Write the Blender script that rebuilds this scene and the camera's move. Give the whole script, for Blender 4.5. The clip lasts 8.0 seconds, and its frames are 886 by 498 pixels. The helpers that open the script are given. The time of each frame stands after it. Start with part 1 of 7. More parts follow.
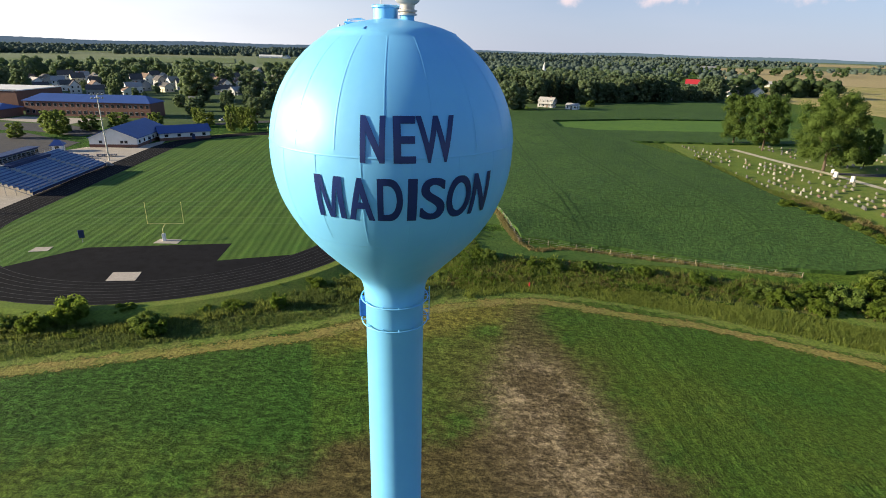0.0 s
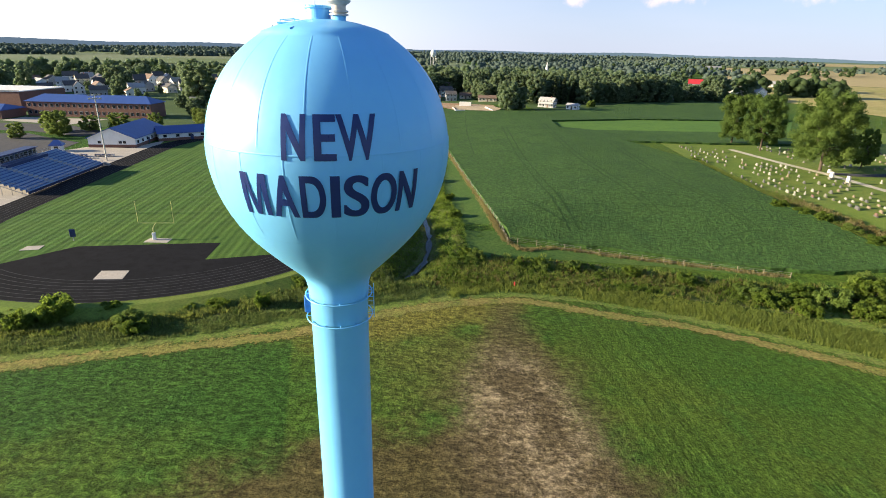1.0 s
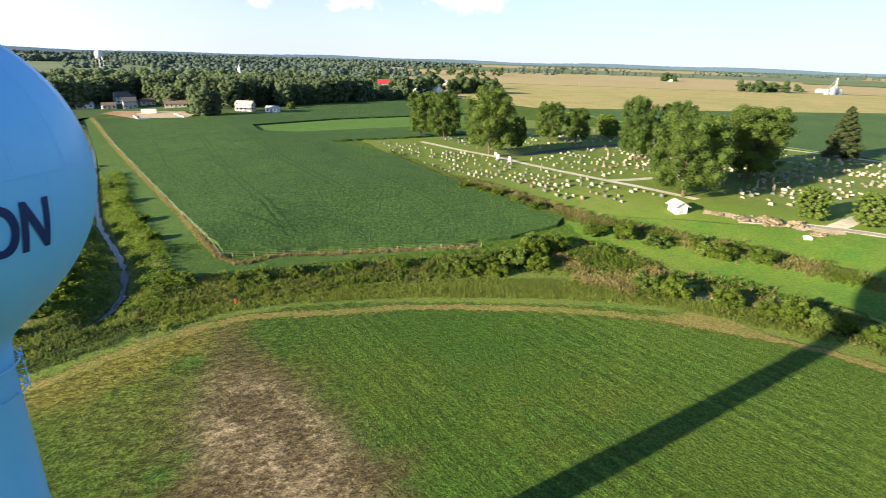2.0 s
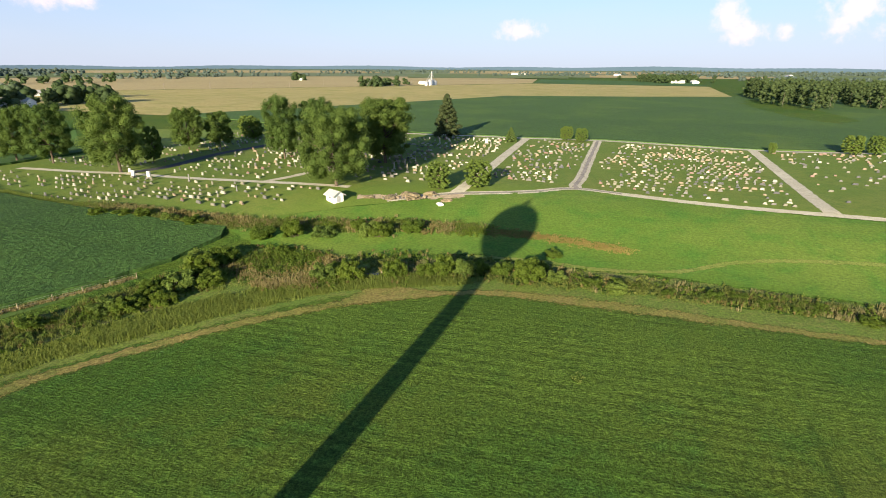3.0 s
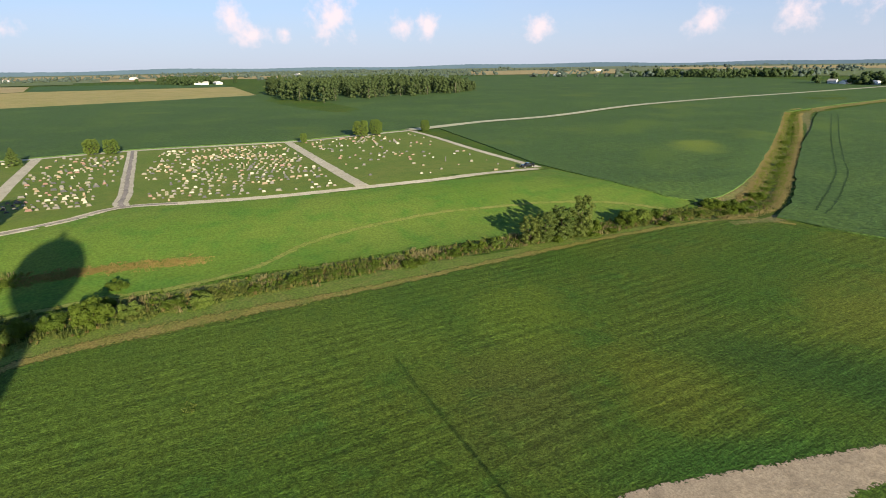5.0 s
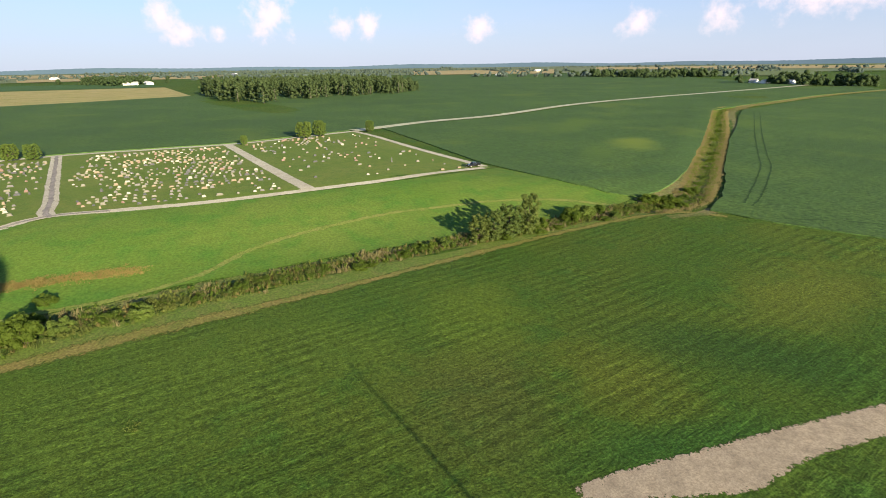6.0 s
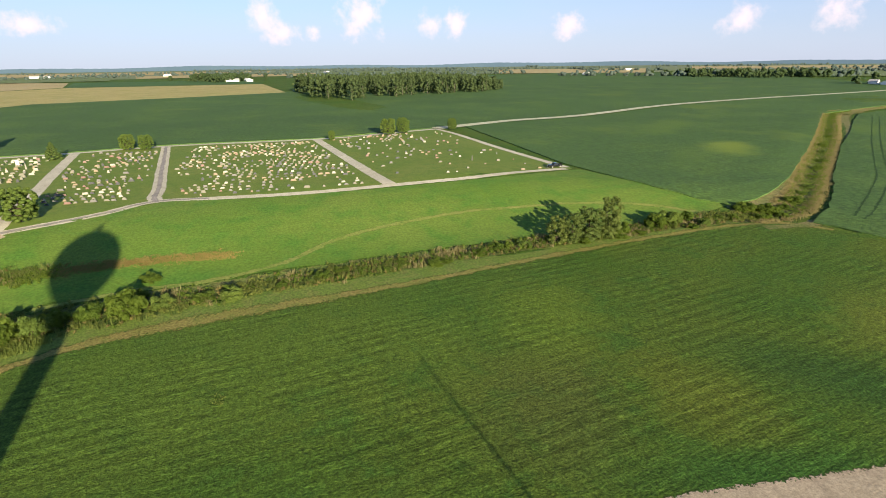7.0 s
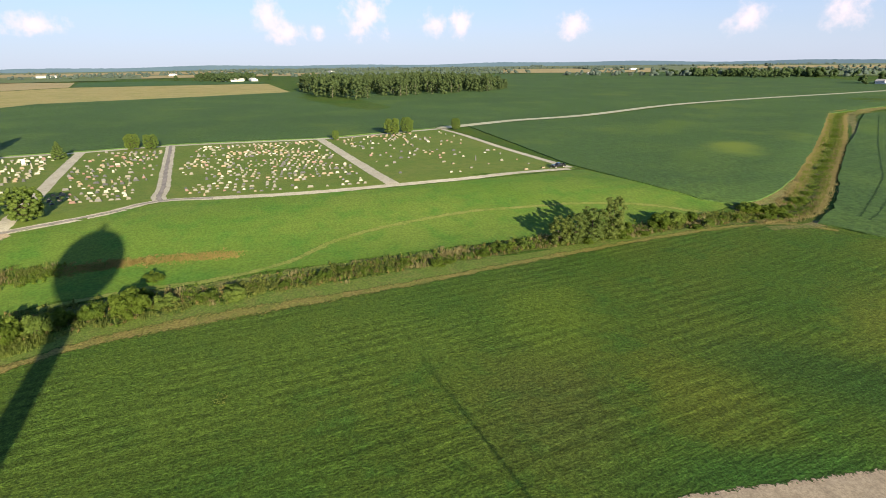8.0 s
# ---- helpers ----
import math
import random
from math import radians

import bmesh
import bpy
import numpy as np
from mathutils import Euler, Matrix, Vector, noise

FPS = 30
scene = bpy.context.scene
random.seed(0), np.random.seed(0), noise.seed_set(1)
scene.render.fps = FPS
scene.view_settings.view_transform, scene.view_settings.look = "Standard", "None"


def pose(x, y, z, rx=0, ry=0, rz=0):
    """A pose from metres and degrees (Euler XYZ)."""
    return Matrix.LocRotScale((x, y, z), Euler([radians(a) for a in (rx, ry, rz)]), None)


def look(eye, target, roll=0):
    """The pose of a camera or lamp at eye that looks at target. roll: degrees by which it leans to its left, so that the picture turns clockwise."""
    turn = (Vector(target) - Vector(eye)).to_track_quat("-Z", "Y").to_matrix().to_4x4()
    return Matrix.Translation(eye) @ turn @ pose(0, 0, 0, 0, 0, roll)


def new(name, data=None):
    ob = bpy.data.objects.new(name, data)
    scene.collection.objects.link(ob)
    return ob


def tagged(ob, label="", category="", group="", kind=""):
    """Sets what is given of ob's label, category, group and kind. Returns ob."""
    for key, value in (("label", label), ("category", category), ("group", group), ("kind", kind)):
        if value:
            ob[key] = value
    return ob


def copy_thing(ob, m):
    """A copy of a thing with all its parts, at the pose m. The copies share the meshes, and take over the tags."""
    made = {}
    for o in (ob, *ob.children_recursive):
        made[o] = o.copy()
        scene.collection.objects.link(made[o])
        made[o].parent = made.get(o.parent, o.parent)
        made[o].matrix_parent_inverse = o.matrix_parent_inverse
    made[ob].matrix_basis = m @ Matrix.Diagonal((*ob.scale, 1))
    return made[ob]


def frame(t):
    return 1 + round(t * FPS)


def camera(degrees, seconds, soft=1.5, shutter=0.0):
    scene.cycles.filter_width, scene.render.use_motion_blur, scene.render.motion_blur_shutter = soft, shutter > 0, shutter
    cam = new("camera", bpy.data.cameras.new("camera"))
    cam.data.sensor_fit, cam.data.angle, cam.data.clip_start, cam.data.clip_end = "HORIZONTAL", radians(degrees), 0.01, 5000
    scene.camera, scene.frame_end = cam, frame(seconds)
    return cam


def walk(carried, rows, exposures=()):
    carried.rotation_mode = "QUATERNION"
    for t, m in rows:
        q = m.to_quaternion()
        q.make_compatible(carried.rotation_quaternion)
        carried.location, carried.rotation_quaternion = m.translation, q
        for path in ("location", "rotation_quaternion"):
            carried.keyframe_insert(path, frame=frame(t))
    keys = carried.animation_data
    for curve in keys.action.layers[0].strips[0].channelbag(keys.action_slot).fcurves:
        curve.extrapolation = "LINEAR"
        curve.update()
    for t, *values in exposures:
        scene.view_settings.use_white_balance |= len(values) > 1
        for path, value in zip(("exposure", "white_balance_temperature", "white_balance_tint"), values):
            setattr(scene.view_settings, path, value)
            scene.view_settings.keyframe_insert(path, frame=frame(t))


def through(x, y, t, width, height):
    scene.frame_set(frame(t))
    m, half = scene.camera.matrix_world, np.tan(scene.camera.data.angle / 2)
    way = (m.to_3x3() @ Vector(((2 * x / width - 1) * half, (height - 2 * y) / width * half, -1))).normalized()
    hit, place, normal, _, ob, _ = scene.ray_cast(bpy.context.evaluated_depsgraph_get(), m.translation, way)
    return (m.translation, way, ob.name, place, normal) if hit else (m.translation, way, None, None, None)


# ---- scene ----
cam = camera(78.74, 8.0, soft=0.9, shutter=0.08)
PATH = [
    (0.0, pose(-0.00, -0.00, 38.00, 69.56, -1.37, 0.00)),
    (0.5, pose(1.62, -0.24, 38.01, 69.60, -1.29, 0.32)),
    (1.0, pose(3.59, -0.38, 38.05, 69.58, -1.26, 0.57)),
    (1.5, pose(4.99, -0.47, 38.04, 69.84, -1.41, -6.62)),
    (2.0, pose(5.38, 0.14, 38.06, 70.52, -1.63, -29.36)),
    (2.2, pose(5.55, 0.22, 37.98, 70.89, -1.43, -39.03)),
    (3.3, pose(5.88, 0.55, 37.69, 71.13, -0.08, -69.47)),
    (3.5, pose(5.97, 0.52, 37.65, 71.13, -0.10, -71.05)),
    (4.0, pose(6.33, 0.46, 37.57, 71.17, 0.31, -86.73)),
    (4.5, pose(6.65, 0.57, 37.42, 71.16, 0.79, -105.52)),
    (5.0, pose(7.00, 0.95, 37.43, 71.09, 0.85, -111.24)),
    (5.2, pose(7.07, 1.04, 37.46, 71.09, 0.85, -111.77)),
    (6.3, pose(7.48, 1.54, 37.56, 70.98, 0.71, -117.99)),
    (6.5, pose(7.41, 1.63, 37.57, 70.94, 0.80, -115.93)),
    (7.0, pose(7.24, 1.36, 37.58, 70.95, 0.63, -108.50)),
    (7.5, pose(7.16, 1.19, 37.60, 70.95, 0.62, -106.55)),
    (8.0, pose(7.15, 1.03, 37.67, 70.92, 0.64, -108.04)),
]
EXPOSURES = [(0.0, 1.1), (0.5, 1.28), (1.0, 1.5), (1.5, 1.67), (2.0, 1.79), (2.2, 1.72), (3.3, 1.36), (3.5, 1.32), (4.0, 1.15), (4.5, 1.08), (5.0, 1.18), (6.5, 1.36), (7.0, 1.34), (8.0, 1.34)]
walk(cam, PATH, EXPOSURES)
scene.view_settings.exposure = 0.0

# low evening sun from the west, over a clear sky with a few heaps of cloud
SUN_TO = Vector((-0.9661, -0.0777, 0.2462)).normalized()
sun = new("sun", bpy.data.lights.new("sun", "SUN"))
sun.data.energy, sun.data.angle, sun.data.color = 5.0, radians(0.6), (1.0, 0.85, 0.60)
sun.matrix_world = look((0, 0, 200), Vector((0, 0, 200)) - SUN_TO)


def sky_world():
    w = bpy.data.worlds.new("evening_sky")
    scene.world = w
    w.use_nodes = True
    nt = w.node_tree
    n, l = nt.nodes, nt.links
    n.clear()
    sky = n.new("ShaderNodeTexSky")
    sky.sky_type, sky.sun_disc = "NISHITA", False
    sky.sun_elevation = math.asin(SUN_TO.z)
    sky.sun_rotation = math.atan2(SUN_TO.x, SUN_TO.y)
    sky.air_density, sky.dust_density, sky.ozone_density = 0.75, 0.25, 4.0
    co = n.new("ShaderNodeTexCoord")
    total = None
    # heaps of cloud: direction (degrees from +y towards +x, degrees above the horizon), half sizes
    for az, el, sa, se in CLOUDS:
        d = Vector((math.sin(radians(az)) * math.cos(radians(el)), math.cos(radians(az)) * math.cos(radians(el)), math.sin(radians(el))))
        sub = n.new("ShaderNodeVectorMath")
        sub.operation = "SUBTRACT"
        l.new(co.outputs["Generated"], sub.inputs[0])
        sub.inputs[1].default_value = d
        rot = n.new("ShaderNodeVectorRotate")
        rot.rotation_type = "Z_AXIS"
        rot.inputs["Angle"].default_value = radians(az)
        l.new(sub.outputs[0], rot.inputs["Vector"])
        mul = n.new("ShaderNodeVectorMath")
        mul.operation = "MULTIPLY"
        l.new(rot.outputs[0], mul.inputs[0])
        mul.inputs[1].default_value = (1 / radians(sa), 1 / radians(sa), 1 / radians(se))
        ln = n.new("ShaderNodeVectorMath")
        ln.operation = "LENGTH"
        l.new(mul.outputs[0], ln.inputs[0])
        fall = n.new("ShaderNodeMapRange")
        fall.inputs["From Min"].default_value, fall.inputs["From Max"].default_value = 0.0, 1.6
        fall.inputs["To Min"].default_value, fall.inputs["To Max"].default_value = 1.0, 0.0
        l.new(ln.outputs["Value"], fall.inputs["Value"])
        if total is None:
            total = fall.outputs[0]
        else:
            mx = n.new("ShaderNodeMath")
            mx.operation = "MAXIMUM"
            l.new(total, mx.inputs[0])
            l.new(fall.outputs[0], mx.inputs[1])
            total = mx.outputs[0]
    puff = n.new("ShaderNodeTexNoise")
    puff.inputs["Scale"].default_value, puff.inputs["Detail"].default_value, puff.inputs["Roughness"].default_value = 38.0, 5.0, 0.6
    l.new(co.outputs["Generated"], puff.inputs["Vector"])
    a = n.new("ShaderNodeMath")
    a.operation = "MULTIPLY_ADD"
    l.new(puff.outputs["Fac"], a.inputs[0])
    a.inputs[1].default_value = 1.5
    a.inputs[2].default_value = -1.05
    b = n.new("ShaderNodeMath")
    b.operation = "ADD"
    l.new(a.outputs[0], b.inputs[0])
    l.new(total, b.inputs[1])
    edge = n.new("ShaderNodeMapRange")
    edge.interpolation_type = "SMOOTHSTEP"
    edge.inputs["From Min"].default_value, edge.inputs["From Max"].default_value = 0.0, 0.75
    edge.inputs["To Max"].default_value = 0.85
    l.new(b.outputs[0], edge.inputs["Value"])
    # thin high veil
    veil = n.new("ShaderNodeTexNoise")
    veil.inputs["Scale"].default_value, veil.inputs["Detail"].default_value = 3.0, 4.0
    squash = n.new("ShaderNodeMapping")
    squash.inputs["Scale"].default_value = (1, 1, 5)
    l.new(co.outputs["Generated"], squash.inputs["Vector"])
    l.new(squash.outputs[0], veil.inputs["Vector"])
    vr = n.new("ShaderNodeMapRange")
    vr.inputs["From Min"].default_value, vr.inputs["From Max"].default_value, vr.inputs["To Max"].default_value = 0.45, 0.8, 0.3
    l.new(veil.outputs["Fac"], vr.inputs["Value"])
    m1 = n.new("ShaderNodeMix")
    m1.data_type = "RGBA"
    l.new(vr.outputs[0], m1.inputs["Factor"])
    # pale haze that thickens towards the horizon
    part_z = n.new("ShaderNodeSeparateXYZ")
    l.new(co.outputs["Generated"], part_z.inputs[0])
    hz = n.new("ShaderNodeMapRange")
    hz.interpolation_type = "SMOOTHSTEP"
    hz.inputs["From Min"].default_value, hz.inputs["From Max"].default_value = -0.02, 0.29
    hz.inputs["To Min"].default_value, hz.inputs["To Max"].default_value = 0.86, 0.0
    l.new(part_z.outputs[2], hz.inputs["Value"])
    m0 = n.new("ShaderNodeMix")
    m0.data_type = "RGBA"
    l.new(hz.outputs[0], m0.inputs["Factor"])
    l.new(sky.outputs[0], m0.inputs["A"])
    # the haze glows towards the sun
    dot = n.new("ShaderNodeVectorMath")
    dot.operation = "DOT_PRODUCT"
    l.new(co.outputs["Generated"], dot.inputs[0])
    dot.inputs[1].default_value = SUN_TO
    glow = n.new("ShaderNodeMapRange")
    glow.interpolation_type = "SMOOTHSTEP"
    glow.inputs["From Min"].default_value, glow.inputs["From Max"].default_value = -0.3, 0.95
    l.new(dot.outputs["Value"], glow.inputs["Value"])
    hue = n.new("ShaderNodeMix")
    hue.data_type = "RGBA"
    l.new(glow.outputs[0], hue.inputs["Factor"])
    hue.inputs["A"].default_value = (*HAZY, 1)
    hue.inputs["B"].default_value = (*GLOW, 1)
    l.new(hue.outputs["Result"], m0.inputs["B"])
    l.new(m0.outputs["Result"], m1.inputs["A"])
    m1.inputs["B"].default_value = (*VEIL, 1)
    m2 = n.new("ShaderNodeMix")
    m2.data_type = "RGBA"
    l.new(edge.outputs[0], m2.inputs["Factor"])
    l.new(m1.outputs["Result"], m2.inputs["A"])
    m2.inputs["B"].default_value = (*CLOUD, 1)
    bg = n.new("ShaderNodeBackground")
    bg.inputs["Strength"].default_value = SKY
    l.new(m2.outputs["Result"], bg.inputs["Color"])
    out = n.new("ShaderNodeOutputWorld")
    l.new(bg.outputs[0], out.inputs["Surface"])


SKY = 0.074
CLOUD = (6.7, 5.5, 5.6)
VEIL = (3.9, 4.2, 5.1)
HAZY = (3.4, 3.65, 4.6)
GLOW = (11.0, 10.6, 10.4)
CLOUDS = [(72.8, 3.3, 2.2, 1.0), (91.5, 4.2, 1.5, 2.0), (93.0, 2.8, 1.6, 1.2), (100.5, 4.4, 2.4, 2.4), (107.2, 3.6, 1.3, 1.2),
          (109.8, 3.4, 1.3, 1.5), (96.0, 3.0, 0.8, 0.8), (120.6, 3.3, 1.8, 1.3), (135.5, 3.4, 1.9, 1.5), (142.5, 3.6, 1.8, 1.6),
          (150.0, 4.6, 5.0, 1.6), (20.5, 5.0, 3.0, 1.2), (32.0, 5.6, 4.0, 1.6), (12.0, 4.6, 1.2, 0.7)]
sky_world()

# ---------------------------------------------------------------- materials
def material(name):
    m = bpy.data.materials.new(name)
    m.use_nodes = True
    nt = m.node_tree
    return m, nt.nodes, nt.links, nt.nodes["Principled BSDF"]


def noise_of(n, l, vec, scale, detail=4.0, rough=0.55, distort=0.0):
    t = n.new("ShaderNodeTexNoise")
    t.inputs["Scale"].default_value, t.inputs["Detail"].default_value = scale, detail
    t.inputs["Roughness"].default_value, t.inputs["Distortion"].default_value = rough, distort
    l.new(vec, t.inputs["Vector"])
    return t.outputs["Fac"]


def ranged(n, l, v, a, b, lo=0.0, hi=1.0, smooth=True):
    r = n.new("ShaderNodeMapRange")
    if smooth:
        r.interpolation_type = "SMOOTHSTEP"
    r.inputs["From Min"].default_value, r.inputs["From Max"].default_value = a, b
    r.inputs["To Min"].default_value, r.inputs["To Max"].default_value = lo, hi
    l.new(v, r.inputs["Value"])
    return r.outputs[0]


def mixed(n, l, fac, a, b, blend="MIX"):
    m = n.new("ShaderNodeMix")
    m.data_type, m.blend_type = "RGBA", blend
    if isinstance(fac, (int, float)):
        m.inputs["Factor"].default_value = fac
    else:
        l.new(fac, m.inputs["Factor"])
    for key, c in (("A", a), ("B", b)):
        if isinstance(c, (tuple, list)):
            m.inputs[key].default_value = (*c[:3], 1)
        else:
            l.new(c, m.inputs[key])
    return m.outputs["Result"]


def maths(n, l, op, a, b=0.0, c=0.0):
    m = n.new("ShaderNodeMath")
    m.operation = op
    for i, v in enumerate((a, b, c)):
        if isinstance(v, (int, float)):
            m.inputs[i].default_value = v
        else:
            l.new(v, m.inputs[i])
    return m.outputs[0]


def where(n, l, kind="world"):
    if kind == "world":
        return n.new("ShaderNodeNewGeometry").outputs["Position"]
    return n.new("ShaderNodeTexCoord").outputs["Object"]


def bump_to(n, l, bsdf, height, strength, distance):
    b = n.new("ShaderNodeBump")
    b.inputs["Strength"].default_value, b.inputs["Distance"].default_value = strength, distance
    l.new(height, b.inputs["Height"])
    l.new(b.outputs[0], bsdf.inputs["Normal"])


def row_wave(n, l, pos, angle, spacing, wobble=1.0):
    """Rows along the direction at that angle from +x: 0 to 1."""
    sep = n.new("ShaderNodeSeparateXYZ")
    l.new(pos, sep.inputs[0])
    u = maths(n, l, "MULTIPLY_ADD", sep.outputs[0], -math.sin(radians(angle)), maths(n, l, "MULTIPLY", sep.outputs[1], math.cos(radians(angle))))
    w = noise_of(n, l, pos, 0.06, 3.0)
    u = maths(n, l, "MULTIPLY_ADD", w, wobble, u)
    return maths(n, l, "MULTIPLY_ADD", maths(n, l, "SINE", maths(n, l, "MULTIPLY", u, 2 * math.pi / spacing)), 0.5, 0.5)


def field(name, c1, c2, c3, big=0.018, mid=0.25, fine=2.2, rows=None, grain=0.5, relief=0.25, rough=0.9, bare=None, fade=False, soften=0.45, pale=()):
    """A sown, mown or grown surface: patches, clumps and grain of three colours, with rows (angle, spacing, strength)."""
    m, n, l, bsdf = material(name)
    pos = where(n, l)
    a = ranged(n, l, noise_of(n, l, pos, big, 4.0, 0.6), 0.35, 0.65)
    col = mixed(n, l, a, c1, c2)
    b = ranged(n, l, noise_of(n, l, pos, mid, 5.0, 0.62), 0.42, 0.7)
    col = mixed(n, l, b, col, c3)
    g = noise_of(n, l, pos, fine, 4.0, 0.7)
    col = mixed(n, l, grain, col, mixed(n, l, ranged(n, l, g, 0.3, 0.7), (0.25, 0.25, 0.25), (0.8, 0.8, 0.8)), "OVERLAY")
    h = g
    if rows:
        for angle, spacing, strength in rows:
            w = row_wave(n, l, pos, angle, spacing)
            patch = ranged(n, l, noise_of(n, l, pos, 0.05, 2.0), 0.35, 0.65, 0.25, 1.0)
            k = maths(n, l, "MULTIPLY", patch, strength)
            shade = mixed(n, l, w, (0.3, 0.3, 0.3), (0.7, 0.7, 0.7))
            col = mixed(n, l, k, col, shade, "OVERLAY")
            h = maths(n, l, "MULTIPLY_ADD", w, strength, h)
    if bare:
        k = ranged(n, l, noise_of(n, l, pos, bare[1], 5.0, 0.6), bare[2], bare[2] + 0.1)
        col = mixed(n, l, k, col, bare[0])
    for cx, cy, sx, sy, turn, tint, k in pale:
        # a thin stretch of the crop, drawn out along one direction
        at = n.new("ShaderNodeMapping")
        at.vector_type = "TEXTURE"
        at.inputs["Location"].default_value, at.inputs["Rotation"].default_value, at.inputs["Scale"].default_value = (cx, cy, 0), (0, 0, radians(turn)), (sx, sy, 1000)
        l.new(pos, at.inputs["Vector"])
        ln = n.new("ShaderNodeVectorMath")
        ln.operation = "LENGTH"
        l.new(at.outputs[0], ln.inputs[0])
        d = maths(n, l, "ADD", ln.outputs["Value"], maths(n, l, "MULTIPLY_ADD", noise_of(n, l, pos, 0.05, 4.0), 1.2, -0.6))
        col = mixed(n, l, ranged(n, l, d, 0.2, 1.2, k, 0.0), col, tint)
    l.new(col, bsdf.inputs["Base Color"])
    bsdf.inputs["Roughness"].default_value = rough
    bsdf.inputs["Specular IOR Level"].default_value = 0.15
    bump_to(n, l, bsdf, h, 1.0, relief)
    if fade:
        at = n.new("ShaderNodeAttribute")
        at.attribute_name = "fade"
        k = maths(n, l, "MULTIPLY_ADD", noise_of(n, l, pos, 1.4, 6.0, 0.78), 2.4, -1.45)
        k = ranged(n, l, maths(n, l, "ADD", k, at.outputs["Fac"]), 0.0, soften * 0.4)
        tr = n.new("ShaderNodeBsdfTransparent")
        mx = n.new("ShaderNodeMixShader")
        l.new(k, mx.inputs[0])
        l.new(tr.outputs[0], mx.inputs[1])
        l.new(bsdf.outputs[0], mx.inputs[2])
        l.new(mx.outputs[0], n["Material Output"].inputs["Surface"])
    return m


def surface(name, colour, colour2=None, rough=0.6, metal=0.0, scale=3.0, relief=0.0, spec=0.5, coords="object", streak=0.0, coat=0.0):
    m, n, l, bsdf = material(name)
    pos = where(n, l, coords)
    c2 = colour2 or tuple(min(1, c * 0.8) for c in colour)
    a = ranged(n, l, noise_of(n, l, pos, scale, 5.0, 0.6), 0.35, 0.7)
    col = mixed(n, l, a, colour, c2)
    g = noise_of(n, l, pos, scale * 9, 3.0, 0.6)
    col = mixed(n, l, 0.12, col, mixed(n, l, g, (0.3, 0.3, 0.3), (0.7, 0.7, 0.7)), "OVERLAY")
    l.new(col, bsdf.inputs["Base Color"])
    l.new(ranged(n, l, g, 0.2, 0.8, max(0.02, rough - 0.08), min(1, rough + 0.08)), bsdf.inputs["Roughness"])
    bsdf.inputs["Metallic"].default_value = metal
    bsdf.inputs["Specular IOR Level"].default_value = spec
    bsdf.inputs["Coat Weight"].default_value = coat
    if relief:
        bump_to(n, l, bsdf, g, 0.6, relief)
    return m


def foliage(name, c1, c2, through=0.35):
    """Leaves: each leaf its own tone, each plant its own tint, some light through them."""
    m, n, l, bsdf = material(name)
    geo = n.new("ShaderNodeNewGeometry")
    info = n.new("ShaderNodeObjectInfo")
    col = mixed(n, l, geo.outputs["Random Per Island"], c1, c2)
    pos = where(n, l)
    k = ranged(n, l, noise_of(n, l, pos, 0.22, 3.0), 0.35, 0.65)
    col = mixed(n, l, k, col, mixed(n, l, 0.5, c1, tuple(c * 0.75 for c in c2)))
    tint = mixed(n, l, info.outputs["Random"], (0.40, 0.44, 0.42), (0.62, 0.58, 0.5))
    col = mixed(n, l, 0.7, col, tint, "OVERLAY")
    l.new(col, bsdf.inputs["Base Color"])
    bsdf.inputs["Roughness"].default_value = 0.75
    bsdf.inputs["Specular IOR Level"].default_value = 0.16
    tr = n.new("ShaderNodeBsdfTranslucent")
    l.new(mixed(n, l, 0.5, col, (c2[0] * 1.4, c2[1] * 1.4, c2[2]), "MIX"), tr.inputs["Color"])
    mx = n.new("ShaderNodeMixShader")
    mx.inputs[0].default_value = through
    l.new(bsdf.outputs[0], mx.inputs[1])
    l.new(tr.outputs[0], mx.inputs[2])
    l.new(mx.outputs[0], n["Material Output"].inputs["Surface"])
    return m


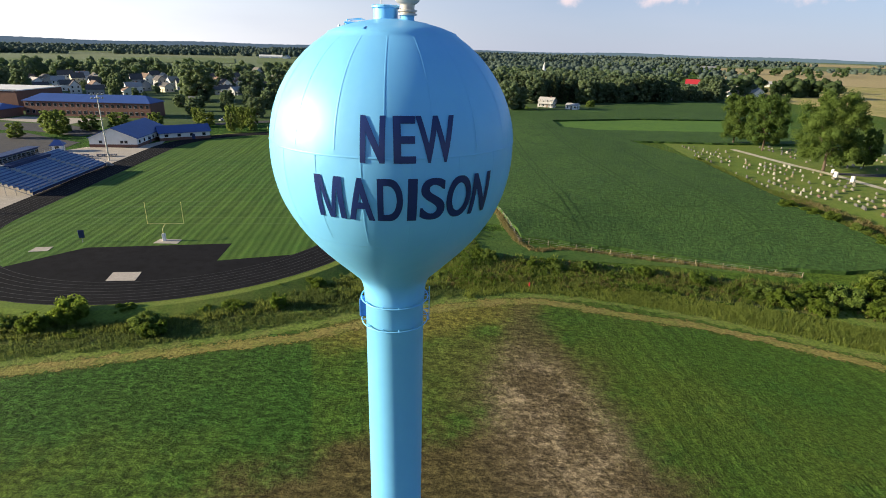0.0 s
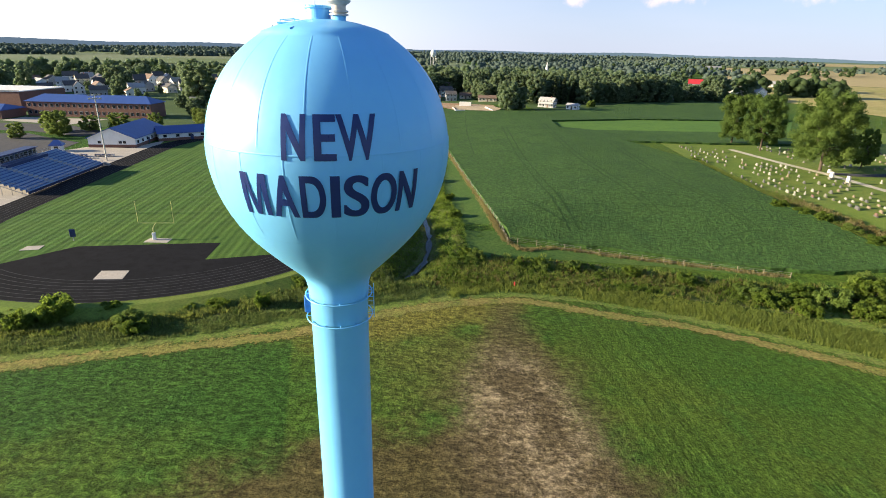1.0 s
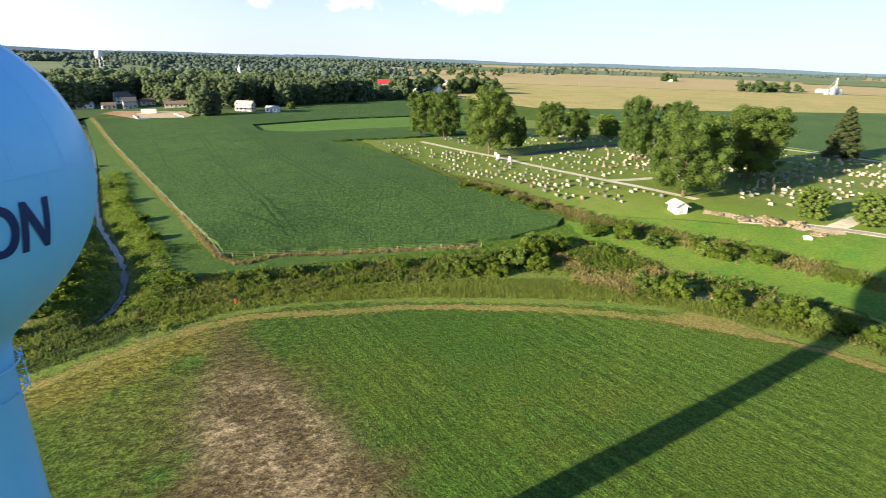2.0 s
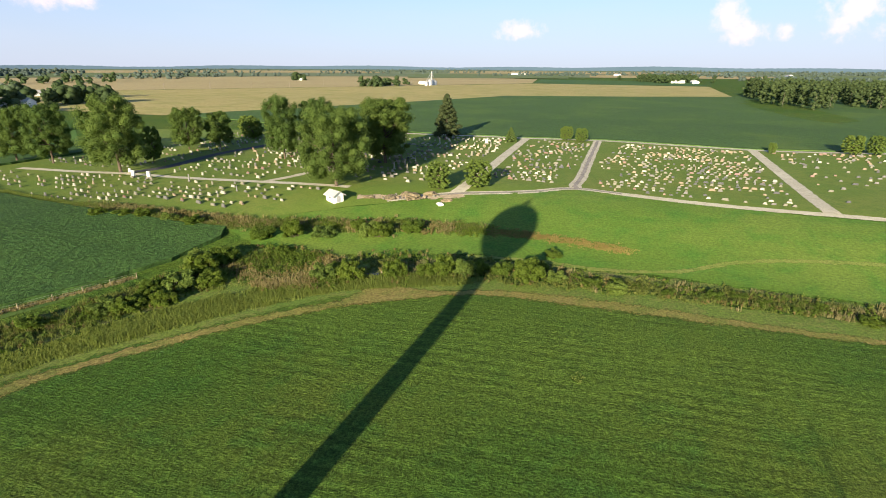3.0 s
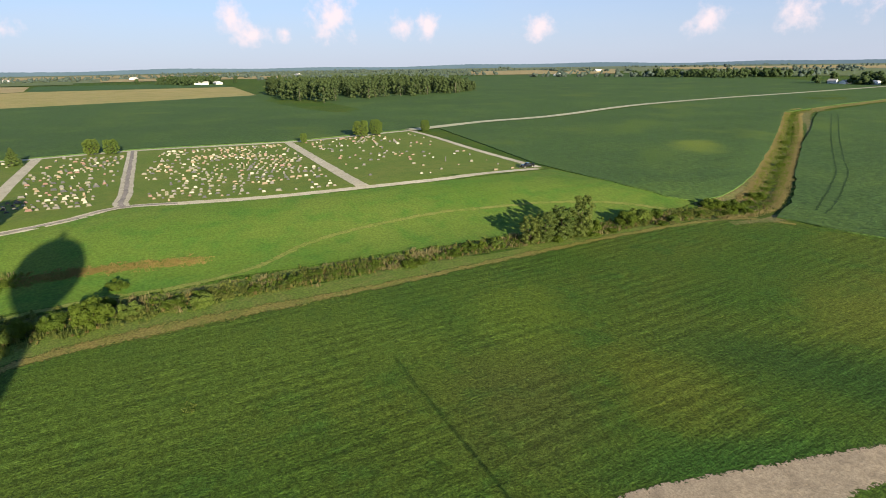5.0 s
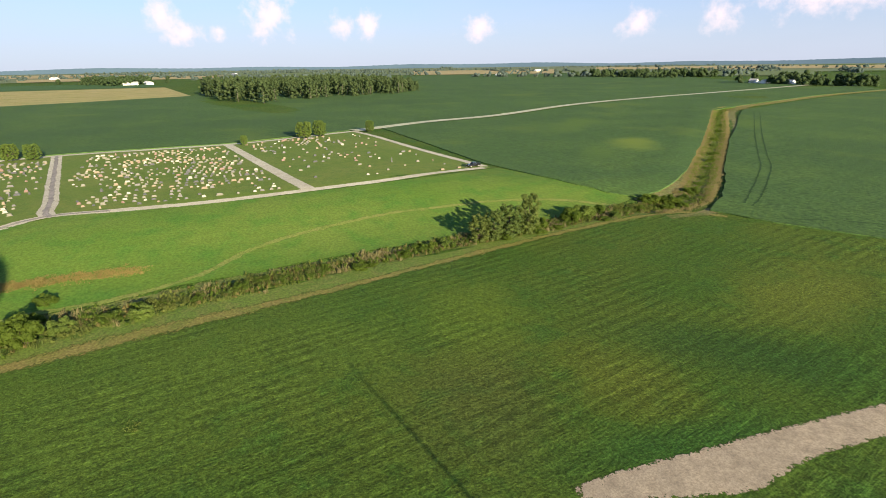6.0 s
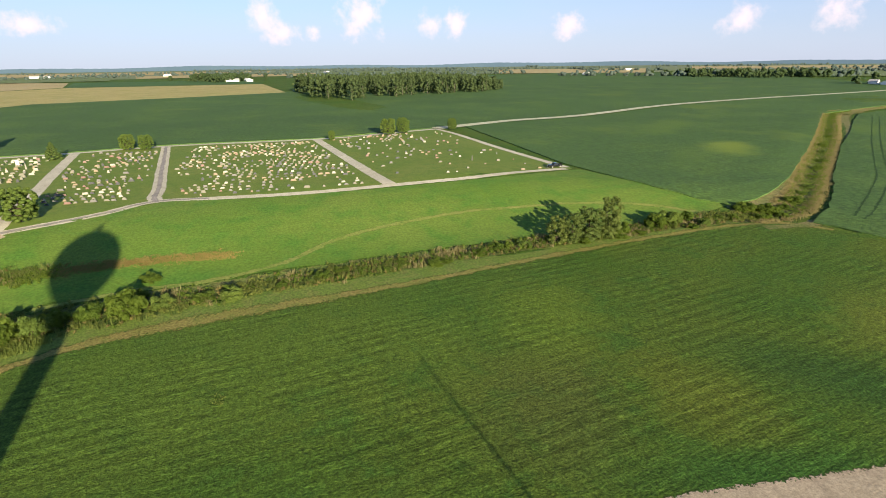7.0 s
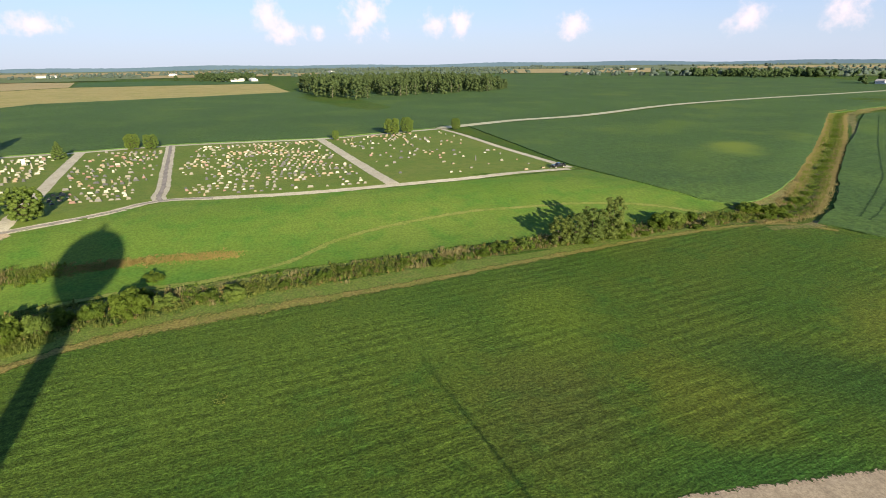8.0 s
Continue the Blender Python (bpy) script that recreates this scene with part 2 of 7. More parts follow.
def hay_ground():
    """The mown hay field and meadow round the tower: parcels, a dry brown patch, rows left by the mower."""
    m, n, l, bsdf = material("hay_meadow")
    pos = where(n, l)
    sep = n.new("ShaderNodeSeparateXYZ")
    l.new(pos, sep.inputs[0])
    x, y = sep.outputs[0], sep.outputs[1]
    big = noise_of(n, l, pos, 0.02, 4.0, 0.6)
    mid = noise_of(n, l, pos, 0.16, 5.0, 0.62)
    fine = noise_of(n, l, pos, 1.7, 5.0, 0.75)
    tiny = noise_of(n, l, pos, 4.0, 3.0, 0.75)
    col = mixed(n, l, ranged(n, l, big, 0.38, 0.62), (0.056, 0.112, 0.015), (0.085, 0.125, 0.018))
    col = mixed(n, l, ranged(n, l, mid, 0.45, 0.7, 0.0, 0.7), col, (0.046, 0.112, 0.017))
    # yellowed stretch along the bank and thin, browned stretches of the field
    thin = maths(n, l, "ADD", mid, maths(n, l, "MULTIPLY_ADD", fine, 0.4, -0.2))

    def near(cx, cy, sx, sy, turn, lo, hi):
        c, s = math.cos(radians(turn)), math.sin(radians(turn))
        dx, dy = maths(n, l, "SUBTRACT", x, cx), maths(n, l, "SUBTRACT", y, cy)
        u = maths(n, l, "MULTIPLY", maths(n, l, "MULTIPLY_ADD", dx, c, maths(n, l, "MULTIPLY", dy, s)), 1 / sx)
        v = maths(n, l, "MULTIPLY", maths(n, l, "MULTIPLY_ADD", dx, -s, maths(n, l, "MULTIPLY", dy, c)), 1 / sy)
        d = maths(n, l, "SQRT", maths(n, l, "ADD", maths(n, l, "MULTIPLY", u, u), maths(n, l, "MULTIPLY", v, v)))
        d = maths(n, l, "ADD", d, maths(n, l, "MULTIPLY_ADD", thin, 1.1, -0.55))
        return ranged(n, l, d, lo, hi, 1.0, 0.0)

    for cx, cy, sx, sy, turn, lo, hi, c, k in PATCHES:
        f = maths(n, l, "MULTIPLY", near(cx, cy, sx, sy, turn, lo, hi), k)
        col = mixed(n, l, f, col, c)
    # a darker sown parcel with a straight edge
    edge = ranged(n, l, maths(n, l, "MULTIPLY_ADD", y, 0.23, maths(n, l, "MULTIPLY_ADD", fine, 0.8, x)), -2.2, -1.5, 1.0, 0.0)
    edge = maths(n, l, "MULTIPLY", edge, ranged(n, l, maths(n, l, "MULTIPLY_ADD", mid, 14.0, y), 47.0, 56.0))
    col = mixed(n, l, maths(n, l, "MULTIPLY", edge, 0.72), col, (0.032, 0.092, 0.014))
    # straw litter on the dry patch
    litter = maths(n, l, "MULTIPLY", near(14, 50, 9, 20, 8, 0.5, 1.1), ranged(n, l, maths(n, l, "MULTIPLY_ADD", noise_of(n, l, pos, 0.16, 2.0, 0.5), 0.6, maths(n, l, "MULTIPLY", noise_of(n, l, pos, 0.9, 6.0, 0.75, 1.2), 0.6)), 0.52, 0.72))
    col = mixed(n, l, maths(n, l, "MULTIPLY", litter, 0.85), col, (0.36, 0.28, 0.165))
    # mower's rows: streaks drawn out along the way it went, and faint swaths
    turn = n.new("ShaderNodeMapping")
    turn.inputs["Rotation"].default_value = (0, 0, radians(81))
    l.new(pos, turn.inputs["Vector"])

    def streak(along, across, detail=4.0):
        sc = n.new("ShaderNodeMapping")
        sc.inputs["Scale"].default_value = (along, across, 1)
        l.new(turn.outputs[0], sc.inputs["Vector"])
        return noise_of(n, l, sc.outputs[0], 1.0, detail, 0.65)
    s1, s2 = streak(0.7, 2.2), streak(0.09, 1.0)
    w3 = row_wave(n, l, pos, -83, 2.5, 2.0)
    patch = ranged(n, l, noise_of(n, l, pos, 0.05, 3.0), 0.35, 0.65, 0.05, 1.0)
    # the rows run through the eastern field alone
    east = maths(n, l, "MAXIMUM", ranged(n, l, x, 18.0, 30.0), ranged(n, l, y, 20.0, 34.0, 1.0, 0.0))
    patch = maths(n, l, "MULTIPLY", patch, east)
    s1 = maths(n, l, "MULTIPLY_ADD", maths(n, l, "SUBTRACT", s1, 0.5), east, 0.5)
    for w, s in ((ranged(n, l, s1, 0.32, 0.68), 0.36), (ranged(n, l, s2, 0.32, 0.68), 0.2), (ranged(n, l, streak(0.3, 4.2, 5.0), 0.34, 0.66), 0.32), (w3, 0.36)):
        col = mixed(n, l, maths(n, l, "MULTIPLY", patch, s), col, mixed(n, l, w, (0.24, 0.24, 0.24), (0.74, 0.74, 0.74)), "OVERLAY")
    flat = n.new("ShaderNodeMapping")
    flat.inputs["Scale"].default_value = (0.8, 1.5, 1)
    l.new(pos, flat.inputs["Vector"])
    tufts = noise_of(n, l, flat.outputs[0], 1.0, 5.0, 0.6)
    west = maths(n, l, "SUBTRACT", 1.0, east)
    col = mixed(n, l, maths(n, l, "MULTIPLY", west, 0.6), col, mixed(n, l, ranged(n, l, tufts, 0.36, 0.64), (0.2, 0.2, 0.2), (0.8, 0.8, 0.8)), "OVERLAY")
    col = mixed(n, l, 0.8, col, mixed(n, l, ranged(n, l, fine, 0.3, 0.7), (0.25, 0.25, 0.25), (0.78, 0.78, 0.78)), "OVERLAY")
    col = mixed(n, l, 0.75, col, mixed(n, l, ranged(n, l, tiny, 0.3, 0.7), (0.25, 0.25, 0.25), (0.78, 0.78, 0.78)), "OVERLAY")
    l.new(col, bsdf.inputs["Base Color"])
    bsdf.inputs["Roughness"].default_value = 0.9
    bsdf.inputs["Specular IOR Level"].default_value = 0.1
    h = maths(n, l, "MULTIPLY_ADD", fine, 1.0, maths(n, l, "MULTIPLY", s1, 0.9))
    h = maths(n, l, "MULTIPLY_ADD", tiny, 0.4, h)
    h = maths(n, l, "MULTIPLY_ADD", maths(n, l, "MULTIPLY", tufts, west), 1.3, h)
    bump_to(n, l, bsdf, h, 1.0, 0.42)
    return m


# patches of the hay field: centre, half sizes, turn, inner and outer edge, colour, strength
NEAR_PATCHES = [(-2, 74, 22, 7, 22, 0.4, 1.2, (0.19, 0.165, 0.035), 0.75), (8, 62, 16, 10, 10, 0.4, 1.3, (0.105, 0.12, 0.025), 0.8), (0, 38, 26, 12, 12, 0.6, 1.15, (0.10, 0.075, 0.03), 0.9),
    (14, 62, 5, 20, 0, 0.5, 1.3, (0.105, 0.088, 0.036), 0.8), (14, 46, 10, 22, 8, 0.35, 1.4, (0.115, 0.088, 0.044), 0.95), (60, -30, 16, 10, -20, 0.3, 1.4, (0.085, 0.095, 0.025), 0.45),
    (57, -96, 22, 10, -80, 0.3, 1.4, (0.12, 0.15, 0.022), 0.8)]
EAST_PATCHES = [(81, -41, 15, 10, -25, 0.2, 1.5, (0.115, 0.17, 0.02), 0.75), (52, -48, 11, 8, 0, 0.2, 1.5, (0.115, 0.14, 0.02), 0.7), (49.7, -68, 17, 7, 35, 0.2, 1.5, (0.036, 0.085, 0.016), 0.75), (39, -44, 17, 4.5, 75, 0.3, 1.3, (0.034, 0.098, 0.017), 0.65),
    (140, -20, 30, 60, 0, 0.3, 1.4, (0.08, 0.15, 0.02), 0.8), (80, 18, 20, 62, 6, 0.3, 1.4, (0.09, 0.148, 0.021), 0.7)]
PATCHES = NEAR_PATCHES + EAST_PATCHES
GROUND = hay_ground()
SOY = field("soybean_leaves", (0.043, 0.09, 0.021), (0.054, 0.107, 0.024), (0.037, 0.081, 0.02), 0.012, 0.12, 1.2, [(-79, 9.0, 0.08)], 0.75, 0.45)
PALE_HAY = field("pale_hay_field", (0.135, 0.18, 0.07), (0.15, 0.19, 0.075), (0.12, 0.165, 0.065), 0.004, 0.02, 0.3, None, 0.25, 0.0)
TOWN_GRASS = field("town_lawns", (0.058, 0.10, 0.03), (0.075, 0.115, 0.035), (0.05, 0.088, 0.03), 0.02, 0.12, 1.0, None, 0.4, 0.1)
# distant farmland; the haze above it is put into this muted colour
HAZED_PLAIN = field("hazed_plain", (0.15, 0.195, 0.095), (0.19, 0.21, 0.11), (0.125, 0.17, 0.09), 0.0015, 0.006, 0.1, None, 0.2, 0.0)
SPOIL = field("spoil", (0.24, 0.19, 0.12), (0.19, 0.155, 0.10), (0.15, 0.13, 0.07), 0.1, 0.8, 4.0, None, 0.6, 0.15)
WORN = field("worn_blacktop", (0.28, 0.25, 0.225), (0.32, 0.285, 0.25), (0.22, 0.20, 0.18), 0.05, 0.3, 3.0, None, 0.5, 0.03, fade=True, soften=0.8)
SOY_FAR = field("soybean_leaves_far", (0.056, 0.108, 0.029), (0.064, 0.122, 0.031), (0.08, 0.14, 0.032), 0.006, 0.02, 0.8, [(-80, 9.0, 0.10)], 0.6, 0.5, bare=((0.095, 0.15, 0.03), 0.010, 0.585),
                pale=((198, -198, 27, 13, -42, (0.165, 0.225, 0.035), 0.95), (280, -230, 55, 15, -52, (0.10, 0.165, 0.03), 0.7), (185, -163, 26, 8, -42, (0.09, 0.155, 0.03), 0.6), (230, -330, 40, 14, -55, (0.105, 0.17, 0.03), 0.6)))
LIGHT_GRASS = field("light_grass", (0.085, 0.17, 0.03), (0.10, 0.19, 0.03), (0.07, 0.15, 0.03), 0.02, 0.2, 1.5, [(5, 3.0, 0.1)], 0.3, 0.1)
PATH_GREEN = field("mown_path_grass", (0.068, 0.13, 0.026), (0.085, 0.14, 0.03), (0.06, 0.118, 0.026), 0.03, 0.25, 1.8, None, 0.5, 0.12)
LAWN = field("cemetery_lawn", (0.125, 0.185, 0.030), (0.16, 0.20, 0.040), (0.112, 0.175, 0.028), 0.03, 0.3, 2.5, None, 0.35, 0.06)
MEADOW = field("meadow", (0.095, 0.172, 0.022), (0.125, 0.188, 0.03), (0.075, 0.165, 0.022), 0.02, 0.12, 1.6, [(-85, 5.0, 0.08)], 0.45, 0.15)
TURF = field("football_turf", (0.055, 0.125, 0.02), (0.075, 0.14, 0.022), (0.06, 0.12, 0.02), 0.03, 0.3, 3.0, [(95, 4.6, 0.5), (95, 1.6, 0.5)], 0.3, 0.06)
CORN = field("ripening_corn", (0.40, 0.33, 0.13), (0.36, 0.31, 0.12), (0.29, 0.28, 0.09), 0.004, 0.03, 0.5, [(60, 12.0, 0.1)], 0.35, 0.3)
CORN_PALE = field("stubble", (0.40, 0.32, 0.16), (0.36, 0.29, 0.14), (0.38, 0.32, 0.15), 0.004, 0.03, 0.5, None, 0.35, 0.2)
CROP_GREEN = field("crop_green", (0.045, 0.105, 0.03), (0.055, 0.12, 0.03), (0.07, 0.13, 0.035), 0.004, 0.02, 0.5, None, 0.3, 0.2)
TAN = field("dry_mown_strip", (0.245, 0.20, 0.062), (0.205, 0.192, 0.048), (0.15, 0.175, 0.035), 0.05, 0.3, 2.2, None, 0.8, 0.25, fade=True, soften=1.1)
PATH_GRASS = field("worn_path_grass", (0.20, 0.22, 0.058), (0.165, 0.205, 0.044), (0.12, 0.178, 0.03), 0.05, 0.4, 3.0, None, 0.6, 0.1, fade=True)
VERGE = field("verge_grass", (0.145, 0.195, 0.034), (0.12, 0.186, 0.031), (0.17, 0.195, 0.048), 0.05, 0.4, 2.2, None, 0.7, 0.25, fade=True)
DITCHY = field("dry_ditch_bank", (0.22, 0.185, 0.08), (0.17, 0.17, 0.055), (0.12, 0.16, 0.035), 0.08, 0.35, 1.8, None, 0.8, 0.4, fade=True)
WEEDY = field("weedy_bank", (0.11, 0.145, 0.032), (0.10, 0.14, 0.03), (0.15, 0.145, 0.05), 0.05, 0.4, 1.8, None, 0.7, 0.4, fade=True)
GRAVEL = field("gravel", (0.58, 0.54, 0.42), (0.50, 0.46, 0.35), (0.42, 0.38, 0.28), 0.05, 0.5, 6.0, None, 0.4, 0.04, fade=True)
LANE = field("farm_lane", (0.54, 0.53, 0.38), (0.48, 0.47, 0.33), (0.42, 0.42, 0.28), 0.05, 0.5, 6.0, None, 0.4, 0.04, fade=True)
LOT = field("crushed_stone", (0.45, 0.36, 0.245), (0.40, 0.325, 0.225), (0.32, 0.26, 0.18), 0.05, 0.5, 4.0, None, 0.5, 0.05, fade=True)
DIRT = field("bare_earth", (0.30, 0.16, 0.08), (0.34, 0.26, 0.17), (0.36, 0.29, 0.2), 0.05, 0.3, 3.0, None, 0.5, 0.1, fade=True)
ASPHALT = field("asphalt", (0.075, 0.075, 0.08), (0.09, 0.088, 0.09), (0.06, 0.06, 0.065), 0.05, 0.5, 6.0, None, 0.3, 0.02)
CONCRETE = field("concrete", (0.45, 0.40, 0.34), (0.40, 0.36, 0.31), (0.48, 0.43, 0.37), 0.05, 0.4, 4.0, None, 0.3, 0.02)
RUBBER = field("black_track_surface", (0.016, 0.016, 0.018), (0.020, 0.020, 0.022), (0.013, 0.013, 0.014), 0.05, 0.5, 8.0, None, 0.3, 0.01)
RUBBER.node_tree.nodes["Principled BSDF"].inputs["Specular IOR Level"].default_value = 0.04
LINE_DIM = surface("worn_line_paint", (0.05, 0.05, 0.052), rough=0.8)
YARD = surface("chalk_line", (0.13, 0.20, 0.07), (0.08, 0.15, 0.03), rough=0.9, scale=2.0)
LEAF = foliage("oak_leaves", (0.066, 0.118, 0.03), (0.14, 0.198, 0.05), 0.5)
YOUNG_LEAF = foliage("willow_leaves", (0.10, 0.15, 0.04), (0.19, 0.24, 0.075), 0.55)
LAWN_LEAF = foliage("lawn_tree_leaves", (0.10, 0.16, 0.035), (0.18, 0.245, 0.06), 0.5)
LEAF_B = foliage("maple_leaves", (0.065, 0.115, 0.022), (0.14, 0.21, 0.038), 0.5)
NEEDLE = foliage("spruce_needles", (0.03, 0.05, 0.022), (0.06, 0.075, 0.03), 0.15)
BUSH = foliage("bush_leaves", (0.085, 0.14, 0.02), (0.19, 0.26, 0.05), 0.62)
WEED = foliage("weed_leaves", (0.11, 0.15, 0.035), (0.21, 0.24, 0.07), 0.55)
REDWEED = foliage("rust_weeds", (0.145, 0.125, 0.045), (0.25, 0.205, 0.08))
BANK_BLADE = foliage("bank_blades", (0.06, 0.10, 0.03), (0.14, 0.175, 0.06), 0.5)
STRAW = foliage("dry_grass", (0.20, 0.17, 0.075), (0.31, 0.27, 0.13))
REED = foliage("tall_grass", (0.13, 0.185, 0.034), (0.24, 0.28, 0.075), 0.55)
PALE_BARK = surface("pale_bark", (0.17, 0.15, 0.12), (0.12, 0.105, 0.085), 0.95, scale=3.0)
FOREST = foliage("forest_leaves", (0.055, 0.092, 0.04), (0.11, 0.155, 0.065), 0.5)
BARK = surface("bark", (0.10, 0.075, 0.05), (0.06, 0.045, 0.035), 0.95, scale=4.0, relief=0.05)
WATER = surface("creek_water", (0.06, 0.06, 0.05), rough=0.22, scale=0.5, coords="world")
TANK = surface("sky_blue_tank_paint", (0.19, 0.57, 0.95), (0.175, 0.54, 0.93), 0.48, scale=0.35, spec=0.55, coat=0.12)
NAVY = surface("navy_lettering_paint", (0.012, 0.03, 0.15), (0.010, 0.025, 0.13), 0.35, scale=1.0)
GALV = surface("galvanised_steel", (0.55, 0.54, 0.5), (0.48, 0.47, 0.44), 0.45, 0.6, scale=2.0)
FINIAL = surface("grey_cream_enamel", (0.56, 0.54, 0.50), (0.46, 0.44, 0.40), 0.45)
# leaf colour paled and blued to stand in for haze over distance
HAZED_LEAF = foliage("hazed_far_leaves", (0.10, 0.145, 0.14), (0.14, 0.19, 0.175), 0.5)
GARDEN_LEAF = foliage("locust_leaves", (0.12, 0.175, 0.05), (0.21, 0.27, 0.085), 0.6)
# town foliage, with haze mixed into the colour: lighter and bluer green
HAZED_TOWN_LEAF = foliage("hazed_town_leaves", (0.14, 0.20, 0.13), (0.22, 0.28, 0.175), 0.65)
# haze painted into the far rim: bluish colour plus a faint glow
HAZE = surface("painted_haze", (0.035, 0.055, 0.06), (0.028, 0.045, 0.05), 0.95, scale=0.003, coords="world", spec=0.0)
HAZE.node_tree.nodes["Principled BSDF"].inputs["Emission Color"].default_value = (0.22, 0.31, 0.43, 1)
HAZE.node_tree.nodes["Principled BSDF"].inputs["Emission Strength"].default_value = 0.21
# strips laid over the crop: soil and leaf shade painted as dark green
WHEEL_SHADE = field("wheel_gap_shade", (0.03, 0.066, 0.017), (0.036, 0.074, 0.019), (0.034, 0.076, 0.019), 0.05, 0.5, 3.0, None, 0.5, 0.1, fade=True)


# ---------------------------------------------------------------- builders
from mathutils.geometry import delaunay_2d_cdt


def part(name, bm, mat, parent=None, label="", smooth=False):
    me = bpy.data.meshes.new(name)
    bm.to_mesh(me)
    bm.free()
    me.materials.append(mat)
    if smooth:
        for p in me.polygons:
            p.use_smooth = True
    ob = new(name, me)
    if parent is not None:
        ob.parent = parent
    if label:
        tagged(ob, label)
    return ob


def mesh_of(name, verts, faces, mat, parent=None, label="", smooth=False):
    me = bpy.data.meshes.new(name)
    me.from_pydata([tuple(v) for v in verts], [], faces)
    me.materials.append(mat)
    if smooth:
        for p in me.polygons:
            p.use_smooth = True
    ob = new(name, me)
    if parent is not None:
        ob.parent = parent
    if label:
        tagged(ob, label)
    return ob


def thing(name, m, label, category, group="", kind=""):
    ob = new(name)
    ob.empty_display_size = 0.5
    ob.matrix_basis = m
    return tagged(ob, label, category, group, kind)


def box(bm, x0, y0, z0, x1, y1, z1, bevel=0.0):
    r = bmesh.ops.create_cube(bm, size=1.0)
    for v in r["verts"]:
        v.co = Vector(((x0 + x1) / 2 + v.co.x * (x1 - x0), (y0 + y1) / 2 + v.co.y * (y1 - y0), (z0 + z1) / 2 + v.co.z * (z1 - z0)))
    if bevel:
        es = {e for v in r["verts"] for e in v.link_edges}
        bmesh.ops.bevel(bm, geom=list(es), offset=bevel, segments=1, affect="EDGES")
    return bm


def boxes(*rows, bevel=0.0):
    bm = bmesh.new()
    for r in rows:
        box(bm, *r, bevel=bevel)
    return bm


def rod(bm, a, b, r, r2=None, seg=8):
    a, b = Vector(a), Vector(b)
    d = b - a
    m = Matrix.Translation((a + b) / 2) @ d.to_track_quat("Z", "Y").to_matrix().to_4x4()
    bmesh.ops.create_cone(bm, cap_ends=True, segments=seg, radius1=r, radius2=r if r2 is None else r2, depth=d.length, matrix=m)
    return bm


def lathe(profile, seg=48, x=0.0, y=0.0):
    """A turned mesh from (radius, height) pairs."""
    bm = bmesh.new()
    rings = []
    for r, z in profile:
        if r < 1e-4:
            rings.append([bm.verts.new((x, y, z))])
        else:
            rings.append([bm.verts.new((x + r * math.cos(2 * math.pi * i / seg), y + r * math.sin(2 * math.pi * i / seg), z)) for i in range(seg)])
    for a, b in zip(rings, rings[1:]):
        for i in range(seg):
            j = (i + 1) % seg
            if len(a) == 1 and len(b) == 1:
                continue
            if len(a) == 1:
                bm.faces.new((a[0], b[j], b[i]))
            elif len(b) == 1:
                bm.faces.new((a[i], a[j], b[0]))
            else:
                bm.faces.new((a[i], a[j], b[j], b[i]))
    bmesh.ops.recalc_face_normals(bm, faces=bm.faces)
    return bm


def smooth_line(pts, step):
    """Points every step metres along a rounded line through pts."""
    p = [Vector((*q, 0)) for q in pts]
    p = [2 * p[0] - p[1]] + p + [2 * p[-1] - p[-2]]
    out = []
    for i in range(1, len(p) - 2):
        n = max(1, int((p[i + 1] - p[i]).length / step))
        for k in range(n):
            t = k / n
            a, b, c, d = p[i - 1], p[i], p[i + 1], p[i + 2]
            out.append(0.5 * ((2 * b) + (c - a) * t + (2 * a - 5 * b + 4 * c - d) * t * t + (3 * b - a - 3 * c + d) * t ** 3))
    out.append(p[-2])
    return out


def away(x, y, line):
    """Distance from a point to a line of points (numpy)."""
    best = np.full(np.shape(x), 1e9)
    for a, b in zip(line, line[1:]):
        ax, ay, bx, by = a[0], a[1], b[0], b[1]
        dx, dy = bx - ax, by - ay
        t = np.clip(((x - ax) * dx + (y - ay) * dy) / (dx * dx + dy * dy), 0, 1)
        best = np.minimum(best, np.hypot(x - ax - t * dx, y - ay - t * dy))
    return best


def inside(x, y, poly):
    res = np.zeros(np.shape(x), bool)
    for (ax, ay), (bx, by) in zip(poly, poly[1:] + poly[:1]):
        hit = (ay > y) != (by > y)
        res ^= hit & (x < (bx - ax) * (y - ay) / (by - ay + 1e-12) + ax)
    return res


CREEK = [(-95, 55), (-58, 65.5), (-40, 71), (-24, 79), (-14, 85), (-3, 88.5), (5, 92), (16, 92), (34, 89), (50, 84), (68, 78), (80, 68),
         (88, 57), (93, 48), (97, 41), (101, 30), (103, 15), (105, -5), (106, -30), (108, -58), (109, -85), (108, -115)]
DITCH = [(108, -112), (107, -122), (112.6, -134.5), (127.6, -157.5), (152.6, -192.2), (183, -235.8), (230, -300), (293, -385), (306, -420)]
BRANCH = [(-3, 88.5), (-0.2, 97), (0.3, 111), (-2.4, 131), (-5, 152), (-7, 200), (-12, 300), (-20, 380)]
# the tower stands on domed ground; the land falls to the creek and climbs again to the cemetery.
# Plan numbers are pixel positions cast onto a level datum. lie() slides them along the camera's rays onto the slope.
VIEWPOINT = (5.0, 0.4, 37.8)
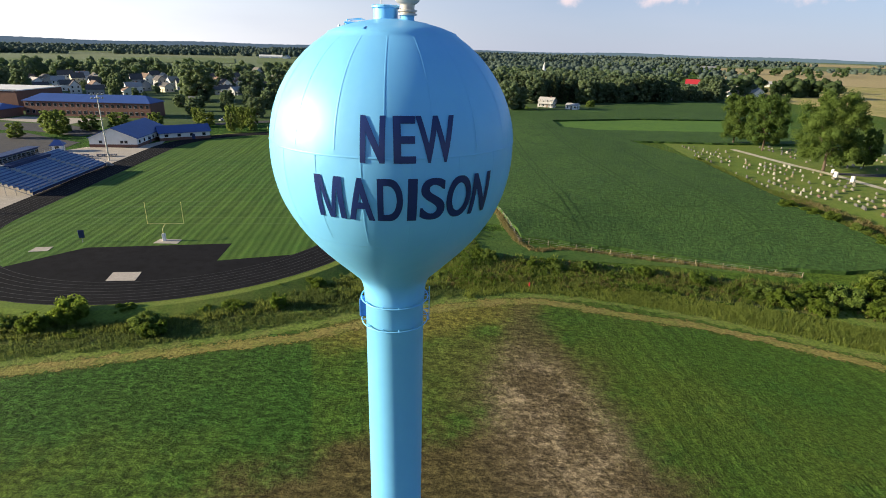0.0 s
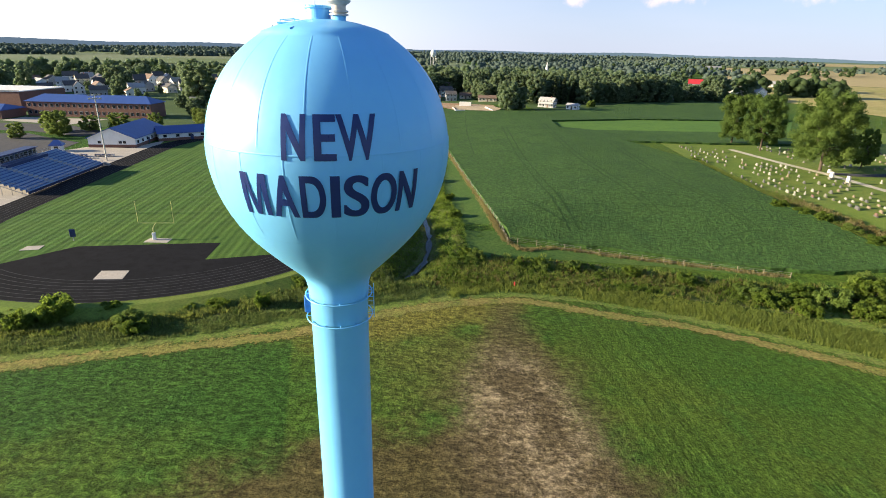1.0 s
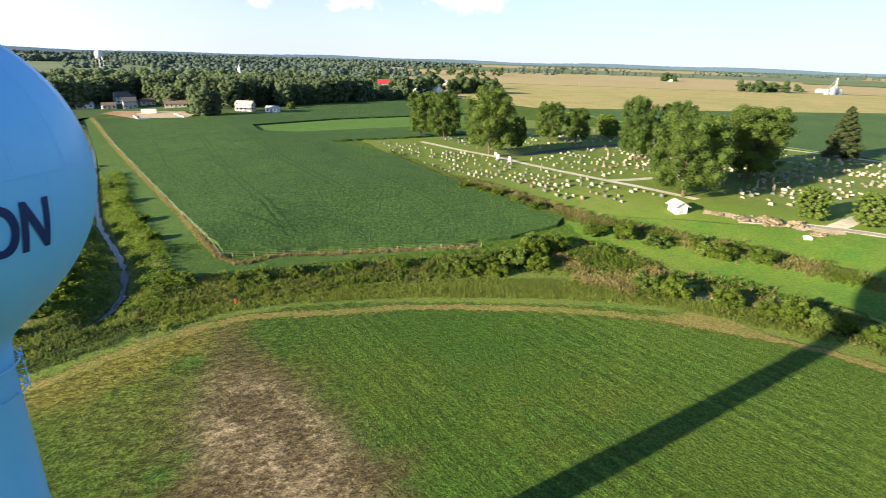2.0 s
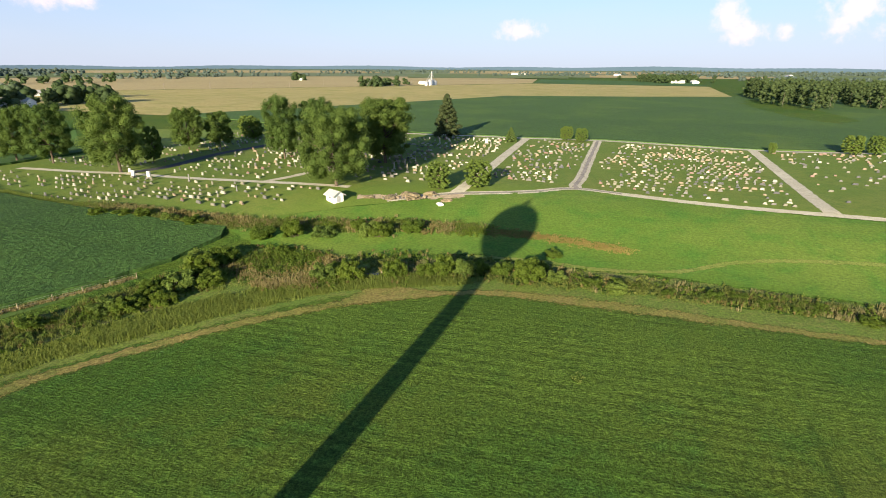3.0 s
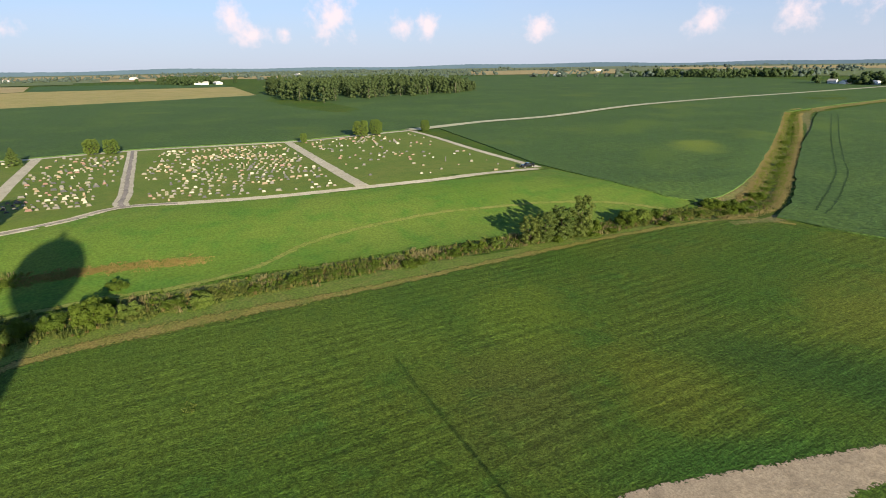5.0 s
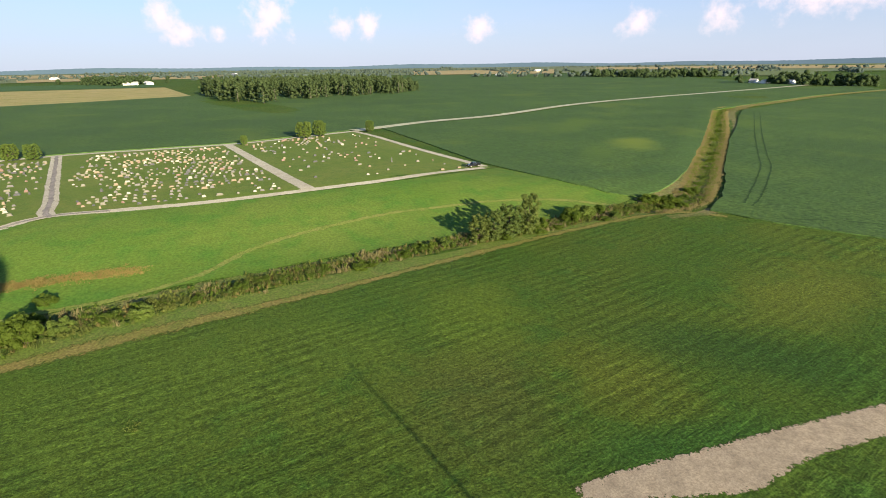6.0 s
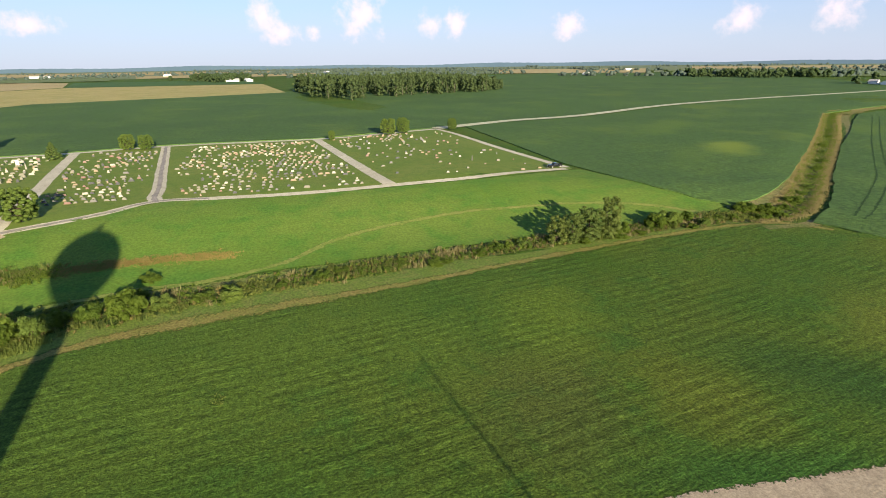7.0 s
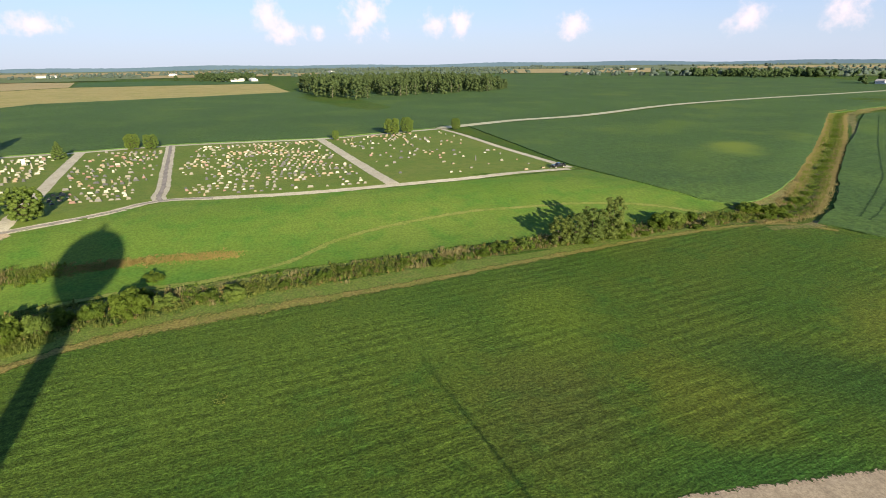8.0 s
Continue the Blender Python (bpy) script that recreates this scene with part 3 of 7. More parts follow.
VALLEY = [(-4900, -700), (-300, 20), (-101, 57), (-61, 68), (-42, 74), (-25, 83), (-15, 90), (-4, 94), (5, 98.5), (17, 98.5), (36, 95), (53, 90), (72, 83.5), (85, 73),
          (94, 61), (99, 51), (104, 44), (108, 32), (110, 16), (112, -5.5), (113, -32), (115, -62), (116, -91), (115, -123), (121, -139), (133, -163), (171, -216), (230, -297),
          (302, -409), (321, -460), (514, -921), (2000, -4900)]
BEYOND = VALLEY + [(4900, -4900), (4900, 4900), (-4900, 4900)]


def land_height(x, y):
    """The lie of the land, without the cut channels."""
    x, y = np.asarray(x, float), np.asarray(y, float)
    d, far = away(x, y, VALLEY), inside(x, y, BEYOND)
    k, j = np.clip((x + 10) / 70, 0, 1), np.clip((y + 150) / 90, 0, 1)
    k = k * k * (3 - 2 * k) * j * j * (3 - 2 * j)
    # heights tuned until the tower's shadow fits the camera's view
    reach, top, deep, bend = np.where(far, 13 + 45 * k, 100.0), np.where(far, 2.5 * k, -2.0), 0.9 + 2.9 * k, np.where(far, 0.5, 0.2)
    t = np.clip(d / reach, 0, 1)
    return -deep + (top + deep) * (t - np.sin(2 * np.pi * t) / (2 * np.pi) * bend)


def land_at(x, y):
    """land_height for one point."""
    best, far = 1e18, False
    for (ax, ay), (bx, by) in zip(VALLEY, VALLEY[1:]):
        dx, dy = bx - ax, by - ay
        t = min(1.0, max(0.0, ((x - ax) * dx + (y - ay) * dy) / (dx * dx + dy * dy)))
        d = (x - ax - t * dx) ** 2 + (y - ay - t * dy) ** 2
        best = min(best, d)
    for (ax, ay), (bx, by) in zip(BEYOND, BEYOND[1:] + BEYOND[:1]):
        if (ay > y) != (by > y) and x < (bx - ax) * (y - ay) / (by - ay) + ax:
            far = not far
    k, j = min(1.0, max(0.0, (x + 10) / 70)), min(1.0, max(0.0, (y + 150) / 90))
    k = k * k * (3 - 2 * k) * j * j * (3 - 2 * j)
    deep = 0.9 + 2.9 * k
    reach, top, bend = (13 + 45 * k, 2.5 * k, 0.5) if far else (100.0, -2.0, 0.2)
    t = min(1.0, math.sqrt(best) / reach)
    return -deep + (top + deep) * (t - math.sin(2 * math.pi * t) / (2 * math.pi) * bend)


def lie(x, y):
    """Plan numbers slid along the camera's rays onto the slope: x, y and height."""
    px, py, z = x, y, 0.0
    for _ in range(5):
        s = (VIEWPOINT[2] - z) / VIEWPOINT[2]
        px, py = VIEWPOINT[0] + (x - VIEWPOINT[0]) * s, VIEWPOINT[1] + (y - VIEWPOINT[1]) * s
        z = land_at(px, py)
    return px, py, z


CUTS = [([lie(*p)[:2] for p in CREEK], 0.3, 4.5), ([lie(*p)[:2] for p in DITCH], 0.7, 7.0), ([lie(*p)[:2] for p in BRANCH], 1.6, 5.0)]


def ground_height(x, y):
    z = land_height(x, y)
    cut = np.zeros(np.shape(z))
    for line, depth, half in CUTS:
        cut = np.maximum(cut, depth * np.clip(1.25 * (1 - away(np.asarray(x, float), np.asarray(y, float), line) / half), 0, 1))
    return z - cut


def place(x, y, turn=0.0, size=1.0, up=0.0):
    """The pose of a thing at those plan numbers, resized to look alike from the camera."""
    px, py, z = lie(x, y)
    k = size * (VIEWPOINT[2] - z) / VIEWPOINT[2]
    return pose(px, py, float(ground_height(px, py)) + up, 0, 0, turn) @ Matrix.Scale(k, 4)


def make_ground():
    def axis(lo, hi, step):
        mid = list(np.arange(lo, hi + 0.1, step))
        k = [1.6 ** i for i in range(40)]
        low, high, a, b = [], [], lo, hi
        for q in k:
            a, b = a - step * 2 * q, b + step * 2 * q
            if a > -4900:
                low.append(a)
            if b < 4900:
                high.append(b)
        return np.array([-4900.0] + low[::-1] + mid + high + [4900.0])
    xs, ys = axis(-135, 340, 2.5), axis(-470, 300, 2.5)
    gx, gy = np.meshgrid(xs, ys)
    gz = ground_height(gx.ravel(), gy.ravel())
    nx, ny = len(xs), len(ys)
    me = bpy.data.meshes.new("ground")
    i = np.arange(nx * ny).reshape(ny, nx)
    q = np.stack([i[:-1, :-1], i[:-1, 1:], i[1:, 1:], i[1:, :-1]], -1).reshape(-1, 4)
    fill_mesh(me, np.stack([gx.ravel(), gy.ravel(), gz], 1), q)
    me.materials.append(GROUND)
    for_smooth(me)
    return tagged(new("ground", me), "green mown hay field and meadow with dry brown patches", "ground", kind="structure")


def for_smooth(me):
    me.polygons.foreach_set("use_smooth", np.ones(len(me.polygons), bool))


def fill_mesh(me, verts, quads):
    """Mesh data from arrays: verts (n, 3) and faces (m, 3 or 4)."""
    m, k = quads.shape
    me.vertices.add(len(verts))
    me.vertices.foreach_set("co", np.asarray(verts, np.float32).ravel())
    me.loops.add(m * k)
    me.loops.foreach_set("vertex_index", quads.astype(np.int32).ravel())
    me.polygons.add(m)
    me.polygons.foreach_set("loop_start", np.arange(0, m * k, k, dtype=np.int32))
    me.update(calc_edges=True)


def ribbon(name, pts, width, mat, label, category, z=0.05, step=2.0, jitter=0.25, kind="structure", seed=1, thick=0.0, soft=0.35):
    """A strip along a line, ragged at its edges. fade runs from the edge to the middle."""
    rng = random.Random(seed)
    line = smooth_line([lie(*p)[:2] for p in pts], step)
    cols = (-1.0, -1.0 + soft, 0.0, 1.0 - soft, 1.0)
    verts, fade = [], []
    for i, p in enumerate(line):
        d = (line[min(i + 1, len(line) - 1)] - line[max(i - 1, 0)]).normalized()
        nrm = Vector((-d.y, d.x, 0))
        w = width(i / (len(line) - 1)) if callable(width) else width
        for c in cols:
            q = p + nrm * (c * w / 2 + (rng.uniform(-jitter, jitter) if abs(c) == 1 else 0))
            verts.append((q.x, q.y, z))
            fade.append(0.0 if abs(c) == 1 else 1.0)
    at = np.array(verts)
    at[:, 2] += ground_height(at[:, 0], at[:, 1])
    verts, k = at.tolist(), len(cols)
    faces = [(i * k + j, i * k + j + 1, i * k + k + j + 1, i * k + k + j) for i in range(len(line) - 1) for j in range(k - 1)]
    ob = mesh_of(name, verts, faces, mat, smooth=True)
    at = ob.data.attributes.new("fade", "FLOAT", "POINT")
    at.data.foreach_set("value", fade)
    return tagged(ob, label, category, kind=kind)


def plot(name, pts, mat, label, category="field", z=0.06, tall=0.0, step=6.0, jitter=0.0, kind="structure", seed=1, rounded=False, grid=9.0):
    """A flat or standing plot of ground or crop with that outline."""
    rng = random.Random(seed)
    if rounded:
        ring = [(p.x, p.y) for p in smooth_line(pts + [pts[0]], step)][:-1]
    else:
        ring = []
        for (ax, ay), (bx, by) in zip(pts, pts[1:] + pts[:1]):
            n = max(1, int(math.hypot(bx - ax, by - ay) / step))
            ring += [(ax + (bx - ax) * k / n, ay + (by - ay) * k / n) for k in range(n)]
    ring = [lie(x + rng.uniform(-jitter, jitter), y + rng.uniform(-jitter, jitter))[:2] for x, y in ring]
    # cut into small triangles, so that the plot follows the slope
    x0, x1, y0, y1 = (f(r[k] for r in ring) for k in (0, 1) for f in (min, max))
    gx, gy = np.meshgrid(np.arange(max(x0, -136), min(x1, 400), grid), np.arange(max(y0, -500), min(y1, 480), grid))
    gx, gy = gx.ravel(), gy.ravel()
    keep = inside(gx, gy, ring) & (away(gx, gy, ring + ring[:1]) > min(2.5, grid * 0.5)) if len(gx) else []
    inner = [Vector((a, b)) for a, b in zip(gx[keep], gy[keep])] if len(gx) else []
    got = delaunay_2d_cdt([Vector(r) for r in ring] + inner, [], [list(range(len(ring)))], 1, 0.01)
    bm = bmesh.new()
    vs = [bm.verts.new((v.x, v.y, 0)) for v in got[0]]
    for t in got[2]:
        f = bm.faces.new([vs[k] for k in t])
        f.normal_update()
        if f.normal.z < 0:
            f.normal_flip()
    co = np.array([v.co[:] for v in bm.verts])
    hz = land_height(co[:, 0], co[:, 1]) + z + tall
    for v, h in zip(bm.verts, hz):
        v.co.z = h
    if tall:
        for e in [e for e in bm.edges if e.is_boundary]:
            a, b = e.verts
            c = bm.verts.new((b.co.x, b.co.y, b.co.z - tall - 0.4))
            d = bm.verts.new((a.co.x, a.co.y, a.co.z - tall - 0.4))
            f = bm.faces.new((a, b, c, d))
            f.normal_update()
            l = e.link_faces[0]
            if f.normal.dot(l.calc_center_median() - e.verts[0].co) > 0:
                f.normal_flip()
    me_ob = part(name, bm, mat)
    at = me_ob.data.attributes.new("fade", "FLOAT", "POINT")
    val = np.ones(len(me_ob.data.vertices))
    if grid < 2:
        val = np.clip(away(co[:, 0], co[:, 1], ring + ring[:1]) / 1.2, 0, 1) * 0.75 + 0.25
    at.data.foreach_set("value", val.tolist())
    return tagged(me_ob, label, category, kind=kind)


def leaf_arrays(rng, centres, radii, per, leaf, shell=0.55, flat=0.0, stretch=1.5):
    """Leaves round each centre, in its ball of radii (rx, ry, rz): kite-shaped faces, turned outwards and up at random."""
    n = len(centres) * per
    c = np.repeat(centres, per, 0)
    r = np.repeat(radii, per, 0)
    d = rng.normal(size=(n, 3))
    d /= np.linalg.norm(d, axis=1)[:, None]
    p = c + d * r * (shell + (1 - shell) * rng.random((n, 1)))
    nr = d + rng.normal(scale=0.55, size=(n, 3))
    nr[:, 2] += flat
    nr /= np.linalg.norm(nr, axis=1)[:, None]
    u = np.cross(nr, rng.normal(size=(n, 3)))
    u /= np.linalg.norm(u, axis=1)[:, None] + 1e-9
    v = np.cross(nr, u)
    s = leaf * (0.6 + 0.8 * rng.random((n, 1)))
    droop = nr * s * 0.25
    verts = np.stack([p - u * s * stretch / 2, p - v * s / 2 + droop, p + u * s * stretch / 2, p + v * s / 2 + droop], 1).reshape(-1, 3)
    return verts, np.arange(4 * n).reshape(-1, 4)


def blob_arrays(rng, centres, radii, scale=0.72):
    """Dense cores of leaf clumps: rough twenty-sided lumps."""
    bm = bmesh.new()
    bmesh.ops.create_icosphere(bm, subdivisions=1, radius=1.0)
    bv = np.array([v.co[:] for v in bm.verts])
    bf = np.array([[v.index for v in f.verts] for f in bm.faces])
    bm.free()
    k = len(bv)
    jig = 1 + rng.normal(scale=0.12, size=(len(centres), k, 1))
    v = centres[:, None] + bv[None] * radii[:, None] * scale * jig
    f = bf[None] + (np.arange(len(centres)) * k)[:, None, None]
    return v.reshape(-1, 3), f.reshape(-1, 3)


def leafy_mesh(name, rng, centres, radii, per, leaf, mat, core=0.7, shell=0.6, flat=0.15, stretch=1.5):
    v, q = leaf_arrays(rng, centres, radii, per, leaf, shell, flat, stretch)
    tri = np.concatenate([q[:, [0, 1, 2]], q[:, [0, 2, 3]]])
    if core:
        bv, bf = blob_arrays(rng, centres, radii, core)
        tri = np.concatenate([tri, bf + len(v)])
        v = np.concatenate([v, bv])
    me = bpy.data.meshes.new(name)
    fill_mesh(me, v, tri)
    me.materials.append(mat)
    return me


# ---------------------------------------------------------------- the ground and what grows on it
make_ground()
plot("soybean_field", [(18, 109), (40, 102), (62, 94.5), (76, 92.8), (92, 95.8), (98, 100), (96, 112), (95.3, 134), (95, 167), (96.4, 200), (84.4, 245),
                       (126, 243.5), (180, 247), (182, 284), (142, 280), (78, 278), (62, 288), (63, 314), (119, 332), (171, 336), (215, 340), (240, 440), (217, 462),
                       (139, 432), (95, 376), (60, 362), (37, 361), (10, 360), (-12, 365), (-2, 265), (11.6, 154)],
     SOY, "dense dark green soybean crop beside the creek", tall=0.8, step=2.5, jitter=0.35)
plot("grass_strip", [(64, 287), (78, 279), (142, 281), (182, 285), (215, 339), (171, 335), (119, 331), (64, 313)], LIGHT_GRASS, "pale green mown grass strip between soybeans", z=0.1)
plot("soybean_field", [(290, 225), (296, 132), (300, 88), (309, 42), (304, -26), (316, -68), (325, -97), (345, -150), (361, -221), (412, -339), (443, -471), (462, -601),
                       (506, -852), (1100, -1200), (1700, -1100), (1500, -200), (900, -56), (828, -40), (763, 88), (708, 228), (519, 290), (313, 374), (305, 300)],
     SOY_FAR, "dark green soybean field behind the cemetery", tall=0.3, step=8.0, jitter=0.4)
plot("soybean_field", [(331, -119), (188, -108.5), (149, -113), (127, -115), (118, -118), (120, -129), (129.6, -148.5), (140.4, -165.4), (174.7, -214.5), (233.4, -295.3), (296.7, -380.5), (324, -475), (358, -631), (374, -790), (430, -860),
                       (482, -790), (455, -600), (433, -470), (401, -342), (350, -224), (337, -152)], SOY_FAR, "dark green soybean field with paler patches", tall=0.3, step=5.0, jitter=0.4)
plot("soybean_field", [(98, -123), (92.4, -124.1), (88.4, -124.8), (82.5, -126.5), (77, -128.6), (65.9, -133.3), (20, -155), (-60, -200), (-100, -900), (364, -800), (350, -717), (340, -631), (308, -487), (284, -398.5), (257, -356.7), (215, -295.7), (179.6, -241.5), (149, -198), (133.7, -177), (118, -156.4), (106.3, -138.7)],
     SOY_FAR, "dark green soybean field beyond the ditch", tall=0.3, step=5.0, jitter=0.4)
plot("corn_field", [(296, 520), (305, 376), (519, 291), (708, 229), (763, 89), (828, -39), (1210, -15), (1225, 330), (880, 560), (420, 900)], CORN, "tan ripening corn field", z=0.3, step=12.0, jitter=0.5)
plot("stubble_field", [(1250, -15), (1560, 30), (1600, 420), (1240, 340)], CROP_GREEN, "green crop strip in the distance", z=0.2)
plot("stubble_field", [(430, 905), (890, 566), (1240, 345), (1600, 430), (1900, 900), (900, 1900)], CORN_PALE, "pale tan stubble field far off", z=0.2)
plot("cemetery_lawn", [(100, 250), (96.5, 200), (96, 140), (97, 112), (108, 100), (128, 86), (142, 74), (160, 62), (180, 30), (176, 0), (175, -30), (180, -106), (190, -107), (318, -98),
                       (312, -66), (301, -26), (306, 42), (297, 88), (292, 130), (275, 215), (240, 300), (150, 246)], LAWN, "short mown cemetery lawn", "lawn", z=0.07, jitter=0.3, step=3.0, grid=5.0)
plot("meadow", [(96, 60), (91, 74), (92, 86), (97, 97), (100, 107), (109, 99), (128, 85), (142, 73), (158, 61), (179, 30), (174, 0), (173, -30), (178, -108), (148, -115), (128, -116), (118, -118), (112, -95), (111, -30), (109, 15), (107, 38)],
     MEADOW, "bright green clover meadow", z=0.09, jitter=0.4, step=3.0, grid=3.0)

# gravel cemetery drives
LONG_DRIVES = [([(140, 80), (147, 74.5), (157, 64.5), (164.5, 52), (171, 43), (180, 33), (178.5, 18), (176, 1), (175.4, -15), (176.5, -35), (177.6, -52), (179, -68), (181, -104)], 3.4),
    ([(270, 226), (286, 158), (293, 120), (297, 84), (305, 42), (302, -26), (312, -67), (321, -99), (341, -150), (356, -221), (407, -339), (438, -471), (457, -601), (500, -852)], 4.2),
    ([(297, 83), (237, 75.3), (200, 70), (172, 67), (157, 65)], 4.2)]
CROSS_DRIVES = [([(304, 46), (230, 38), (199, 34.5), (186, 34), (179, 32)], 4.2), ([(302, -26), (237, -31.5), (198, -35), (176, -37)], 4.4), ([(321, -99), (290, -101.5), (235, -102.5), (183, -105.5)], 3.6)]
OLD_DRIVES = [([(125, 232), (130.2, 204), (135.3, 184), (138.2, 162), (142.3, 142), (148, 118), (151, 100)], 3.2), ([(144, 131), (164, 127.6), (200, 128)], 3.0)]
DRIVES = LONG_DRIVES + CROSS_DRIVES + OLD_DRIVES
for i, (pts, w) in enumerate(DRIVES):
    ribbon("gravel_drive", pts, w, GRAVEL, "pale grey gravel drive through the cemetery", "drive", z=0.09 + 0.003 * i, seed=i, jitter=0.2, soft=0.22)
for i, pts in enumerate((DRIVES[3][0], DRIVES[0][0][:7])):
    ribbon("worn_blacktop", pts, 1.7, WORN, "worn dark blacktop along the middle of the drive", "drive", z=0.125 + 0.004 * i, seed=50 + i, jitter=0.3, soft=0.7)
ribbon("gravel_drive", [(321, -99), (341, -150), (356, -221), (407, -339), (438, -471), (457, -601), (500, -852)], 9.0, LANE, "pale gravel farm lane between soybean fields", "drive", z=0.55, seed=60, jitter=0.4, soft=0.2)
ribbon("dry_strip", [(288, -388), (304, -430), (316, -482), (349, -631), (366, -790)], 12.0, TAN, "dry tan grass lane between soybean fields", "strip", z=0.5, seed=61, jitter=0.6, soft=0.3)
ribbon("asphalt_lane", [(137, 186), (152, 184), (183, 191), (222, 193), (262, 215)], 4.5, ASPHALT, "dark asphalt lane between old graves", "lane", z=0.12, jitter=0.1)

# dry mown strip round the hay field, and the rough verge between it and the bank
STRIP = [(-75, 50), (-52.4, 56), (-40.8, 59.4), (-28, 62.8), (-17, 66.5), (-8, 71.5), (4, 76.5), (16, 78.5), (29, 74.6), (43, 69.9), (59, 61.3), (70, 53.3), (76, 47.3), (81.5, 41.3), (86, 34.5), (89.5, 25),
         (91.5, 13), (93, -4.6), (95, -25), (98.5, -50), (101, -71), (102.8, -95), (101.5, -114), (92, -122)]
ribbon("verge", [(-90, 48), (-58, 58.5), (-38, 64.4), (-22, 70.5), (-10, 76), (4, 81), (15, 83.5), (31, 80.5), (48, 73), (66, 63), (78, 54.5), (84, 46), (90, 36), (94, 24),
                 (95.5, 13), (97, -5), (99, -26), (102, -50), (104, -71), (105, -95), (104, -116)], 9.0, VERGE, "rough yellow-green grass verge", "verge", z=0.015, jitter=0.8, soft=0.5)
ribbon("dry_strip", STRIP, lambda u: (4.2 if u < 0.5 else 3.4) + 3.2 * math.exp(-((u - 0.60) / 0.06) ** 2), TAN, "dry tan mown strip at the field's edge", "strip", z=0.03, jitter=0.7, soft=0.85)
ribbon("dry_strip", [(104.5, 40), (106.5, 32), (108, 25), (108, 15.7), (110.8, 4.9), (115.1, -2.5), (124.5, -11.5), (131, -23), (136, -40), (137.7, -53), (136, -79), (128, -97), (114, -106)], 2.2, PATH_GRASS, "dry tan wheel path across the meadow", "strip", z=0.11, jitter=0.4, soft=0.85)
for i, (line, w) in enumerate(((CREEK[:14], 12), (CREEK[12:], 9.0), (DITCH, 25), (BRANCH, 15))):
    ribbon("weedy_bank", line, w, DITCHY if line is DITCH else WEEDY, "weedy brown-green ditch bank", "bank", z=0.03 + 0.006 * i, jitter=0.9, seed=5 + i, soft=0.3)
ribbon("creek_water", BRANCH, 1.0, WATER, "shallow grey creek water", "water", z=0.55, jitter=0.3, step=2.0)
plot("creek_pool", [(82.6, 51.6), (84.4, 50.2), (86.6, 50.6), (88.6, 51.6), (87.4, 53.2), (85.0, 53.4)], WATER, "small blue pool at the mouth of the culvert", "water", z=0.03)
plot("mown_path", [(9, 100), (14, 101), (16.5, 107), (11, 154), (-3, 265), (-13, 366), (-17, 366), (-5, 200), (4, 150)], PATH_GREEN, "mown green path between creek and fence", "path", z=0.05)
plot("mown_path", [(10, 98), (24, 97.5), (45, 95), (66, 90.5), (66, 91.5), (48, 97), (28, 103), (17, 107), (11, 106)], PATH_GREEN, "mown green path along the fence", "path", z=0.045)
plot("rough_grass", [(60, 74), (70, 67), (78, 58), (85, 53.5), (92, 55), (95, 66), (93, 80), (86, 89), (74, 86)], VERGE, "rough olive grass on the mound by the culvert", "grass", z=0.06, jitter=0.8, step=2.0, grid=1.9)
plot("dry_patch", [(83.4, 51), (84.4, 48.2), (84.6, 43), (86, 33), (81.5, 38), (76, 45.4), (69.7, 52.5), (75.5, 51), (79.6, 50.2)], TAN, "dry tan trodden grass where the strip meets the creek", "grass", z=0.085, jitter=0.35, step=0.9, grid=0.9)
plot("gravel_lot", [(37.9, -27.5), (37.7, -31.3), (36.8, -37.8), (35.6, -44.4), (34.5, -51.7), (33.1, -59.3), (31, -70), (27, -88), (22, -88), (27, -66), (28.8, -58.3), (29.6, -53), (29.9, -48.5), (29.8, -44.5), (29.6, -42), (31.5, -37), (34.5, -30), (36.2, -27)], LOT, "pale crushed-stone lane by the tower", "lot", z=0.03, step=0.8, jitter=0.12, grid=0.7)
for x, y0, y1 in ((31.2, 108, 282), (33.4, 109, 282), (53.5, 103, 300), (55.8, 102, 300), (14, 200, 330), (74, 118, 240), (76.2, 118, 240)):
    ribbon("wheel_track", [(x, y0), (x - 0.8, (y0 + y1) / 2), (x + 0.6, y1)], 0.6, WHEEL_SHADE, "dark strip on the soybeans for a shaded wheel gap", "wheel track", z=0.87, jitter=0.2, soft=0.8)
for pts in ([(98, -137), (104.6, -148.7), (127.5, -187.7), (146.9, -215.2), (186.2, -270.4), (270, -392)], [(95, -136), (101.4, -149.4), (125.3, -190.4), (145, -218), (184.2, -273.4), (267.5, -395)], [(83, -131), (74, -142), (62, -150), (50, -156)]):
    ribbon("wheel_track", pts, 0.6, WHEEL_SHADE, "dark strip on the soybeans for a shaded wheel gap", "wheel track", z=0.40, jitter=0.35, soft=0.9)
for i, pts in enumerate([[(63.5, 146.3), (69.8, 148.1), (71.4, 141.2), (67.3, 135.4), (61.2, 134.9)], [(63.4, 109.9), (72.4, 116.2), (78.4, 115.4), (81.5, 110.4)], [(82.1, 107.6), (90.4, 112.4), (95.2, 111.3), (95.3, 107.7)], [(60.6, 105.5), (71.7, 110.4), (77.4, 105.9)], [(19.2, 146.6), (31.1, 121.5), (37.0, 109.9)]]):
    ribbon("wheel_track", pts, 0.5, WHEEL_SHADE, "curved dark strip for a shaded wheel gap at the soybeans' headland", "wheel track", z=0.88, jitter=0.2, soft=0.8, step=1.5, seed=70 + i)
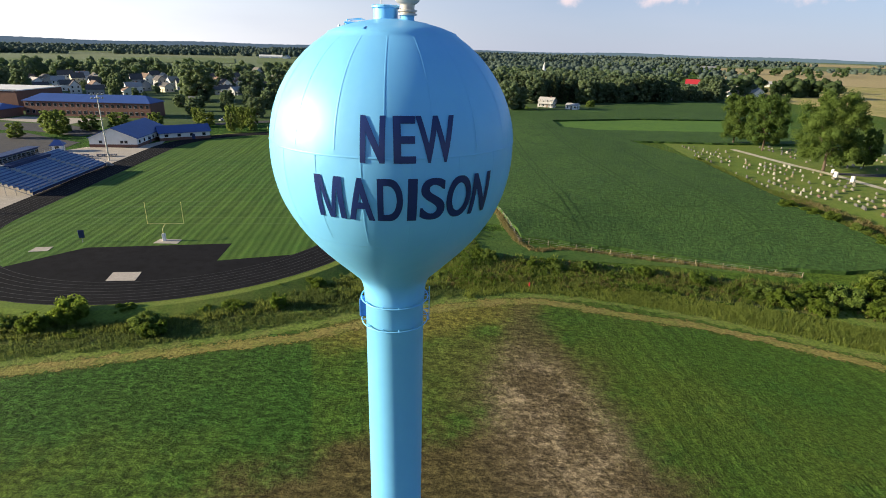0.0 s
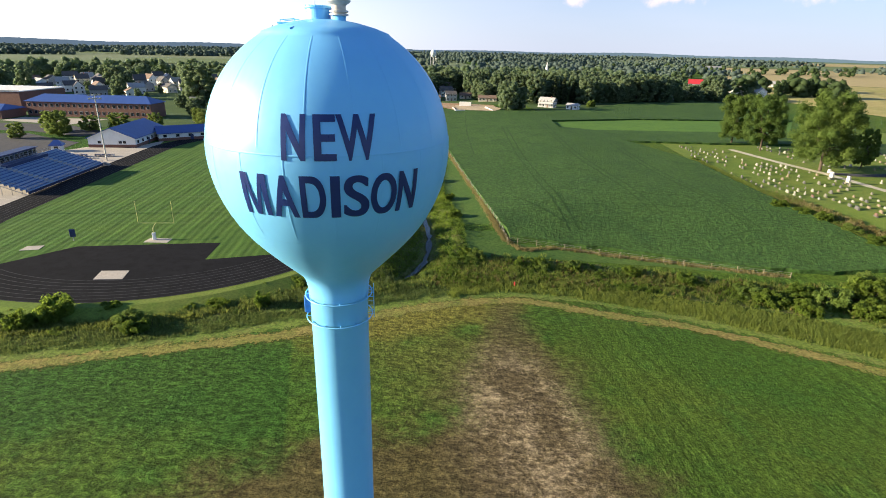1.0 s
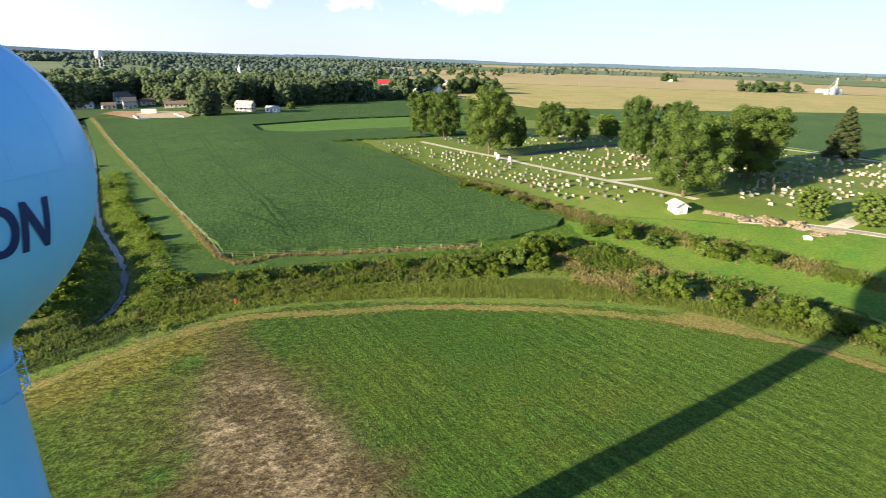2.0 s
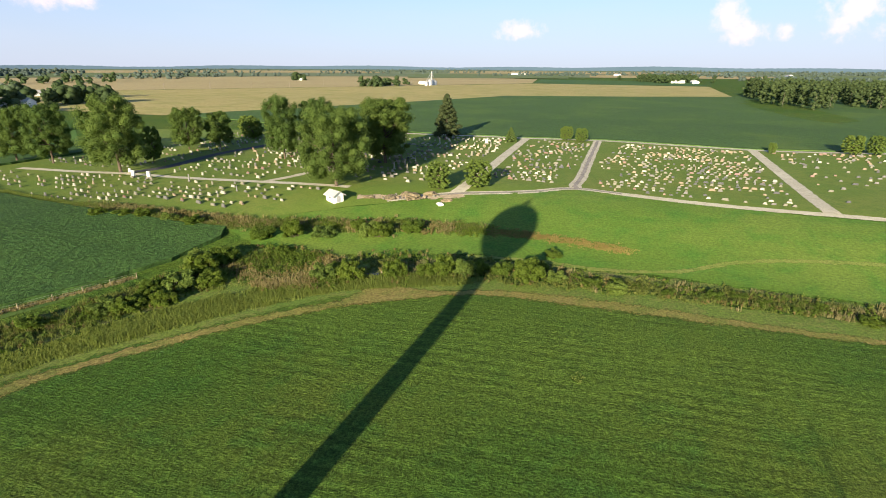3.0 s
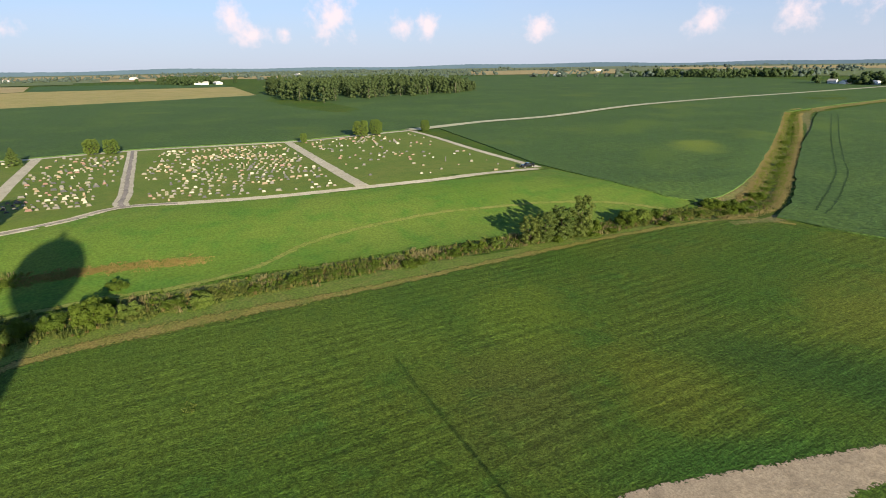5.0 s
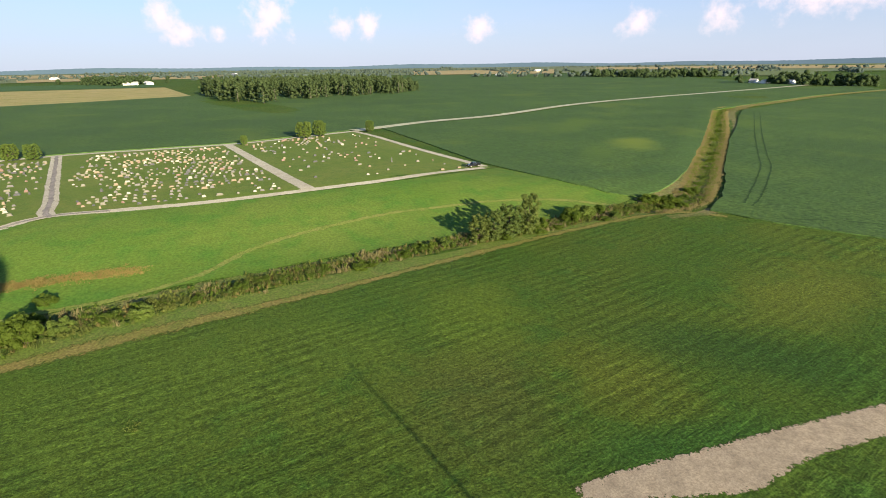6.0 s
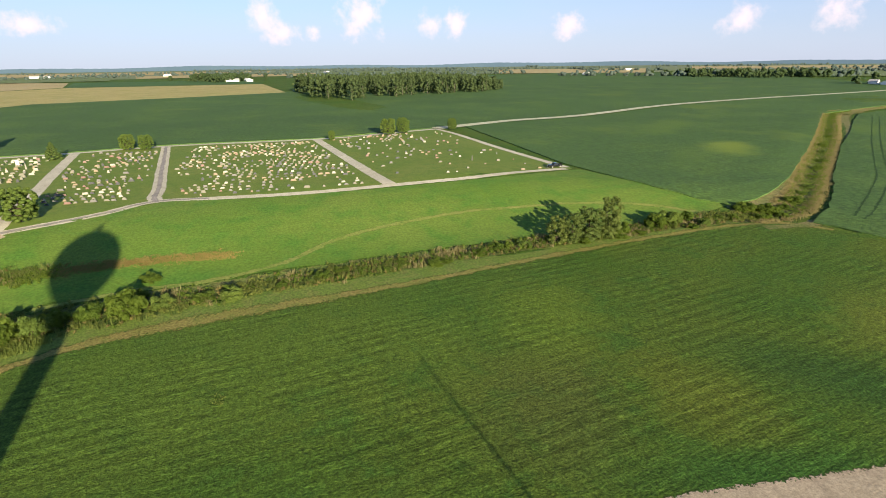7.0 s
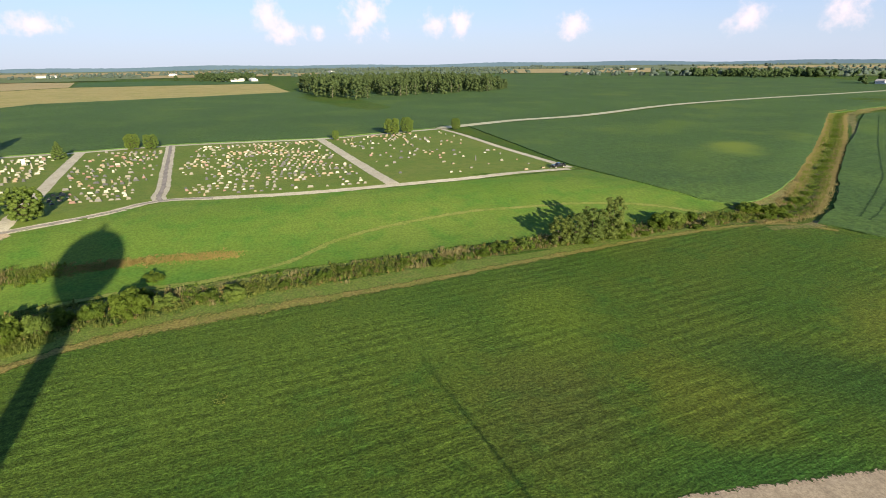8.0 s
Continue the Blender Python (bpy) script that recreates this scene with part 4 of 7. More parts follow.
plot("town_lawns", [(-470, 250), (-230, 262), (-142, 252), (-60, 300), (-22, 330), (-20, 372), (10, 408), (60, 408), (64, 380), (96, 380), (140, 436), (240, 470), (290, 560), (230, 720), (-470, 760)], TOWN_GRASS, "dull green lawns and gardens of the town", "lawn", z=0.03)
plot("gravel_lot", [(9, 357), (34, 355), (40, 372), (33, 388), (9, 388)], LOT, "pale crushed-stone yard of the earth lot", "lot", z=1.0)
plot("dirt_lot", [(-9, 389), (8, 356), (38, 362), (36, 394), (-3, 404)], DIRT, "bare red-brown earth lot", "lot", z=0.9)


# large fields out on the plain: bearing from +y towards +x, and distance
def far_field(a0, a1, r0, r1, mat, label):
    n = max(5, int((a1 - a0) / 4))
    ring = [(r0 * math.sin(radians(a0 + (a1 - a0) * k / n)), r0 * math.cos(radians(a0 + (a1 - a0) * k / n))) for k in range(n + 1)]
    ring += [(r1 * math.sin(radians(a1 - (a1 - a0) * k / n)), r1 * math.cos(radians(a1 - (a1 - a0) * k / n))) for k in range(n + 1)]
    plot("far_field", ring, mat, label, z=0.5 if mat is HAZED_PLAIN else 1.2, step=400.0)


far_field(-70, 170, 1960, 4650, HAZED_PLAIN, "patchwork of far fields, paled for haze")
far_field(-70, 10, 700, 1965, HAZED_PLAIN, "patchwork of fields behind the town, paled for haze")
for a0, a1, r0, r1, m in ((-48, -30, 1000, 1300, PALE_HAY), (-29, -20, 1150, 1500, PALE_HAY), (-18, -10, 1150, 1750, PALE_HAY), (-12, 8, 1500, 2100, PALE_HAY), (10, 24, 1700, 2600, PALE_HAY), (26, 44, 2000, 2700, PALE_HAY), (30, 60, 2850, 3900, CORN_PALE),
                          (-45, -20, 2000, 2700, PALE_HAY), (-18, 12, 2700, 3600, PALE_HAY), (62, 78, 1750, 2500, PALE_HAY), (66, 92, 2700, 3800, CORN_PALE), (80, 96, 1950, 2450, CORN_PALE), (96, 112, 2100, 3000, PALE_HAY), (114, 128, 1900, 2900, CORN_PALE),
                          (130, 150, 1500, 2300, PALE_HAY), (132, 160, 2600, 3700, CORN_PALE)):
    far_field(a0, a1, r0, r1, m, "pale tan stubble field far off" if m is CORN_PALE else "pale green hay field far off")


# ---------------------------------------------------------------- the water tower
TX, TY, TZ, TR = -2.46, 28.2, 33.20, 6.17


LOWER = [(6.17, 33.2), (6.165, 32.85), (6.14, 32.5), (6.075, 32.0), (5.975, 31.5), (5.84, 31.0), (5.655, 30.5), (5.42, 30.0), (5.14, 29.5), (4.82, 29.0), (4.44, 28.5), (4.01, 28.0), (3.54, 27.5), (3.04, 27.0), (2.53, 26.5), (2.08, 26.05),
         (1.9, 25.78), (1.79, 25.45), (1.73, 25.1), (1.71, 24.75)]


def shell(lon, z, out=0.0):
    """A point on the tank: degrees round from the side that faces -y (towards +x), and height."""
    if z >= TZ:
        r = math.sqrt(max(0.01, TR * TR - (z - TZ) ** 2))
    else:
        r = 1.7
        for (ra, za), (rb, zb) in zip(LOWER, LOWER[1:]):
            if zb <= z <= za:
                r = ra + (rb - ra) * (za - z) / (za - zb)
    k = (z - TZ) / TR
    a, h = radians(lon), math.sqrt(max(0.0, 1 - k * k))
    r += out * h
    return Vector((r * math.sin(a), -r * math.cos(a), z + out * k))


def water_tower():
    tw = thing("water_tower", pose(TX, TY, 0), "sky-blue painted spherical water tower on a slender stem", "water tower")
    prof = [(0.0, 39.25), (0.8, 39.22), (1.6, 39.09), (2.4, 38.88), (3.08, 38.63), (3.12, 38.56)]
    prof += [(TR * math.cos(radians(a)), TZ + TR * math.sin(radians(a))) for a in range(57, 0, -3)] + LOWER
    bm = lathe(prof, 180)
    for v in bm.verts:
        # each plate lies a little flatter than the true ball
        if 29.4 < v.co.z < 38.5:
            lon = math.degrees(math.atan2(v.co.x, -v.co.y))
            u = ((lon - (1.2 if v.co.z > 33.68 else -7.8)) % 20.0) / 10.0 - 1.0
            k = 1 - 0.0042 * (1 - u * u) * min(1.0, (38.5 - v.co.z) / 1.5, (v.co.z - 29.4) / 1.0)
            v.co.x, v.co.y = v.co.x * k, v.co.y * k
    part("tank", bm, TANK, tw, "sky-blue welded steel tank", True)
    part("stem", lathe([(1.72, 24.75), (1.69, 24.4), (1.655, 24.35), (1.65, 12.0), (1.65, 4.5), (1.9, 3.2), (2.5, 1.4), (3.2, 0.25), (3.3, -0.6), (3.3, -3.5)], 96), TANK, tw, "", True)
    # weld seams: thin raised beads round and down the shell
    def bead(pts, w=0.04, h=0.009):
        bm = bmesh.new()
        row = []
        for i, p in enumerate(pts):
            q = pts[min(i + 1, len(pts) - 1)] - pts[max(i - 1, 0)]
            nr = (p - Vector((0, 0, TZ))).normalized()
            side = q.cross(nr).normalized() * w
            row.append([bm.verts.new(p - side), bm.verts.new(p + nr * h), bm.verts.new(p + side)])
        for a, b in zip(row, row[1:]):
            for k in range(2):
                bm.faces.new((a[k], a[k + 1], b[k + 1], b[k]))
        bmesh.ops.recalc_face_normals(bm, faces=bm.faces)
        return part("weld_seam", bm, TANK, tw, "", True)
    down = [TZ + TR * math.sin(radians(a)) for a in range(58, 5, -3)]
    for lon in range(-180, 180, 20):
        bead([shell(lon + 1.2, z, 0.003) for z in down])
        bead([shell(lon - 7.8, z, 0.003) for z in np.arange(33.65, 29.4, -0.25)])
    for z in (38.45, 33.68, 29.4):
        bead([shell(lon, z, 0.003) for lon in range(-180, 181, 4)])
    # lettering painted on the shell
    def letter(ch, lon0, lon1, z0, z1):
        cu = bpy.data.curves.new("letter", "FONT")
        cu.body, cu.size, cu.offset = ch, 1.0, 0.012
        tmp = new("letter", cu)
        dg = bpy.context.evaluated_depsgraph_get()
        me = bpy.data.meshes.new_from_object(tmp.evaluated_get(dg))
        bpy.data.objects.remove(tmp)
        bm = bmesh.new()
        if ch == "M":
            # stems and diagonals as strokes
            for q in (((0, 0), (0.19, 0), (0.19, 1), (0, 1)), ((0.81, 0), (1, 0), (1, 1), (0.81, 1)), ((0.405, 0), (0.56, 0), (0.27, 1), (0.19, 1), (0.19, 0.78)), ((0.56, 0), (0.595, 0), (0.81, 0.78), (0.81, 1), (0.73, 1), (0.502, 0.2))):
                bm.faces.new([bm.verts.new((u, w, 0)) for u, w in q])
        else:
            bm.from_mesh(me)
        xs, ys = [v.co.x for v in bm.verts], [v.co.y for v in bm.verts]
        x0, x1, y0, y1 = min(xs), max(xs), min(ys), max(ys)
        for k in range(1, 9):
            for co, no in (((x0 + (x1 - x0) * k / 9, 0, 0), (1, 0, 0)), ((0, y0 + (y1 - y0) * k / 9, 0), (0, 1, 0))):
                bmesh.ops.bisect_plane(bm, geom=bm.verts[:] + bm.edges[:] + bm.faces[:], plane_co=co, plane_no=no)
        # a bold cut: three strokes side by side, laid one over another
        src = bm.copy()
        bm.clear()
        bold = {"I": 0.0, "M": 0.0, "W": 0.014}.get(ch, 0.032)
        for n, shift in enumerate((-bold, 0.0, bold) if bold else (0.0,)):
            vs = {}
            for f in src.faces:
                row = []
                for v in f.verts:
                    if v not in vs:
                        u, w = (v.co.x - x0) / (x1 - x0), (v.co.y - y0) / (y1 - y0)
                        u = 0.5 + (u - 0.5) * (1 - 2 * bold) + shift
                        z = z0 + (z1 - z0) * w
                        mid, zm = (lon0 + lon1) / 2, (z0 + z1) / 2
                        k = shell(0, zm).xy.length / shell(0, z).xy.length
                        vs[v] = bm.verts.new(shell(mid + (lon0 + (lon1 - lon0) * u - mid) * k, z, 0.020 + 0.002 * n))
                    row.append(vs[v])
                bm.faces.new(row)
        src.free()
        return part("letter", bm, NAVY, tw, "navy painted letter " + ch)
    for ch, a, b in (("N", -8.1, 1.7), ("E", 4.9, 13.7), ("W", 14.2, 30.4)):
        letter(ch, a, b, 33.48, 35.36)
    for ch, a, b in (("M", -28.7, -15.9), ("A", -14.0, -3.2), ("D", -1.7, 8.6), ("I", 10.5, 14.4), ("S", 15.8, 26.6), ("O", 27.2, 39.3), ("N", 40.0, 50.3)):
        letter(ch, a, b, 30.9, 32.84)
    # roof fittings
    vx = -0.33
    part("vent", lathe([(0.0, 39.84), (0.5, 39.84), (0.56, 39.8), (0.66, 39.8), (0.66, 39.72), (0.58, 39.7), (0.58, 38.9)], 40, vx, 0.0), TANK, tw, "short blue vent drum with a flanged lid")
    for k in range(12):
        a = 2 * math.pi * k / 12
        part("vent_bolt", rod(bmesh.new(), (vx + 0.62 * math.cos(a), 0.62 * math.sin(a), 39.68), (vx + 0.62 * math.cos(a), 0.62 * math.sin(a), 39.85), 0.025), TANK, tw)
    part("lamp_mast", rod(bmesh.new(), (-0.55, 0.1, 39.8), (-0.55, 0.1, 40.7), 0.02), GALV, tw)
    part("overflow_pipe", lathe([(0.0, 39.45), (0.33, 39.45), (0.33, 38.8)], 24, 0.74, -0.4), TANK, tw, "", True)
    part("finial", lathe([(0.0, 40.85), (0.5, 40.8), (0.6, 40.7), (0.6, 40.36), (0.64, 40.34), (0.64, 40.22), (0.57, 40.2), (0.57, 40.02), (0.48, 39.94), (0.38, 39.88), (0.34, 39.84), (0.34, 39.64), (0.45, 39.62), (0.45, 39.55), (0.36, 39.53), (0.36, 39.49), (0.45, 39.47), (0.45, 39.4), (0.3, 39.38)], 40, 0.74, -0.4), FINIAL, tw, "grey-cream enamelled ventilator cap in stepped drums")
    part("roof_rib", rod(bmesh.new(), (-1.05, -2.75, 38.7), (-0.45, -0.7, 39.2), 0.04), TANK, tw, "raised rib up the roof to the vent")
    part("hatch", boxes((-2.2, -0.5, 38.7, -1.3, 0.35, 39.0), (-2.25, -0.55, 39.0, -1.25, 0.4, 39.06), bevel=0.015), TANK, tw, "low blue roof hatch")
    part("hatch_hasp", boxes((-2.32, -0.2, 38.86, -2.24, 0.0, 39.02)), GALV, tw)
    for q in (-0.5, 0.35):
        bm = rod(bmesh.new(), (-2.1, q, 39.15), (-1.4, q, 39.22), 0.02)
        for x in (-2.1, -1.4):
            rod(bm, (x, q, 39.04), (x, q, 39.16 + 0.1 * (x + 2.1) * 0.9), 0.02)
        part("hatch_rail", bm, TANK, tw)
    part("lifting_eye", rod(bmesh.new(), (-2.5, -0.7, 38.7), (-2.45, -0.7, 38.92), 0.05), GALV, tw)
    # two hoops on brackets round the neck of the stem
    for z in (24.6, 23.2):
        bm = lathe([(1.9 + 0.035 * math.cos(radians(q)), z + 0.035 * math.sin(radians(q))) for q in range(0, 361, 45)], 96)
        hoop = part("hoop", bm, TANK, tw, "thin steel hoop standing off the stem", True)
        for k in range(12):
            a = 2 * math.pi * (k + 0.4) / 12
            part("bracket", rod(bmesh.new(), (1.6 * math.cos(a), 1.6 * math.sin(a), z), (1.89 * math.cos(a), 1.89 * math.sin(a), z), 0.03, seg=6), TANK, hoop)
    part("cabinet", boxes((-2.0, -0.35, 23.35, -1.62, 0.25, 24.45), bevel=0.05), surface("blue_cabinet_paint", (0.03, 0.16, 0.5), rough=0.4), tw, "darker blue antenna box")
    rail = part("ladder_rail", rod(bmesh.new(), (1.98, 0.25, 22.9), (1.98, 0.25, 25.1), 0.025), TANK, tw)
    for k in range(7):
        z = 23.1 + k * 0.28
        part("ladder_rung", rod(bmesh.new(), (1.66, 0.25, z), (1.98, 0.25, z), 0.02), TANK, rail)
    return tw


water_tower()


# ---------------------------------------------------------------- trees
def tree_parts(owner, rng, h, w, leaves, leaf, mat, blobs=26, low=0.18, dark=0.72, lump=(0.09, 0.2), rind=0.55):
    """A tapered trunk with limbs, and a crown of leaf clumps with gaps and an uneven outline."""
    bm = bmesh.new()
    lean = Vector((rng.uniform(-0.3, 0.3), rng.uniform(-0.3, 0.3), 0))
    r = 0.018 * h + 0.06
    fork = Vector((0, 0, h * (low + 0.12))) + lean * 0.4
    rod(bm, (0, 0, -0.3), fork, r, r * 0.72, 9)
    rod(bm, fork, Vector((0, 0, h * 0.72)) + lean, r * 0.72, r * 0.2, 7)
    cs, rs = [], []
    for k in range(blobs):
        u = (k + 0.5) / blobs
        z = low + (0.95 - low) * u
        # broad in the middle, narrower at the top and the skirt
        wide = w / 2 * (1 - abs((z - 0.52) / 0.56) ** 2.3) ** 0.5 if abs((z - 0.52) / 0.56) < 1 else 0.1
        a = k * 2.399 + rng.uniform(-0.5, 0.5)
        d = wide * math.sqrt(rng.uniform(0.12, 0.9))
        s = rng.uniform(*lump) * w * (1.0 - 0.25 * u)
        c = Vector((d * math.cos(a), d * math.sin(a), z * h)) + lean * z
        cs.append(c)
        rs.append((s, s, s * rng.uniform(0.65, 0.85)))
        if k % 3 == 0 and z < 0.75:
            rod(bm, fork + Vector((0, 0, rng.uniform(0, 0.25) * h * u)), c * 0.92, r * 0.32, r * 0.08, 5)
    part("trunk", bm, BARK, owner)
    g = np.random.default_rng(rng.randrange(10 ** 6))
    me = leafy_mesh("crown", g, np.array([c[:] for c in cs]), np.array(rs), max(1, leaves // blobs), leaf, mat, dark, rind)
    crown = new("crown", me)
    crown.parent = owner
    return owner


def conifer_parts(owner, rng, h, w, leaves, mat):
    """A trunk with tiers of short boughs drawn in to a point."""
    part("trunk", rod(bmesh.new(), (0, 0, -0.3), (0, 0, h * 0.95), 0.02 * h, 0.03, 8), BARK, owner)
    cs, rs = [], []
    for k in range(60):
        u = (k / 60) ** 0.9
        z = 0.06 + 0.9 * u
        d = w / 2 * (1 - u) ** 0.8 * rng.uniform(0.5, 0.95)
        a = k * 2.399
        cs.append((d * math.cos(a), d * math.sin(a), z * h))
        s = 0.16 * w * (1.1 - 0.8 * u)
        rs.append((s, s, s * 0.6))
    g = np.random.default_rng(7)
    me = leafy_mesh("crown", g, np.array(cs), np.array(rs), leaves // 60, 0.0175 * h, mat, 0.75)
    crown = new("crown", me)
    crown.parent = owner
    return owner


rng = random.Random(11)
# big old trees among the graves: plan x, y, height, width
BIG = [(132, 246, 22.5, 15), (137, 231, 23.5, 16), (136, 190, 27.5, 22), (188, 214, 19.5, 15), (199, 206, 17, 13), (186, 156, 26, 15), (206, 154, 24, 17), (150, 104.5, 26, 23), (196, 113, 26, 23), (216, 124, 24, 20), (172, 116, 23, 17)]
protos = []
for i in range(4):
    p = thing("tree", pose(0, 0, -400), "large old shade tree with a dense dark green crown", "tree", "cemetery trees")
    tree_parts(p, random.Random(20 + i), 10.0, 8.0 + 0.5 * i, 36000, 0.125, LEAF, 96 + 6 * i, 0.16, 0.52, (0.065, 0.19), 0.45)
    protos.append(p)
for i, (x, y, h, w) in enumerate(BIG):
    p = protos[i % 4]
    base = 8.0 + 0.5 * (i % 4)
    m = place(x, y, 67 * i) @ Matrix.Diagonal((w / base * 0.98, w / base * 0.98, h / 10.0, 1))
    copy_thing(p, m)
for p in protos:
    for c in list(p.children_recursive):
        bpy.data.objects.remove(c)
    bpy.data.objects.remove(p)

spruce = thing("tree", place(283, 124.5), "tall olive-green spruce beside the cemetery drive", "tree", "cemetery trees")
conifer_parts(spruce, random.Random(3), 24.0, 16.0, 15000, NEEDLE)

blue = thing("tree", place(279, 86.4), "small grey-green spruce at the drive's corner", "tree", "cemetery trees")
conifer_parts(blue, random.Random(5), 8.0, 7.0, 4000, GARDEN_LEAF)
SMALL = [(160.6, 72.5, 8.9, 8.6), (168.7, 62.2, 9.0, 9.0), (297, 53.5, 7.2, 7.0), (299, 62, 7.6, 7.5), (294.6, -33.5, 5.2, 3.6), (306, -66, 9.0, 9.0), (309.8, -75.8, 8.8, 8.0), (313, -106, 6.8, 5.5),
         (157, 199, 14.5, 8.5), (230, 214, 11, 11), (250, 236, 10, 12), (262, 228, 9, 10)]
small = []
for i in range(3):
    p = thing("tree", pose(0, 0, -400), "small round green lawn tree", "tree", "small trees")
    tree_parts(p, random.Random(40 + i), 10.0, 9.0, 12000, 0.17, LAWN_LEAF, 190, 0.1, 0.88, (0.06, 0.105), 0.7)
    small.append(p)
for i, (x, y, h, w) in enumerate(SMALL):
    copy_thing(small[i % 3], place(x, y, 50 * i) @ Matrix.Diagonal((w / 9.0, w / 9.0, h / 10.0, 1)))

# street and garden trees of the town
TOWN_TREES = [(44.4, 372, 19, 15), (52, 378, 15, 12), (-164.8, 379, 24.5, 22), (-94.3, 246.6, 12.5, 5.6), (-92.3, 254, 11, 5.2), (-87, 252, 11, 5.8), (-159.2, 227.8, 10.4, 10), (-170, 218.6, 6.4, 6.5), (-154.7, 241.7, 7, 8),
              (-142.9, 243.7, 8, 10), (-168, 238, 9, 11), (-133, 256, 7, 7), (-128, 290, 6, 7), (-112, 262, 7, 9), (-118, 270, 7.5, 7), (-104, 276, 8, 7), (-97, 268, 9, 8), (-100, 300, 11, 10), (-88, 310, 10, 9), (-84, 295, 11, 8),
              (-136, 303, 7, 7), (-144, 322, 8, 8), (-127, 326, 6, 6), (-131, 336, 10, 5), (-150, 346, 7, 7), (-160, 341, 8, 8), (-118, 340, 9, 6), (-121, 352, 12, 7), (-108, 345, 11, 8), (-140, 366, 9, 8), (-128, 372, 12, 9), (-112, 378, 14, 10), (-96, 350, 9, 8), (-100, 366, 12, 8)]
g = random.Random(5)


# houses along the streets of the town: plan x, y and height of the ridge
WEST_STREET = [(-336, 454, 9), (-318, 441, 9), (-314, 462, 9), (-320, 496, 10), (-308, 502, 10), (-259, 420, 9), (-272, 417, 9), (-270, 516, 10), (-233, 492, 9), (-183, 475, 9), (-196, 600, 14),
    (-153, 521, 11), (-345, 470, 9), (-290, 435, 8), (-292, 480, 9), (-330, 520, 10), (-262, 484, 11), (-249, 527, 7), (-285, 470, 9), (-278, 452, 9), (-240, 455, 8), (-235, 428, 8),
    (-300, 525, 9), (-215, 470, 9), (-206, 515, 8), (-222, 540, 10), (-350, 500, 8), (-268, 545, 9), (-190, 455, 8), (-250, 500, 9)]
NORTH_STREET = [(-352, 530, 10), (-180, 500, 9), (-170, 540, 9), (-205, 560, 10), (-240, 570, 10), (-285, 560, 10), (-320, 560, 10), (-150, 490, 8), (-130, 500, 9), (-118, 520, 8), (-90, 480, 8),
    (-160, 565, 9), (-60, 505, 8), (-45, 470, 9), (60, 520, 8), (110, 500, 8), (150, 505, 8), (185, 500, 8), (205, 495, 7), (-172, 447, 6), (-176, 432, 6), (-160, 462, 7), (-158, 436, 6), (-219, 446, 7), (-300, 420, 7), (-250, 405, 7), (-228, 408, 6)]
ROWS = WEST_STREET + NORTH_STREET


def hides(x, y):
    for hx, hy, h in ROWS[:40] + ROWS[-8:]:
        d = math.hypot(hx, hy)
        u = (x * hx + y * hy) / d
        if d - 75 < u < d + 9 and abs(x * hy - y * hx) / d < 7.5:
            return True
    return False


def in_gap(x, y):
    return (-8 < x < 38 and y < 425) or (-8 < x < 22 and y < 498) or (-340 < x < -60 and y < 375) or (62 < x < 100 and y < 410) or (-100 < x < 70 and 360 < y < 372)


def crowded(x, y, rows, d):
    return any((x - a[0]) ** 2 + (y - a[1]) ** 2 < d * d for a in rows)


while len(TOWN_TREES) < 460:
    u = g.random()
    if u < 0.5:
        x, y = g.uniform(-60, 250), g.gauss(470, 45)
        if y < 425 + max(0, x - 95) * 0.35:
            continue
    elif u < 0.88:
        x, y = g.uniform(-420, -70), g.uniform(378, 640)
    else:
        x, y = g.uniform(-430, 300), g.uniform(520, 720)
    if in_gap(x, y) or crowded(x, y, TOWN_TREES, 7.5) or crowded(x, y, ROWS, 8.0):
        continue
    h = g.uniform(12, 22)
    if hides(x, y):
        if g.random() < 0.8:
            continue
        h = g.uniform(4.5, 7.5)
    if abs(x / y - 0.443) < 0.026 and y > 420:
        if y > 570:
            continue
        h = g.uniform(9, 13.5)
    TOWN_TREES.append((x, y, h, h * g.uniform(0.65, 0.95)))
town = []
for i in range(5):
    p = thing("tree", pose(0, 0, -400), "leafy green town tree", "tree", "town trees")
    tree_parts(p, random.Random(60 + i), 10.0, 8.0, 6400, 0.27, HAZED_TOWN_LEAF, 84 + 6 * i, 0.06, 0.9, (0.085, 0.16), 0.75)
    town.append(p)
# dark spruces behind the farmhouse
tall = thing("tree", place(84, 424), "tall dark spruce behind the farmhouse", "tree", "town spruces")
conifer_parts(tall, random.Random(13), 21.0, 9.0, 4200, NEEDLE)
for i, (x, y, k) in enumerate(((60, 420, 0.9), (68, 429, 1.05), (77, 433, 1.15), (92, 430, 1.0), (101, 436, 0.85), (57, 436, 1.1), (112, 441, 0.8), (128, 452, 0.75))):
    copy_thing(tall, place(x, y, 70 * i) @ Matrix.Scale(k, 4))
TOWN_TREES.sort(key=lambda q: math.hypot(q[0], q[1]))
for i in range(2):
    p = thing("tree", pose(0, 0, -400), "airy yellow-green garden tree by the school", "tree", "school trees")
    tree_parts(p, random.Random(70 + i), 10.0, 8.0, 6500, 0.3, GARDEN_LEAF, 52, 0.08, 0.6, (0.09, 0.18), 0.5)
    town.append(p)
for i, (x, y, h, w) in enumerate(TOWN_TREES[:262]):
    copy_thing(town[5 + i % 2] if y < 300 else town[i % 5], place(x, y, 77 * i) @ Matrix.Diagonal((w / 8.0, w / 8.0, h / 10.0, 1)))
for p in small + town:
    for c in list(p.children_recursive):
        bpy.data.objects.remove(c)
    bpy.data.objects.remove(p)


